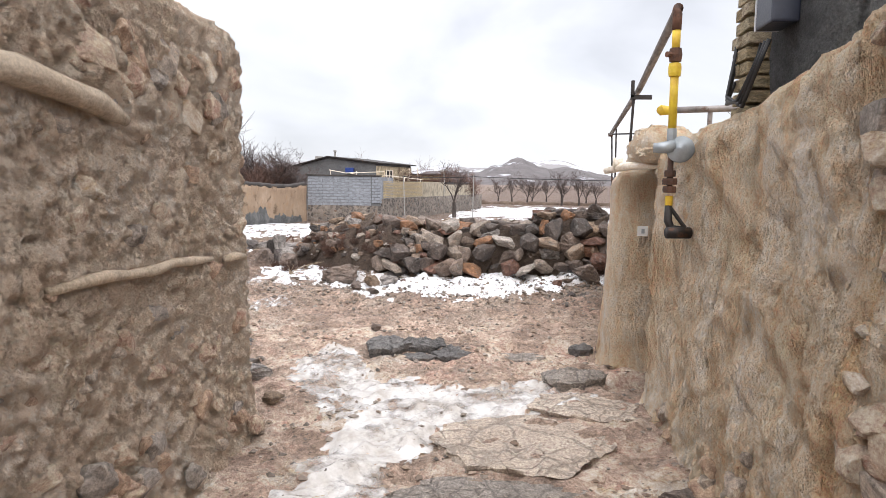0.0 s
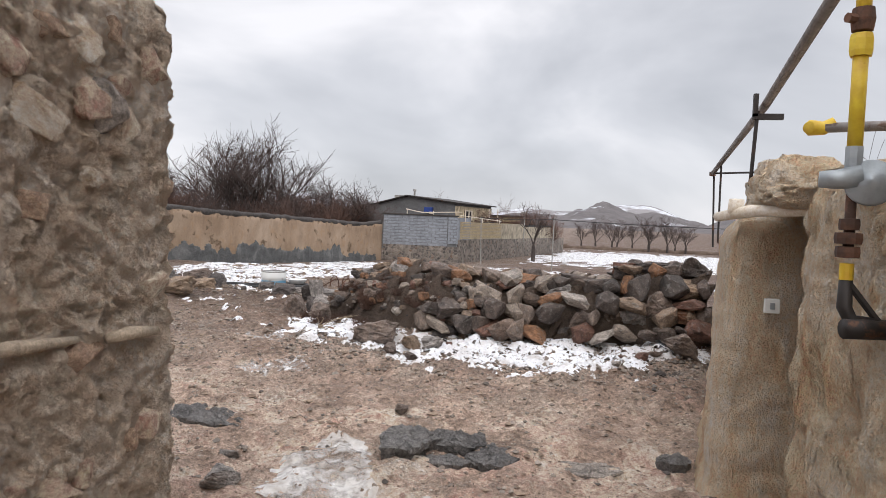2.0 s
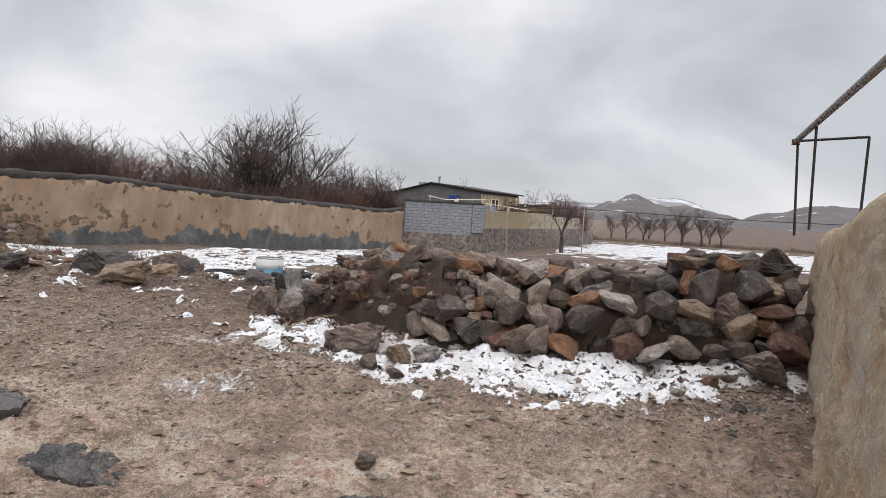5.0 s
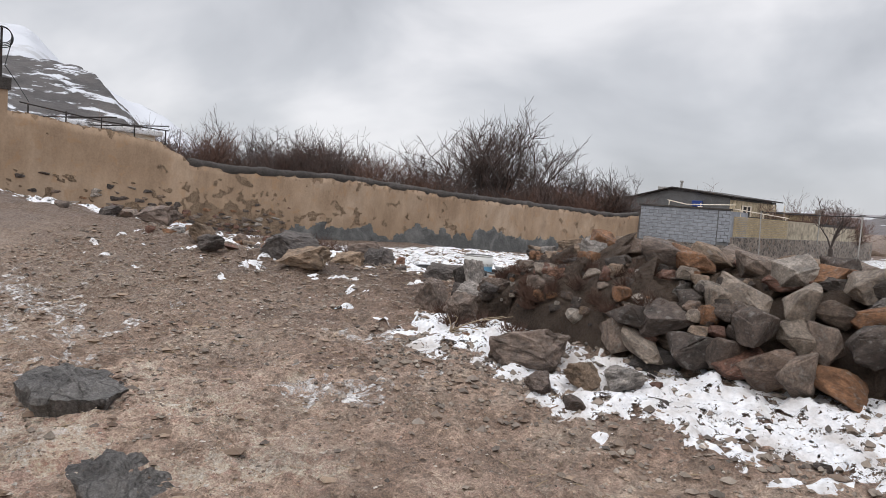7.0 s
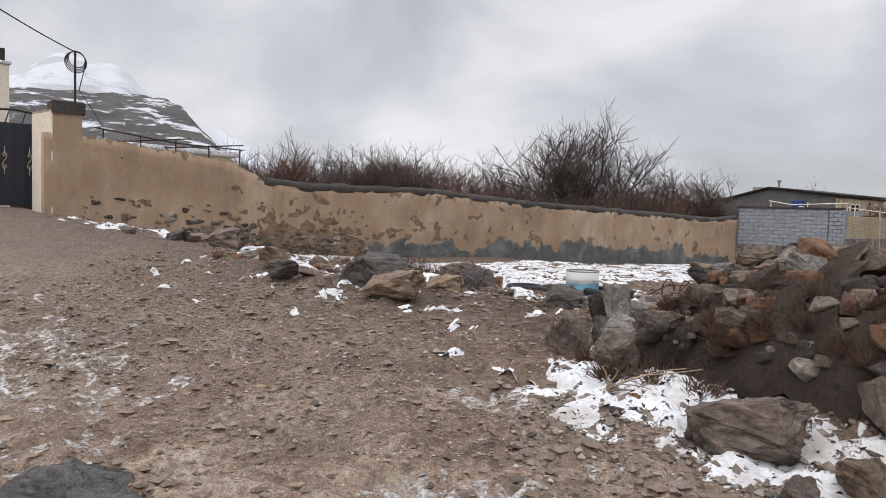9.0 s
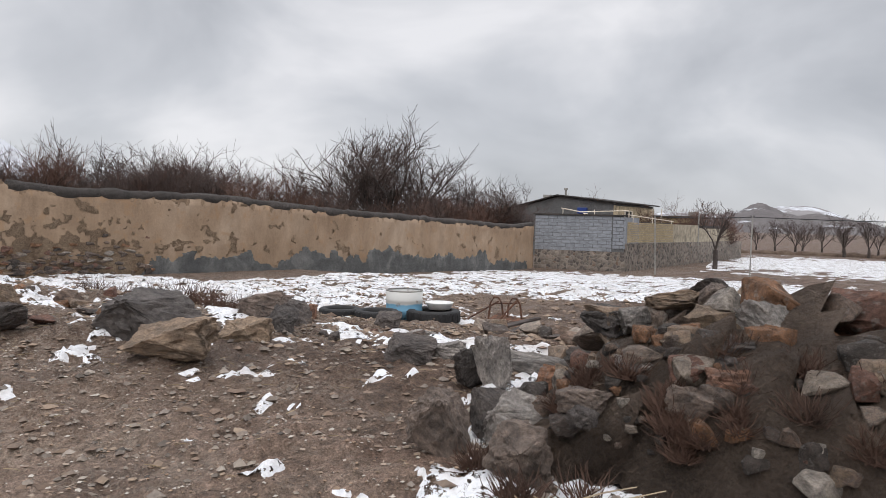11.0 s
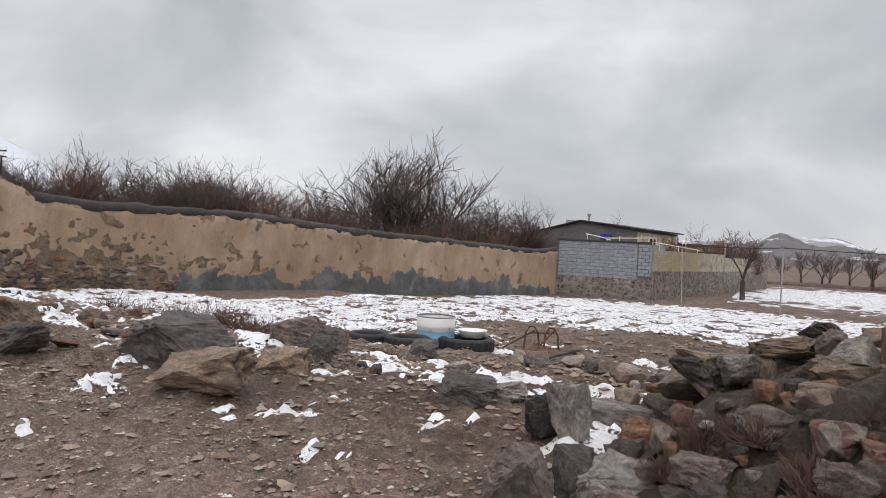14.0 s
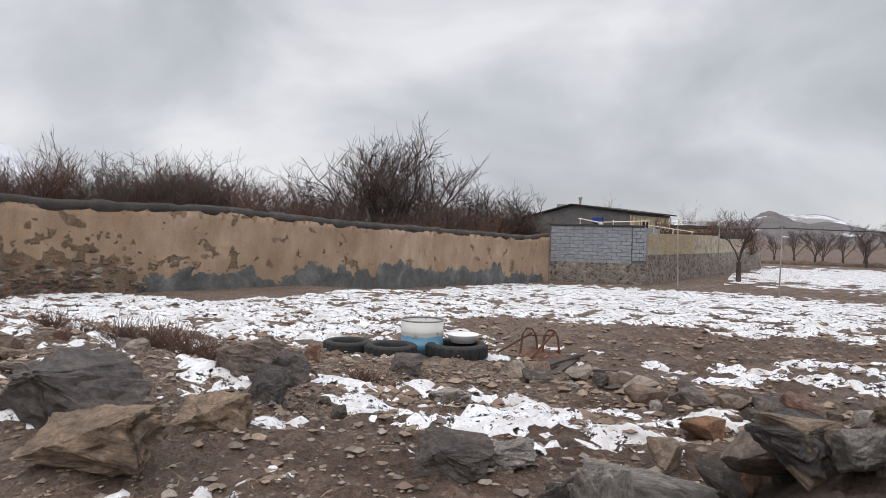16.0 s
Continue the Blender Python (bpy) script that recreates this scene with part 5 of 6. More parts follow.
# ---------------------------------------------------------------- boulders and stones of the yard edge
BOULDERS = [
    # x, y, length, depth, height, turn, tip, mesh, tone material
    (-6.05, 10.75, 0.72, 0.5, 0.38, 8, (4, 3), 0, "dark", "dark brown flat-topped boulder on the earth bank"),
    (-5.42, 10.4, 0.6, 0.36, 0.27, 5, (6, -6), 6, "tan", "layered tan and ochre boulder on the earth bank"),
    (-3.99, 11.08, 0.36, 0.26, 0.2, 12, (0, 5), 2, "dark", "dark grey slab-like stone with pale veins"),
    (-3.8, 11.25, 0.26, 0.2, 0.14, 40, (0, 0), 3, "grey", "grey stone beside a dark slab"),
    (-3.23, 10.58, 0.22, 0.18, 0.36, -20, (10, 14), 4, "grey", "pale grey upright leaning stone"),
    (-3.38, 10.62, 0.14, 0.2, 0.3, -40, (12, 18), 5, "dark", "dark stone leaning beside a pale one"),
    (-3.2, 11.12, 0.55, 0.12, 0.16, -6, (0, 4), 6, "grey", "long broken concrete-like slab lying on edge"),
    (-2.88, 10.02, 0.33, 0.26, 0.3, 30, (-8, 20), 7, "grey", "pale grey slanting slab at the end of the rubble wall"),
    (-3.23, 9.86, 0.27, 0.26, 0.3, 20, (0, 0), 0, "brown", "brown angular stone at the end of the rubble wall"),
    (-3.12, 10.2, 0.26, 0.22, 0.26, 60, (10, 10), 2, "dark", "dark stone at the end of the rubble wall"),
    (-1.86, 9.12, 0.48, 0.36, 0.32, 10, (0, -4), 3, "brown", "rounded grey-brown boulder in patchy snow"),
    (-1.36, 8.92, 0.22, 0.2, 0.2, 10, (0, 0), 4, "tan", "small tan boulder beside a bigger one"),
    (-1.18, 9.12, 0.26, 0.22, 0.18, 50, (0, 0), 5, "grey", "small grey boulder in patchy snow"),
    (-1.52, 8.62, 0.17, 0.15, 0.15, 80, (0, 0), 6, "brown", "small brown boulder in patchy snow"),
    (-2.83, 9.75, 0.32, 0.26, 0.26, 60, (0, 6), 1, "brown", "dark brown block beside snow"),
    (-2.92, 10.72, 0.22, 0.2, 0.22, 20, (0, 0), 7, "red", "rust-red stone on the earth bank"),
    (-7.05, 10.35, 0.36, 0.3, 0.24, 70, (0, 0), 5, "dark", "grey stone on the earth bank"),
    (-5.35, 11.05, 0.36, 0.26, 0.26, 20, (0, 0), 6, "tan", "tan stone beside boulders"),
    (-5.55, 11.75, 0.26, 0.22, 0.3, 20, (0, 10), 2, "dark", "dark stone behind boulders"),
    (-6.35, 12.5, 0.5, 0.4, 0.36, 40, (0, 0), 3, "brown", "brown stone with a worn face"),
    (-5.9, 12.35, 0.3, 0.3, 0.3, 10, (0, 0), 0, "dark", "dark round stone behind boulders"),
    (-5.93, 14.3, 0.36, 0.28, 0.24, 10, (0, 0), 2, "dark", "black stone on snow near the tyres"),
    (-6.85, 14.0, 0.18, 0.14, 0.2, 10, (0, 0), 1, "red", "small reddish stone on snow"),
    (1.62, 9.35, 0.4, 0.3, 0.3, 30, (0, 0), 4, "brown", "brown stone at the foot of the mud wall"),
    (-9.6, 11.2, 0.62, 0.42, 0.36, 12, (0, 0), 6, "brown", "brown boulder on the snowy bank"),
    (-7.75, 10.75, 0.42, 0.34, 0.34, 50, (0, 14), 4, "tan", "tan pointed stone on the snowy bank"),
    (-10.6, 11.0, 0.3, 0.3, 0.2, 0, (0, 0), 2, "dark", "dark stone on the snowy bank"),
    (-8.6, 10.9, 0.3, 0.24, 0.16, 30, (0, 0), 1, "grey", "grey stone on the snowy bank"),
    (-4.85, 13.0, 0.3, 0.25, 0.14, 30, (0, 0), 5, "grey", "flat grey stone in snow"),
]
TONES = {
    "dark": stone_mat("dark_basalt_stone", [(0.09, 0.08, 0.077), (0.11, 0.094, 0.088)], 0.8, (0.16, 0.145, 0.135)),
    "brown": stone_mat("brown_stone", [(0.185, 0.145, 0.125), (0.215, 0.17, 0.145)], 0.85, (0.19, 0.165, 0.15)),
    "grey": stone_mat("pale_grey_stone", [(0.28, 0.26, 0.248), (0.34, 0.315, 0.3)], 0.85, (0.31, 0.3, 0.29)),
    "tan": stone_mat("tan_layered_stone", [(0.24, 0.178, 0.13), (0.29, 0.215, 0.155)], 0.85, (0.25, 0.18, 0.11)),
    "ochre": stone_mat("ochre_stone", [(0.36, 0.21, 0.1), (0.38, 0.22, 0.1)], 0.85, (0.3, 0.25, 0.2)),
    "red": stone_mat("rusty_stone", [(0.3, 0.16, 0.1), (0.24, 0.135, 0.095)], 0.85, (0.24, 0.21, 0.19)),
}
tinted = {}
for x, y, l, d, h, turn, tip, k, tone, label in BOULDERS:
    if (k, tone) not in tinted:
        me = FINE_ROCKS[k].copy()
        me.materials[0] = TONES[tone]
        tinted[k, tone] = me
    ob = set_rock(tinted[k, tone], "boulder", (x, y, ground_z(x, y) + h * 0.33), (l, d, h), turn, tip=tip)
    tagged(ob, label, "boulder", "yard boulders")

# the outstanding stones of the rubble wall
rng = random.Random(17)
for x, y, z, w, h, tone in PROUD:
    k = rng.randrange(8)
    if (k, tone) not in tinted:
        me = FINE_ROCKS[k].copy()
        me.materials[0] = TONES[tone]
        tinted[k, tone] = me
    set_rock(tinted[k, tone], "stone", (x, y + 0.1, z), (w * 0.98, max(0.18, 0.85 * w), h * 1.02), rng.uniform(-18, 18) + rng.choice((0, 180)), rubble, tip=(rng.uniform(-8, 8), rng.uniform(-12, 12)))

# smaller stones lying about, each its own thing
LOOSE = [rock_mesh("loose_stone", 70 + i, 2, 9, 0.08) for i in range(8)]
for i, me in enumerate(LOOSE):
    me.materials[0] = M_STONE
rng = random.Random(77)
spots = []
for _ in range(46):
    f = rng.random()
    spots.append((-5.2 + 4.6 * f + rng.gauss(0, 0.3), 15.3 - 1.5 * f + rng.gauss(0, 0.35), rng.uniform(0.14, 0.42)))
for _ in range(26):
    spots.append((rng.uniform(-3.2, -1.4), rng.uniform(11.8, 13.4), rng.uniform(0.1, 0.3)))
for _ in range(30):
    spots.append((rng.uniform(-12.5, -6.6), 11.3 + rng.gauss(0, 0.5), rng.uniform(0.1, 0.34)))
for _ in range(26):
    spots.append((rng.uniform(-9.5, -4.6), rng.gauss(12.3, 0.7), rng.uniform(0.08, 0.26)))
for _ in range(24):
    spots.append((rng.uniform(-2.6, 1.7), rng.gauss(9.2, 0.35), rng.uniform(0.06, 0.17)))
for x, y, s in spots:
    ob = set_rock(rng.choice(LOOSE), "stone", (x, y, ground_z(x, y) + 0.16 * s), (s, s * rng.uniform(0.65, 0.95), s * rng.uniform(0.4, 0.7)), rng.uniform(0, 360), tip=(rng.uniform(-12, 12), rng.uniform(-12, 12)))
    tagged(ob, "weathered grey-brown field stone lying on the ground", "stone", "scattered stones")


# small stones stuck in the earth of the rubble wall
rng = random.Random(90)
for _ in range(230):
    f = rng.random() ** 1.3 * 0.5
    p = pile_line(f)
    u = rng.uniform(0.3, 0.98)
    h = along(PILE_TOP, f) * min(1, 0.45 + 6 * f)
    a = math.acos(u)
    sz = 0.03 + 0.16 * rng.random() ** 2
    set_rock(rng.choice(LOOSE), "stone", (p.x + rng.uniform(-0.1, 0.1), p.y - 0.74 * u, land(p.x, p.y) - 0.1 + (h + 0.05) * math.sin(a) ** 0.85), (sz, sz * 0.8, sz * 0.7), rng.uniform(0, 360), rubble)

# ---------------------------------------------------------------- broken asphalt and concrete in the lane
def cracked(name, dark, light, crack_scale, wet=0.5):
    m, nt, bs = fresh(name, wet)
    p = position(nt)
    a, b = noise_at(nt, 3.0, 5, 0.6, p), noise_at(nt, 45, 5, 0.7, p)
    w = nt.nodes.new("ShaderNodeVectorMath")
    w.operation = "ADD"
    nz = nt.nodes.new("ShaderNodeTexNoise")
    nz.inputs["Scale"].default_value = 4.0
    nt.links.new(p, nz.inputs["Vector"])
    sc = nt.nodes.new("ShaderNodeVectorMath")
    sc.operation = "SCALE"
    sc.inputs["Scale"].default_value = 0.22
    nt.links.new(nz.outputs["Color"], sc.inputs[0])
    nt.links.new(p, w.inputs[0])
    nt.links.new(sc.outputs[0], w.inputs[1])
    v1 = cells_at(nt, crack_scale, w.outputs[0], "DISTANCE_TO_EDGE").outputs["Distance"]
    v2 = cells_at(nt, crack_scale * 2.6, w.outputs[0], "DISTANCE_TO_EDGE").outputs["Distance"]
    gap = calc(nt, "MINIMUM", grey(nt, v1, 0.0, 0.05), calc(nt, "ADD", grey(nt, v2, 0.0, 0.06), grey(nt, noise_at(nt, 1.3, 2, 0.5, p), 0.5, 0.55)))
    c = ramp(nt, a, [(0.3, dark), (0.7, light)])
    c = mix(nt, 1.0, c, ramp(nt, b, [(0.3, (0.22, 0.22, 0.22)), (0.7, (0.78, 0.78, 0.78))]), "OVERLAY")
    c = mix(nt, 0.8, c, ramp(nt, noise_at(nt, 120, 4, 0.7, p), [(0.3, (0.2, 0.2, 0.2)), (0.7, (0.82, 0.82, 0.82))]), "OVERLAY")
    c = mix(nt, calc(nt, "SUBTRACT", 1.0, calc(nt, "MULTIPLY", calc(nt, "SUBTRACT", 1.0, gap), 0.55)), tuple(k * 0.3 for k in dark), c)
    nt.links.new(c, bs.inputs["Base Color"])
    nt.links.new(bump(nt, noise_at(nt, 130, 4, 0.75, p), 1.0, 0.01, bump(nt, b, 1.0, 0.014, bump(nt, gap, 0.8, 0.012))), bs.inputs["Normal"])
    return m


M_ASPHALT = cracked("cracked_wet_asphalt", (0.1, 0.093, 0.09), (0.2, 0.186, 0.174), 6.5, 0.5)
M_SLABTOP = cracked("cracked_muddy_concrete", (0.46, 0.37, 0.295), (0.60, 0.50, 0.41), 2.2, 0.6)
M_DARKSLAB = cracked("dark_muddy_slab", (0.25, 0.215, 0.185), (0.40, 0.345, 0.30), 4.0, 0.55)


def chunk(name, x, y, rx, ry, h, turn, seed, material, label, category="slab", tilt=(0, 0), lift=0.0):
    """A broken slab: ragged outline, rough top, dropped edges."""
    rng = random.Random(seed)
    bm = bmesh.new()
    nseg, nring = 72, 9
    nc = rng.choice((6, 7, 8))
    corners = [((i + rng.uniform(-0.28, 0.28)) * math.tau / nc, rng.uniform(0.86, 1.14)) for i in range(nc)]
    corners = [Vector((r * math.cos(t), r * math.sin(t))) for t, r in corners]

    def reach(c, s):
        """Distance from the middle to the broken edge in the direction c, s."""
        for p, q in zip(corners, corners[1:] + corners[:1]):
            e = q - p
            det = c * e.y - s * e.x
            if abs(det) > 1e-6:
                k, f = (p.x * e.y - p.y * e.x) / det, (p.x * s - p.y * c) / det
                if k > 0 and -0.001 <= f <= 1.001:
                    return k
        return 1.0
    rings = []
    for j in range(nring + 5):
        ring = []
        for i in range(nseg):
            a = i * math.tau / nseg
            c, s = math.cos(a), math.sin(a)
            k = reach(c, s) * (1 + 0.1 * fract(c * 2.4 + seed * 3.7, s * 2.4, 0, 0.6, 5))
            if j <= nring:
                f = j / nring
                px, py = c * k * rx * f, s * k * ry * f
                z = h * (1 - 0.3 * f ** 4) + 0.34 * h * fract(px * 7 + seed, py * 7, 1, 0.55, 5)
            else:
                q = j - nring
                f = (1.05, 1.03, 1.0, 0.95)[q - 1] + 0.09 * fract(c * 3 + seed, s * 3 + q * 0.8, q * 0.7, 0.6, 4)
                px, py = c * k * rx * f, s * k * ry * f
                z = h * ((0.72, 0.45, 0.15, -0.7)[q - 1] + 0.12 * fract(c * 5, s * 5 + seed, q, 0.6, 3))
            ring.append(bm.verts.new((px, py, z)))
        rings.append(ring)
    for r0, r1 in zip(rings[1:], rings[2:]):
        for i in range(nseg):
            bm.faces.new((r0[i], r0[(i + 1) % nseg], r1[(i + 1) % nseg], r1[i]))
    bm.faces.new(rings[1])
    for v in rings[0]:
        bm.verts.remove(v)
    bmesh.ops.recalc_face_normals(bm, faces=bm.faces)
    me = mesh_of(name, bm, material, True)
    me.set_sharp_from_angle(angle=radians(42))
    ob = new(name, me)
    ob.matrix_world = pose(x, y, ground_z(x, y) + lift - 0.34 * h, tilt[0], tilt[1], turn)
    return tagged(ob, label, category, "broken paving")


for a in ((-0.70, 6.42, 0.22, 0.3, 0.10, 4, 1, M_ASPHALT, "thick black broken asphalt piece on mud"), (-0.36, 6.62, 0.26, 0.19, 0.12, -8, 2, M_ASPHALT, "thick black broken asphalt piece on mud"),
          (-0.36, 6.26, 0.2, 0.11, 0.06, 6, 3, M_ASPHALT, "small black broken asphalt piece on mud"), (-0.04, 6.45, 0.2, 0.25, 0.08, -6, 4, M_ASPHALT, "thick black broken asphalt piece on mud"),
          (0.58, 6.5, 0.32, 0.16, 0.045, 12, 5, M_DARKSLAB, "thin dark slab sunk in mud"), (1.08, 5.62, 0.3, 0.22, 0.11, 20, 6, M_DARKSLAB, "dark broken slab beside the recess"),
          (0.62, 4.15, 0.62, 0.5, 0.06, -12, 7, M_SLABTOP, "cracked muddy concrete slab in the lane"), (0.45, 3.25, 0.72, 0.36, 0.07, 8, 8, M_DARKSLAB, "dark cracked concrete slab in the lane"),
          (1.08, 4.85, 0.4, 0.3, 0.05, -20, 9, M_SLABTOP, "muddy concrete slab edge beside the wall"), (-2.5, 6.64, 0.46, 0.22, 0.12, -14, 10, M_ASPHALT, "black broken asphalt lump with a rough side"),
          (-3.74, 6.98, 0.4, 0.28, 0.11, -10, 11, M_ASPHALT, "large cracked asphalt lump on the lane edge"), (-3.92, 7.08, 0.17, 0.1, 0.09, 50, 12, M_ASPHALT, "small asphalt lump beside a larger one"),
          (-3.72, 6.36, 0.18, 0.24, 0.03, 42, 14, M_ASPHALT, "flat dark slab sunk in gravel"),
          (1.25, 6.75, 0.13, 0.1, 0.08, 20, 15, M_ASPHALT, "small black asphalt lump")):
    chunk("broken_slab", *a)
for x, y, s, tone, lab in ((-1.66, 5.42, 0.24, "grey", "pale angular stone at the lane corner"), (-1.9, 5.95, 0.15, "grey", "small pale stone in mud"), (-0.95, 7.15, 0.14, "brown", "small brown stone in mud"),
                           (-1.28, 4.75, 0.16, "tan", "brown stone at the foot of the lane wall"), (1.45, 3.4, 0.2, "brown", "stone at the foot of the plaster wall"), (1.42, 2.95, 0.24, "grey", "jagged stone at the wall foot")):
    k = (len(lab) + 3) % 8
    me = FINE_ROCKS[k].copy()
    me.materials[0] = TONES[tone]
    tagged(set_rock(me, "stone", (x, y, ground_z(x, y) + s * 0.22), (s, s * 0.8, s * 0.65), x * 90), lab, "stone", "lane stones")


# wet ice and slush in the lane, sky reflection painted into its pale colour
def ice_mat():
    m, nt, bs = fresh("slush_ice_painted_sheen", 0.22)
    p = position(nt)
    a, b = noise_at(nt, 4.0, 5, 0.6, p), noise_at(nt, 28, 5, 0.6, p)
    c = ramp(nt, a, [(0.35, (0.4, 0.36, 0.32)), (0.6, (0.62, 0.6, 0.58))])
    nt.links.new(mix(nt, 0.4, c, ramp(nt, b, [(0.3, (0.35,) * 3), (0.7, (0.65,) * 3)]), "OVERLAY"), bs.inputs["Base Color"])
    nt.links.new(ramp(nt, a, [(0.4, (0.08,) * 3), (0.65, (0.3,) * 3)]), bs.inputs["Roughness"])
    nt.links.new(bump(nt, b, 0.25, 0.006), bs.inputs["Normal"])
    return m


M_ICE = ice_mat()
M_FROST = speckled("thin_frost_on_mud", (0.46, 0.42, 0.39), (0.56, 0.53, 0.51), (0.66, 0.65, 0.65), 3.0, 12, 60, 0.45, 0.006)


def broken_up(m, scale, lo, hi):
    """Lets the ground show through a thin crust in small flecks."""
    nt = m.node_tree
    nt.links.new(grey(nt, noise_at(nt, scale, 7, 0.72, position(nt)), lo, hi), nt.nodes["Principled BSDF"].inputs["Alpha"])


broken_up(M_FROST, 13.0, 0.46, 0.62)
broken_up(M_ICE, 2.4, 0.36, 0.52)


def lane_ice(x, y):
    a = max(blot(x, y, -0.33, 4.1, 0.36, 1.2, -12), blot(x, y, 0.2, 4.95, 1.05, 0.5, 8), blot(x, y, -0.6, 5.25, 0.55, 0.35), blot(x, y, -1.0, 5.6, 0.35, 0.8, 20), blot(x, y, -0.45, 3.1, 0.25, 0.7, 5))
    return a + ragged(x, y, 0.35, 2.0) - 0.02 - 0.5 * max(0.0, noise.noise(Vector((x * 7, y * 7, 1.0))) - 0.1)


snow_sheet("ice", -1.6, 1.5, 2.2, 6.6, 0.035, lane_ice, "wet slush ice in the lane, sky sheen painted grey-white", 0.012, M_ICE)
snow_sheet("ice", -9.2, -3.6, 5.4, 8.9, 0.035, lambda x, y: max(blot(x, y, -6.6, 7.3, 2.2, 0.75, -8), blot(x, y, -4.6, 6.2, 1.0, 0.35, 20)) * 0.6 + ragged(x, y, 0.8, 2.6) + 0.3 * noise.noise(Vector((x * 12, y * 12, 1.0))) - 0.2, "thin frost ice on the gravel slope", 0.004, M_FROST)
snow_sheet("ice", -4.2, -2.0, 6.6, 9.6, 0.03, lambda x, y: max(blot(x, y, -3.1, 9.0, 0.45, 0.3), blot(x, y, -2.6, 8.0, 0.5, 0.5)) * 0.6 + ragged(x, y, 0.7, 3.2) + 0.6 * noise.noise(Vector((x * 16, y * 16, 1.0))) - 0.5, "thin frost on the trodden mud", 0.003, M_FROST)


# ---------------------------------------------------------------- gravel, clods and straw
def island_mat(name, tones, rough=0.9):
    m, nt, bs = fresh(name, rough)
    g = nt.nodes.new("ShaderNodeNewGeometry")
    r = ramp(nt, g.outputs["Random Per Island"], [(i / len(tones), c) for i, c in enumerate(tones)])
    c = mix(nt, 0.7, r, ramp(nt, noise_at(nt, 40, 4, 0.6, g.outputs["Position"]), [(0.3, (0.35,) * 3), (0.7, (0.65,) * 3)]), "OVERLAY")
    nt.links.new(c, bs.inputs["Base Color"])
    return m


def scatter(name, count, where, size, flat, material, label, seed):
    """Small angular stones, each of twelve faces at most, joined into one mesh."""
    rng = random.Random(seed)
    verts, faces = [], []
    base = [(1, 0, 0), (-1, 0, 0), (0, 1, 0), (0, -1, 0), (0, 0, 1), (0, 0, -1), (0.7, 0.7, 0.3), (-0.7, 0.6, 0.4)]
    tri = [(0, 6, 4), (6, 2, 4), (2, 7, 4), (7, 1, 4), (1, 3, 4), (3, 0, 4), (0, 2, 6), (2, 1, 7), (0, 3, 5), (3, 1, 5), (1, 2, 5), (2, 0, 5)]
    for _ in range(count):
        x, y = where(rng)
        s = size(rng)
        a = rng.uniform(0, math.tau)
        c, sn = math.cos(a), math.sin(a)
        z = ground_z(x, y) + s * flat * 0.25
        n = len(verts)
        for bx, by, bz in base:
            k = rng.uniform(0.65, 1.2)
            lx, ly = bx * s * k, by * s * k * 0.75
            verts.append((x + lx * c - ly * sn, y + lx * sn + ly * c, z + bz * s * flat * k))
        faces += [(n + p, n + q, n + r) for p, q, r in tri]
    me = bpy.data.meshes.new(name)
    me.from_pydata(verts, [], faces)
    me.materials.append(material)
    return tagged(part(name, me, material), label, name.replace("_", " "), kind="stuff")


def spread_near(rng):
    while True:
        x, y = rng.uniform(-9.5, 1.9), rng.uniform(2.0, 15.5)
        if y < 6.0 and not (-1.25 < x < 1.6):
            if not (x < -1.6 and y > 4.8):
                continue
        dens = 1.0 if (y > 9.5 or x < -3.2) else 0.42
        if rng.random() < dens * (0.45 + 0.8 * (fract(x * 0.7, y * 0.7, 11, 0.8, 3) + 0.4)):
            return x, y


def log_size(lo, hi, p=2.2):
    return lambda rng: lo + (hi - lo) * rng.random() ** p * rng.random()


M_PEB = island_mat("pebbles", [(0.119, 0.098, 0.085), (0.204, 0.170, 0.140), (0.289, 0.246, 0.204), (0.076, 0.065, 0.058), (0.374, 0.327, 0.281), (0.178, 0.132, 0.102), (0.238, 0.200, 0.170)])
M_CHIP = island_mat("stone_chips", [(0.19, 0.13, 0.095), (0.3, 0.22, 0.165), (0.42, 0.345, 0.28), (0.1, 0.074, 0.06), (0.35, 0.25, 0.175), (0.23, 0.15, 0.105), (0.5, 0.45, 0.4)])
M_CLOD = island_mat("earth_clods", [(0.170, 0.119, 0.085), (0.238, 0.170, 0.128), (0.128, 0.089, 0.066), (0.306, 0.230, 0.170)])
scatter("gravel", 22000, spread_near, log_size(0.008, 0.05), 0.55, M_PEB, "loose mixed gravel on the earth", 1)
scatter("gravel", 26000, lambda r: (-2.0 - 6.5 * r.random() ** 0.9, r.uniform(5.2, 10.2)), log_size(0.005, 0.021, 1.6), 0.45, M_CHIP, "small sharp stone chips on the slope", 11)
scatter("gravel", 9000, lambda r: (r.uniform(-3.0, 1.2), r.uniform(4.6, 9.0)), log_size(0.004, 0.018, 1.8), 0.5, M_CHIP, "fine grit on the trodden mud", 12)
scatter("earth_clods", 7000, spread_near, log_size(0.018, 0.07), 0.35, M_CLOD, "loose dark earth clods", 2)
scatter("gravel", 5200, lambda r: (r.uniform(-2.9, 1.9), r.gauss(9.15, 0.5)), log_size(0.012, 0.05), 0.7, M_PEB, "dark pebbles poking through snow", 3)
scatter("yard_clods", 9000, lambda r: (r.uniform(-14, 1.5), 12.5 + 15 * r.random() ** 1.5), log_size(0.02, 0.11), 0.5, M_CLOD, "dark clods on the snowy yard", 4)
straw = Twigs()
rng = random.Random(8)
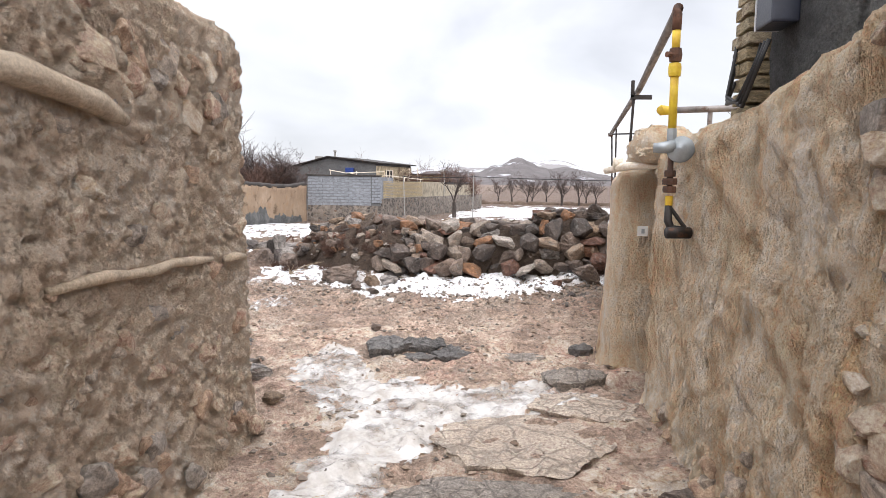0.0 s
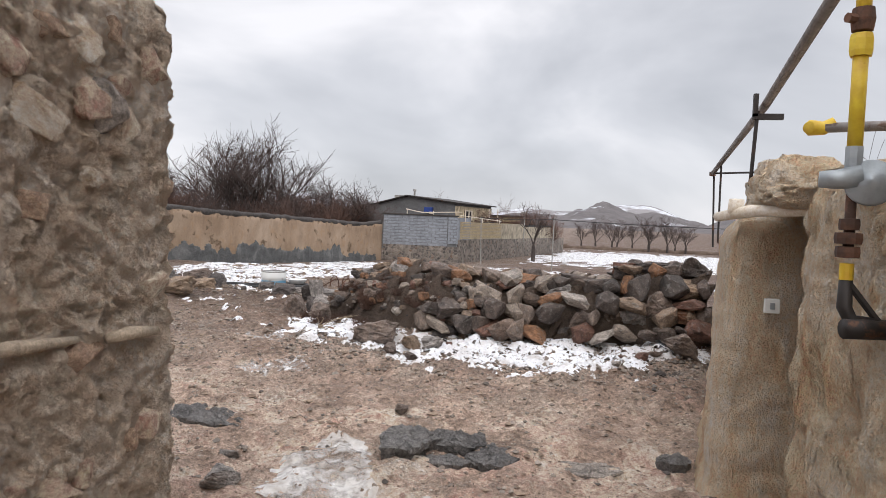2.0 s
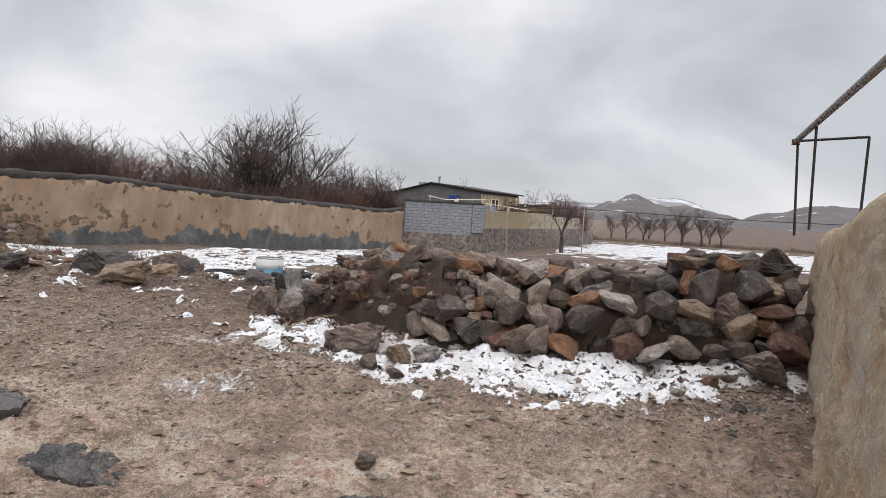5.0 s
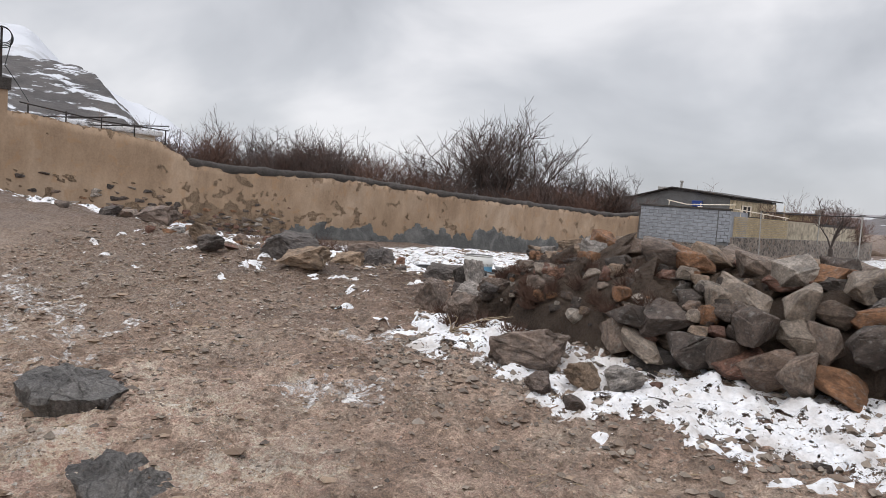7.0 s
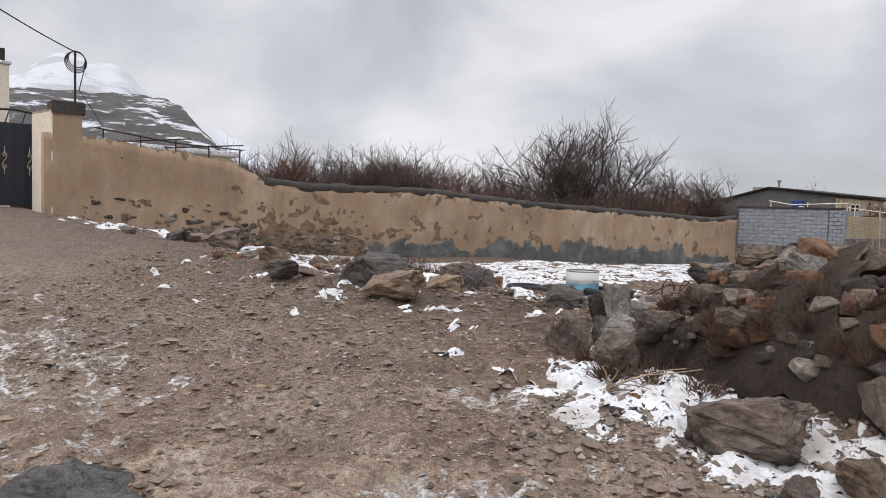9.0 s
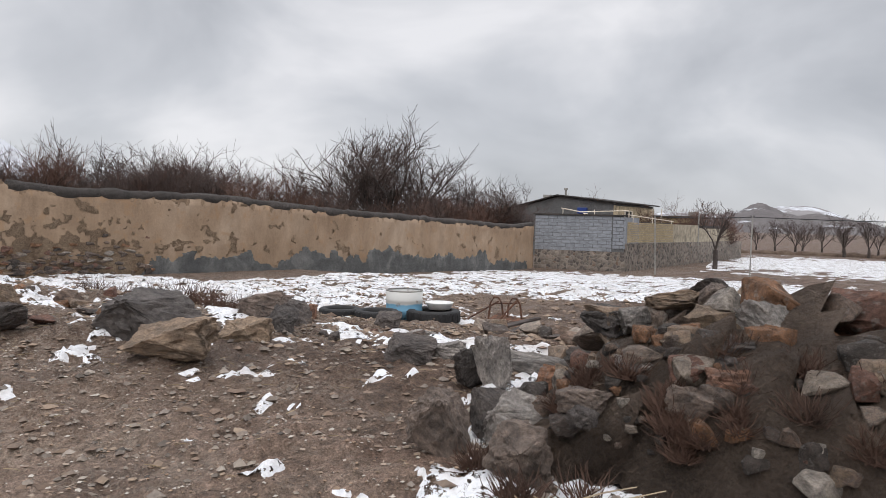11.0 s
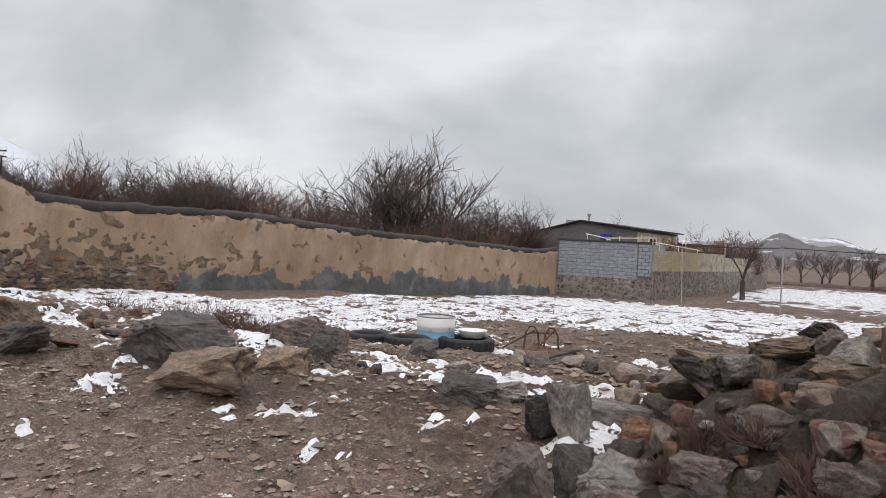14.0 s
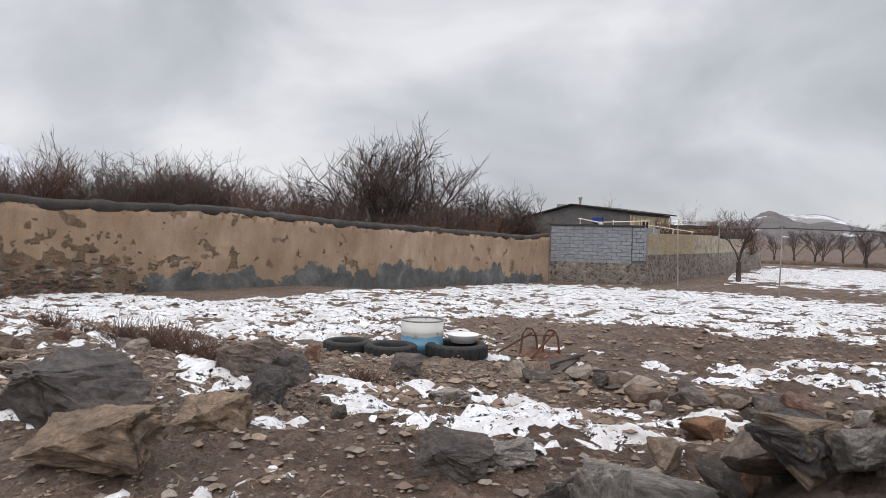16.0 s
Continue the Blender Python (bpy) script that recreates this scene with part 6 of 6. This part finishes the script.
for _ in range(2600):
    x, y = spread_near(rng)
    a, l = rng.uniform(0, math.tau), rng.uniform(0.03, 0.11)
    p = Vector((x, y, ground_z(x, y) + 0.006))
    d = Vector((math.cos(a), math.sin(a), rng.uniform(-0.05, 0.2))) * l
    straw.shoot([p, p + d * 0.5 + Vector((0, 0, 0.004)), p + d], 0.0022, 0.0015)
tagged(part("straw", straw.mesh("straw", plain("dry_straw", (0.34, 0.26, 0.16), 0.9)), None), "bits of straw and twig on the ground", "straw", kind="stuff")

# small remnants of snow on the bare earth
snow_sheet("snow", -9.0, -2.4, 9.3, 12.6, 0.03, lambda x, y: ragged(x, y, 1.0, 2.2) + 0.6 * noise.noise(Vector((x * 12, y * 12, 3.0))) - 0.62 - 0.12 * max(0, 10.6 - y) + 0.2 * max(0, y - 11), "small melting remnants of snow on bare earth", 0.03)

# ---------------------------------------------------------------- tyres, cut barrel, basin, scrap
M_RUBBER = plain("black_rubber", (0.018, 0.018, 0.019), 0.7, 0, 0.4, 12)
def barrel_mat():
    m, nt, bs = fresh("white_and_blue_barrel_paint", 0.5)
    tc = nt.nodes.new("ShaderNodeTexCoord")
    sep = nt.nodes.new("ShaderNodeSeparateXYZ")
    nt.links.new(tc.outputs["Object"], sep.inputs[0])
    z = calc(nt, "ADD", sep.outputs["Z"], calc(nt, "MULTIPLY", noise_at(nt, 9, 4, 0.6, tc.outputs["Object"]), 0.05))
    c = mix(nt, grey(nt, z, 0.28, 0.30), (0.16, 0.36, 0.52), (0.62, 0.62, 0.60))
    rust = grey(nt, noise_at(nt, 6, 6, 0.7, tc.outputs["Object"]), 0.58, 0.66)
    nt.links.new(mix(nt, calc(nt, "MULTIPLY", rust, 0.7), c, (0.20, 0.13, 0.09)), bs.inputs["Base Color"])
    return m


def revolve(profile, sides=40):
    bm = bmesh.new()
    rings = [[bm.verts.new((r * math.cos(i * math.tau / sides), r * math.sin(i * math.tau / sides), z)) for i in range(sides)] for r, z in profile]
    for r0, r1 in zip(rings, rings[1:]):
        for i in range(sides):
            bm.faces.new((r0[i], r0[(i + 1) % sides], r1[(i + 1) % sides], r1[i]))
    bmesh.ops.recalc_face_normals(bm, faces=bm.faces)
    return bm


barrel = thing("cut_barrel", (-6.98, 16.72, ground_z(-6.98, 16.72) - 0.02), "cut-down white and blue metal barrel, battered", "barrel")
prof = [(0.0, 0.02), (0.28, 0.02), (0.29, 0.0), (0.29, 0.14), (0.30, 0.16), (0.29, 0.18), (0.29, 0.30), (0.30, 0.32), (0.29, 0.34), (0.295, 0.47), (0.285, 0.47), (0.28, 0.34), (0.28, 0.04), (0.0, 0.04)]
part("body", revolve(prof), barrel_mat(), barrel, "", True)
part("rim", revolve([(0.287 + 0.012 * math.cos(a), 0.47 + 0.012 * math.sin(a)) for a in [i * math.tau / 8 for i in range(9)]]), M_CONCRETE, barrel, "bent pale rim", True)


def tyre(x, y, r, w, label):
    t = thing("tyre", (x, y, ground_z(x, y) + w * 0.3), label, "tyre", "tyres in the yard")
    prof = []
    for i in range(25):
        a = i * math.tau / 24
        prof.append((r - 0.36 * r / 2 + 0.36 * r / 2 * math.copysign(abs(math.cos(a)) ** 0.6, math.cos(a)), w / 2 * math.copysign(abs(math.sin(a)) ** 0.7, math.sin(a))))
    part("casing", revolve(prof, 48), M_RUBBER, t, "", True)
    bm = bmesh.new()
    for i in range(40):
        a = i * math.tau / 40
        box(bm, r - 0.02, -0.018, -w * 0.36, r + 0.004, 0.018, w * 0.36, Euler((0.25 * (-1) ** i, 0, a)).to_matrix().to_4x4())
    part("tread", bm, M_RUBBER, t)
    return t


tyre(-7.85, 16.2, 0.33, 0.19, "black worn car tyre lying flat in snow")
tyre(-7.12, 16.1, 0.34, 0.19, "black worn car tyre lying flat before the barrel")
tyre(-6.45, 16.7, 0.42, 0.2, "wide black tyre lying flat behind the barrel")
basin = thing("basin", (-6.42, 16.85, ground_z(-6.45, 16.7) + 0.15), "white enamel basin resting on a tyre", "basin")
part("bowl", revolve([(0.0, 0.0), (0.17, 0.0), (0.22, 0.1), (0.225, 0.11), (0.21, 0.1), (0.16, 0.02), (0.0, 0.02)]), plain("white_enamel", (0.75, 0.75, 0.74), 0.35), basin, "", True)

scrap = thing("scrap_frame", (-5.65, 17.2, ground_z(-5.65, 17.2)), "rusty bent steel frame among stones", "scrap")
scrap.scale = (0.72, 0.72, 0.72)
for off in (0.0, 0.42):
    part("hoop", piped([(-0.1 + off, 0.1 * off, 0.0), (-0.06 + off, 0.02, 0.42), (0.02 + off, 0.02, 0.54), (0.12 + off, 0.02, 0.54), (0.2 + off, 0.02, 0.42), (0.24 + off, 0.05, 0.05)], 0.022, 8), M_RUST, scrap)
part("bar", piped([(-0.5, -0.2, 0.05), (0.1, 0.1, 0.45)], 0.02, 6), M_RUST, scrap)
part("bar", piped([(0.0, 0.05, 0.4), (0.55, 0.05, 0.44)], 0.018, 6), M_RUST, scrap)
part("bar", piped([(0.2, -0.3, 0.02), (0.55, 0.0, 0.5)], 0.02, 6), M_RUST, scrap)
part("panel", boxed(0.0, -0.2, 0.1, 0.75, 0.25, 0.125, Euler((0.3, 0.12, -0.3)).to_matrix().to_4x4(), 0.006), M_RUST, scrap, "dented rusty sheet")
for k in range(5):
    pl = thing("plank", (-5.2 + 0.16 * k, 16.6 - 0.1 * k, ground_z(-5.2 + 0.16 * k, 16.6 - 0.1 * k) + 0.06), "weathered broken plank among stones", "plank", "scrap planks", turn=25 + 31 * k)
    part("board", boxed(-0.45, -0.05, 0, 0.45, 0.05, 0.03, Euler((0, -0.25 + 0.1 * k, 0)).to_matrix().to_4x4(), 0.005), M_BARK, pl)
trough = thing("trough", (1.5, 28.0, ground_z(1.5, 28.0)), "long low concrete trough with dark pipes", "trough")
part("body", boxed(-0.2, -0.3, 0.0, 2.4, 0.3, 0.34, bevel=0.03), M_CONCRETE, trough)
part("pipe", piped([(-0.4, -0.45, 0.08), (2.5, -0.45, 0.1)], 0.12, 10), M_IRON, trough)
part("lid", boxed(0.1, -0.35, 0.345, 2.2, 0.35, 0.48, bevel=0.03), M_CAP, trough)


# ---------------------------------------------------------------- dry weeds
M_WEED = plain("dry_red_brown_weed", (0.09, 0.05, 0.036), 0.9, 0, 0.4, 3)


def weed(x, y, r, n, seed, label, mat=None, z=None, thin=0.004):
    rng = random.Random(seed)
    tw = Twigs()
    for _ in range(n):
        a, e = rng.uniform(0, math.tau), rng.uniform(0.25, 1.3)
        d = Vector((math.cos(a) * math.cos(e), math.sin(a) * math.cos(e), math.sin(e))) * r * rng.uniform(0.5, 1.1)
        s = Vector((rng.gauss(0, r * 0.2), rng.gauss(0, r * 0.2), 0))
        j = Vector((rng.gauss(0, 0.12), rng.gauss(0, 0.12), rng.gauss(0, 0.06))) * r
        tw.shoot([s, s + d * 0.5 + j, s + d + j * 0.5], thin, 0.0012)
    ob = new("dry_weed", tw.mesh("dry_weed", mat or M_WEED))
    ob.matrix_world = pose(x, y, (ground_z(x, y) if z is None else z) - 0.01)
    return tagged(ob, label, "weed", "dry weeds")


for i, (x, y, r) in enumerate([(-7.6, 12.9, 0.32), (-8.0, 13.0, 0.34), (-8.5, 13.1, 0.3), (-7.2, 12.7, 0.3), (-6.8, 12.6, 0.26), (-9.2, 13.2, 0.3), (-3.0, 9.75, 0.14), (-2.5, 9.6, 0.16), (-2.2, 9.5, 0.15), (-1.9, 9.45, 0.14), (1.75, 9.85, 0.34), (1.7, 9.6, 0.26), (-2.75, 9.55, 0.15), (-6.0, 13.6, 0.2), (-10.0, 13.4, 0.3)]):
    weed(x, y, r, 150, i, "dry reddish-brown weed tuft")
rng = random.Random(61)
for i in range(34):
    f, a = rng.uniform(0.04, 0.38), rng.uniform(0.3, 1.2)
    p = pile_line(f)
    h = along(PILE_TOP, f) * min(1, 0.45 + 6 * f)
    weed(p.x, p.y - 0.76 * math.cos(a), rng.uniform(0.07, 0.14), 150, 40 + i, "dry red-brown weed tuft on the earth bank", None, land(p.x, p.y) - 0.12 + (h + 0.04) * math.sin(a) ** 0.85, 0.0022)
briar = Twigs()
rng = random.Random(4)
for _ in range(9):
    p = Vector((-2.7, 9.4, ground_z(-2.7, 9.4)))
    pts = [p]
    d = Vector((rng.uniform(0.1, 0.8), rng.uniform(-0.2, 0.4), rng.uniform(0.1, 0.6)))
    for _ in range(4):
        pts.append(pts[-1] + d * 0.12)
        d += Vector((rng.gauss(0, 0.25), rng.gauss(0, 0.2), -0.12))
    briar.shoot(pts, 0.006, 0.003)
tagged(part("dead_branch", briar.mesh("dead_branch", plain("pale_dead_wood", (0.32, 0.25, 0.17), 0.85)), None), "pale dead branch lying at the rubble", "branch")

# ---------------------------------------------------------------- stones and timbers in the lane walls
M_LANESTONE = stone_mat("mud_smeared_stone", [(0.614, 0.476, 0.365), (0.508, 0.423, 0.350), (0.656, 0.539, 0.423), (0.402, 0.350, 0.312), (0.550, 0.391, 0.281), (0.698, 0.592, 0.487)], 0.9, (0.42, 0.35, 0.27))
WALLROCK = [rock_mesh("stone", 100 + i, 2, 10, 0.1, M_LANESTONE) for i in range(10)]
rng = random.Random(31)
for _ in range(130):
    y = rng.uniform(1.3, 4.2)
    z = rng.choice((rng.uniform(0.1, 2.8), rng.uniform(0.1, 1.1), rng.uniform(2.05, 2.55)))
    s = rng.uniform(0.05, 0.17) * (1.35 if 2.0 < z < 2.6 else 1.0)
    x = -1.235 + (0.16 * max(0, 1 - z / 0.7) ** 2 if z < 0.7 else 0) - 0.03 * z / 2.7 - s * rng.uniform(0.3, 0.46)
    set_rock(rng.choice(WALLROCK), "stone", (x, y, z), (s * 0.8, s * rng.uniform(0.9, 1.7), s * rng.uniform(0.7, 1.1)), rng.uniform(-20, 20), wall_west, tip=(rng.uniform(-25, 25), 0))
M_TIMBER = speckled("weathered_pale_timber", (0.30, 0.225, 0.155), (0.42, 0.33, 0.24), (0.52, 0.43, 0.33), 2.0, 12, 60, 0.85, 0.01)
part("timber", piped([(-1.27, 0.8, 2.16), (-1.255, 1.5, 2.15), (-1.24, 1.8, 2.12), (-1.245, 2.1, 2.13), (-1.235, 2.4, 2.09), (-1.25, 2.6, 2.07), (-1.28, 2.85, 2.02)], [0.05, 0.06, 0.052, 0.06, 0.05, 0.055, 0.03], 10), M_TIMBER, wall_west, "pale weathered timber lath", True)
part("timber", piped([(-1.26, 2.25, 1.31), (-1.24, 2.6, 1.325), (-1.245, 2.8, 1.305), (-1.235, 3.0, 1.30), (-1.245, 3.2, 1.315), (-1.24, 3.4, 1.30), (-1.26, 3.7, 1.28)], [0.02, 0.03, 0.022, 0.03, 0.022, 0.028, 0.014], 8), M_TIMBER, wall_west, "pale weathered timber lath", True)
part("timber", piped([(-1.25, 3.85, 1.26), (-1.225, 3.95, 1.27), (-1.245, 4.15, 1.25)], [0.02, 0.03, 0.02], 8), M_TIMBER, wall_west, "pale weathered timber lath", True)
for _ in range(170):
    y = rng.uniform(0.6, 2.42)
    z = rng.uniform(0.05, 2.35)
    s = rng.uniform(0.08, 0.24)
    set_rock(rng.choice(WALLROCK), "stone", (1.79 + s * rng.uniform(0.0, 0.2), y, z), (s * 0.75, s * rng.uniform(1.0, 1.9), s * rng.uniform(0.6, 0.95)), rng.uniform(-16, 16), wall_east, tip=(rng.uniform(-18, 18), 0))
for _ in range(22):
    y = rng.uniform(2.4, 5.1)
    z = abs(rng.gauss(0.12, 0.14)) + 0.03
    s = rng.uniform(0.06, 0.16)
    set_rock(rng.choice(WALLROCK), "stone", (1.66 - 0.1 * max(0, 1 - z / 0.5) + s * rng.uniform(0.1, 0.3), y, z), (s, s * rng.uniform(0.9, 1.5), s), rng.uniform(-20, 20), wall_east)

# cap stones, tarred pier with bricks, meter
M_TAR = speckled("tarred_render", (0.10, 0.10, 0.104), (0.16, 0.16, 0.165), (0.25, 0.25, 0.25), 3.0, 16, 60, 0.7, 0.05)
M_REDSTONE = TONES["red"]
me = FINE_ROCKS[6].copy()
me.materials[0] = TONES["brown"]
set_rock(me, "cap_stone", (1.88, 2.0, 2.6), (0.5, 0.95, 0.2), 4, wall_east)
pier = mud_wall("tarred_pier", [(1.84, 2.95), (1.83, 3.72)], 0.34, lambda s: 3.7, M_TAR, "dark grey tarred brick pier above the mud wall", 0.02, 0.04, 0.0, 0.08, 3.0, sink=-1.9, kind="structure")
brick_mesh = mesh_of("brick", boxed(-0.5, -0.5, -0.5, 0.5, 0.5, 0.5, bevel=0.03), stone_mat("pale_buff_brick", [(0.46, 0.37, 0.23), (0.50, 0.42, 0.28), (0.42, 0.33, 0.2), (0.54, 0.46, 0.33)], 0.9, (0.42, 0.38, 0.32)))
rng = random.Random(9)
for k in range(19):
    for j in range(2 if k % 2 else 1):
        ob = new("brick", brick_mesh)
        ob.parent = pier
        ob.matrix_basis = pose(1.88 + 0.01 * rng.uniform(-1, 1), (3.9 if not k % 2 else 3.84 + 0.13 * j) + rng.uniform(-0.012, 0.012), 2.17 + k * 0.08, 0, 0, rng.uniform(-2, 2)) @ Matrix.Diagonal((0.2, 0.24 if not k % 2 else 0.12, 0.062, 1))
meter = thing("electric_meter", (1.78, 3.34, 2.47), "grey and dark blue electric meter box with cables", "meter")
part("case", boxed(-0.07, -0.1, 0.06, 0.06, 0.12, 0.42, bevel=0.012), plain("dark_blue_plastic", (0.02, 0.024, 0.04), 0.4), meter)
part("side_panel", boxed(-0.07, 0.124, 0.06, 0.05, 0.14, 0.4, bevel=0.004), plain("pale_grey_plastic", (0.5, 0.5, 0.52), 0.4), meter, "pale grey side panel")
for k in range(3):
    part("cable", piped([(-0.04, 0.1 - 0.05 * k, 0.0), (-0.07, 0.12 - 0.04 * k, -0.12), (-0.08, 0.3 - 0.04 * k, -0.26 - 0.02 * k), (-0.06, 0.55, -0.25 + 0.02 * k), (0.0, 0.62, -0.12 + 0.1 * k)], 0.011, 6), M_CABLE, meter, "black cable", True)
tagged(set_rock(brick_mesh, "brick", (1.92, 2.5, 2.6), (0.2, 0.2, 0.14), 5), "pale yellow block on the wall top", "block")

# ---------------------------------------------------------------- gas riser, regulator and roof pipe
M_YELLOW = plain("yellow_pipe_paint", (0.62, 0.42, 0.03), 0.5, 0, 0.3, 12, (0.16, 0.08, 0.04), 0.66)
M_REG = plain("grey_cast_metal", (0.33, 0.36, 0.38), 0.45, 0.4)
M_GALV = plain("weathered_steel_pipe", (0.24, 0.22, 0.21), 0.6, 0.4, 0.3, 10, (0.12, 0.075, 0.055), 0.56)
riser = thing("gas_riser", (1.505, 4.25, 1.43), "yellow gas riser pipe with grey regulator on the mud wall", "gas pipe")
part("upper_pipe", piped([(0.0, 0, 0.66), (0.0, 0, 1.08)], 0.026, 12), M_YELLOW, riser, "yellow painted pipe", True)
part("upper_pipe", piped([(0.0, 0, 1.12), (0.0, 0, 1.3)], 0.026, 12), M_YELLOW, riser, "yellow painted pipe", True)
part("elbow", piped([(0, 0, 1.28), (0, 0, 1.38), (0.01, 0.03, 1.42), (0.02, 0.1, 1.42)], [0.028, 0.03, 0.032, 0.03], 10), M_RUST, riser, "rusty elbow", True)
part("union", revolve([(0.0, 1.0), (0.036, 1.0), (0.04, 1.02), (0.04, 1.06), (0.036, 1.08), (0, 1.08)], 8), M_YELLOW, riser)
part("valve", revolve([(0.0, 1.08), (0.036, 1.09), (0.042, 1.13), (0.036, 1.17), (0, 1.18)], 10), M_RUST, riser, "rusty valve")
part("valve_plug", piped([(-0.06, -0.03, 1.13), (0.0, 0.0, 1.13)], 0.018, 8), M_RUST, riser)
bm = revolve([(0.0, -0.045), (0.042, -0.04), (0.046, -0.02), (0.08, -0.015), (0.085, 0.0), (0.08, 0.015), (0.046, 0.02), (0.038, 0.036), (0.0, 0.045)], 28)
bmesh.ops.transform(bm, matrix=pose(0.05, -0.03, 0.55, 78, 0, -18), verts=bm.verts)
reg = part("regulator", bm, M_REG, riser, "grey cast regulator disc", True)
part("regulator_body", piped([(-0.11, 0.0, 0.56), (-0.06, -0.01, 0.56), (0.02, -0.02, 0.57)], [0.03, 0.036, 0.045], 10), M_REG, reg, "", True)
part("regulator_neck", piped([(0.0, 0, 0.6), (0.0, 0, 0.68)], 0.03, 8), M_REG, reg)
part("lower_pipe", piped([(0, 0, 0.28), (0, 0, 0.54)], 0.018, 10), M_RUST, riser, "rusty pipe", True)
for z0, r in ((0.30, 0.04), (0.35, 0.045), (0.40, 0.034)):
    part("coupling", revolve([(0, z0 - 0.022), (r, z0 - 0.02), (r * 1.06, z0), (r, z0 + 0.02), (0, z0 + 0.022)], 9), M_RUST, riser, "rusty coupling")
part("ring", revolve([(0, 0.2), (0.024, 0.2), (0.024, 0.26), (0, 0.26)], 12), M_YELLOW, riser, "yellow painted ring")
part("foot_bend", piped([(0, 0, 0.22), (0, 0, 0.1), (0.02, -0.02, 0.05), (0.1, -0.03, 0.04)], [0.022, 0.026, 0.03, 0.032], 10), M_IRON, riser, "", True)
part("foot_stub", piped([(-0.02, -0.07, 0.03), (0.13, -0.03, 0.03)], 0.036, 12), M_IRON, riser, "", True)
part("foot_brace", piped([(0.0, 0.0, 0.2), (0.1, -0.03, 0.06)], 0.014, 6), M_IRON, riser)
branch = thing("branch_pipe", (1.7, 5.4, 2.32), "pale horizontal gas pipe with a yellow elbow", "gas pipe")
part("elbow", piped([(-0.03, 0.04, 0.03), (-0.02, 0.05, 0.03), (0.05, 0.06, 0.03), (0.1, 0.05, 0.06)], [0.03, 0.042, 0.036, 0.03], 10), M_YELLOW, branch, "yellow painted elbow", True)
part("pipe", piped([(0.02, 0.06, 0.03), (0.62, -0.16, 0.03)], 0.026, 10), M_GALV, branch, "", True)
part("stand", boxed(0.32, -0.06, -0.22, 0.35, -0.03, 0.01), M_GALV, branch)
roofpipe = thing("roof_pipe", (1.525, 4.35, 2.03), "long weathered steel pipe carried over the mud walls", "pipe")
part("pipe", piped([(0.0, -0.02, 0.82), (0.21, 2.39, 0.66), (0.63, 7.25, 0.57)], 0.03, 12), M_GALV, roofpipe, "", True)
part("pipe_end", revolve([(0, 0.53), (0.042, 0.535), (0.042, 0.59), (0, 0.6)], 10), M_RUST, roofpipe).matrix_basis = pose(0.63, 7.25, 0.0)
part("clamp", boxed(0.13, 2.36, 0.56, 0.33, 2.4, 0.6), M_IRON, roofpipe)
part("clamp", boxed(0.13, 2.36, 0.58, 0.16, 2.4, 0.74), M_IRON, roofpipe)
part("strut", piped([(0.16, 2.38, 0.62), (0.13, 2.36, -0.05)], 0.014, 6), M_IRON, roofpipe)
part("leg", piped([(0.65, 7.25, 0.55), (0.68, 7.2, -0.45)], 0.014, 6), M_IRON, roofpipe)
part("leg", piped([(0.55, 6.1, 0.58), (0.56, 6.1, -0.38)], 0.013, 6), M_IRON, roofpipe)
part("cross_bar", piped([(0.63, 7.22, 0.57), (1.08, 6.4, 0.53)], 0.014, 6), M_IRON, roofpipe)
part("leg", piped([(1.08, 6.4, 0.53), (1.06, 6.4, -0.38)], 0.013, 6), M_IRON, roofpipe)

# recess: lintel, mud over it, dome, switch, drain
def lump(name, c, r, material, label, seed, kind="structure"):
    bm = bmesh.new()
    bmesh.ops.create_icosphere(bm, subdivisions=5, radius=1.0)
    for v in bm.verts:
        q = v.co.normalized()
        k = 1.0 / (abs(q.x) ** 2.4 + abs(q.y) ** 2.4 + abs(q.z) ** 2.4) ** (1 / 2.4)
        k *= 1 + 0.1 * fract(q.x * 3 + seed, q.y * 3, q.z * 3, 0.6, 6)
        v.co = Vector((c[0] + q.x * k * r[0], c[1] + q.y * k * r[1], c[2] + q.z * k * r[2]))
    return tagged(part(name, bm, material, None, "", True), label, "wall", kind=kind)


lump("mud_bridge", (2.14, 5.7, 2.0), (0.58, 0.58, 0.12), M_STRAW, "mud roofing over the doorway recess", 1.0)
lump("mud_dome", (1.95, 6.6, 2.02), (0.32, 0.36, 0.3), M_STRAW, "rounded mud dome on the wall top", 4.0)
lintel = thing("lintel", (1.62, 5.72, 1.9), "pale limewashed log lintel over the recess", "lintel")
part("log", piped([(-0.26, 0.42, -0.02), (-0.1, 0.2, 0.02), (0.1, -0.15, 0.02), (0.25, -0.45, 0.04)], [0.03, 0.038, 0.032, 0.03], 10), M_WHITEWALL, lintel, "", True)
part("log", piped([(-0.1, 0.42, 0.02), (0.1, 0.1, 0.05), (0.4, -0.42, 0.05)], [0.03, 0.034, 0.03], 10), M_TIMBER, lintel, "", True)
part("knob", piped([(-0.17, 0.32, -0.02), (-0.17, 0.3, 0.09)], [0.05, 0.045], 8), M_WHITEWALL, lintel, "", True)
switch = thing("wall_switch", (1.69, 6.05, 1.345), "white square light switch on mud plaster", "switch")
M_WPLASTIC = plain("white_plastic", (0.7, 0.7, 0.68), 0.4)
part("plate", boxed(-0.045, -0.03, -0.045, 0.045, 0.0, 0.045, bevel=0.006), M_WPLASTIC, switch)
part("rocker", boxed(-0.014, -0.036, -0.02, 0.014, -0.028, 0.02, bevel=0.003), M_REG, switch)
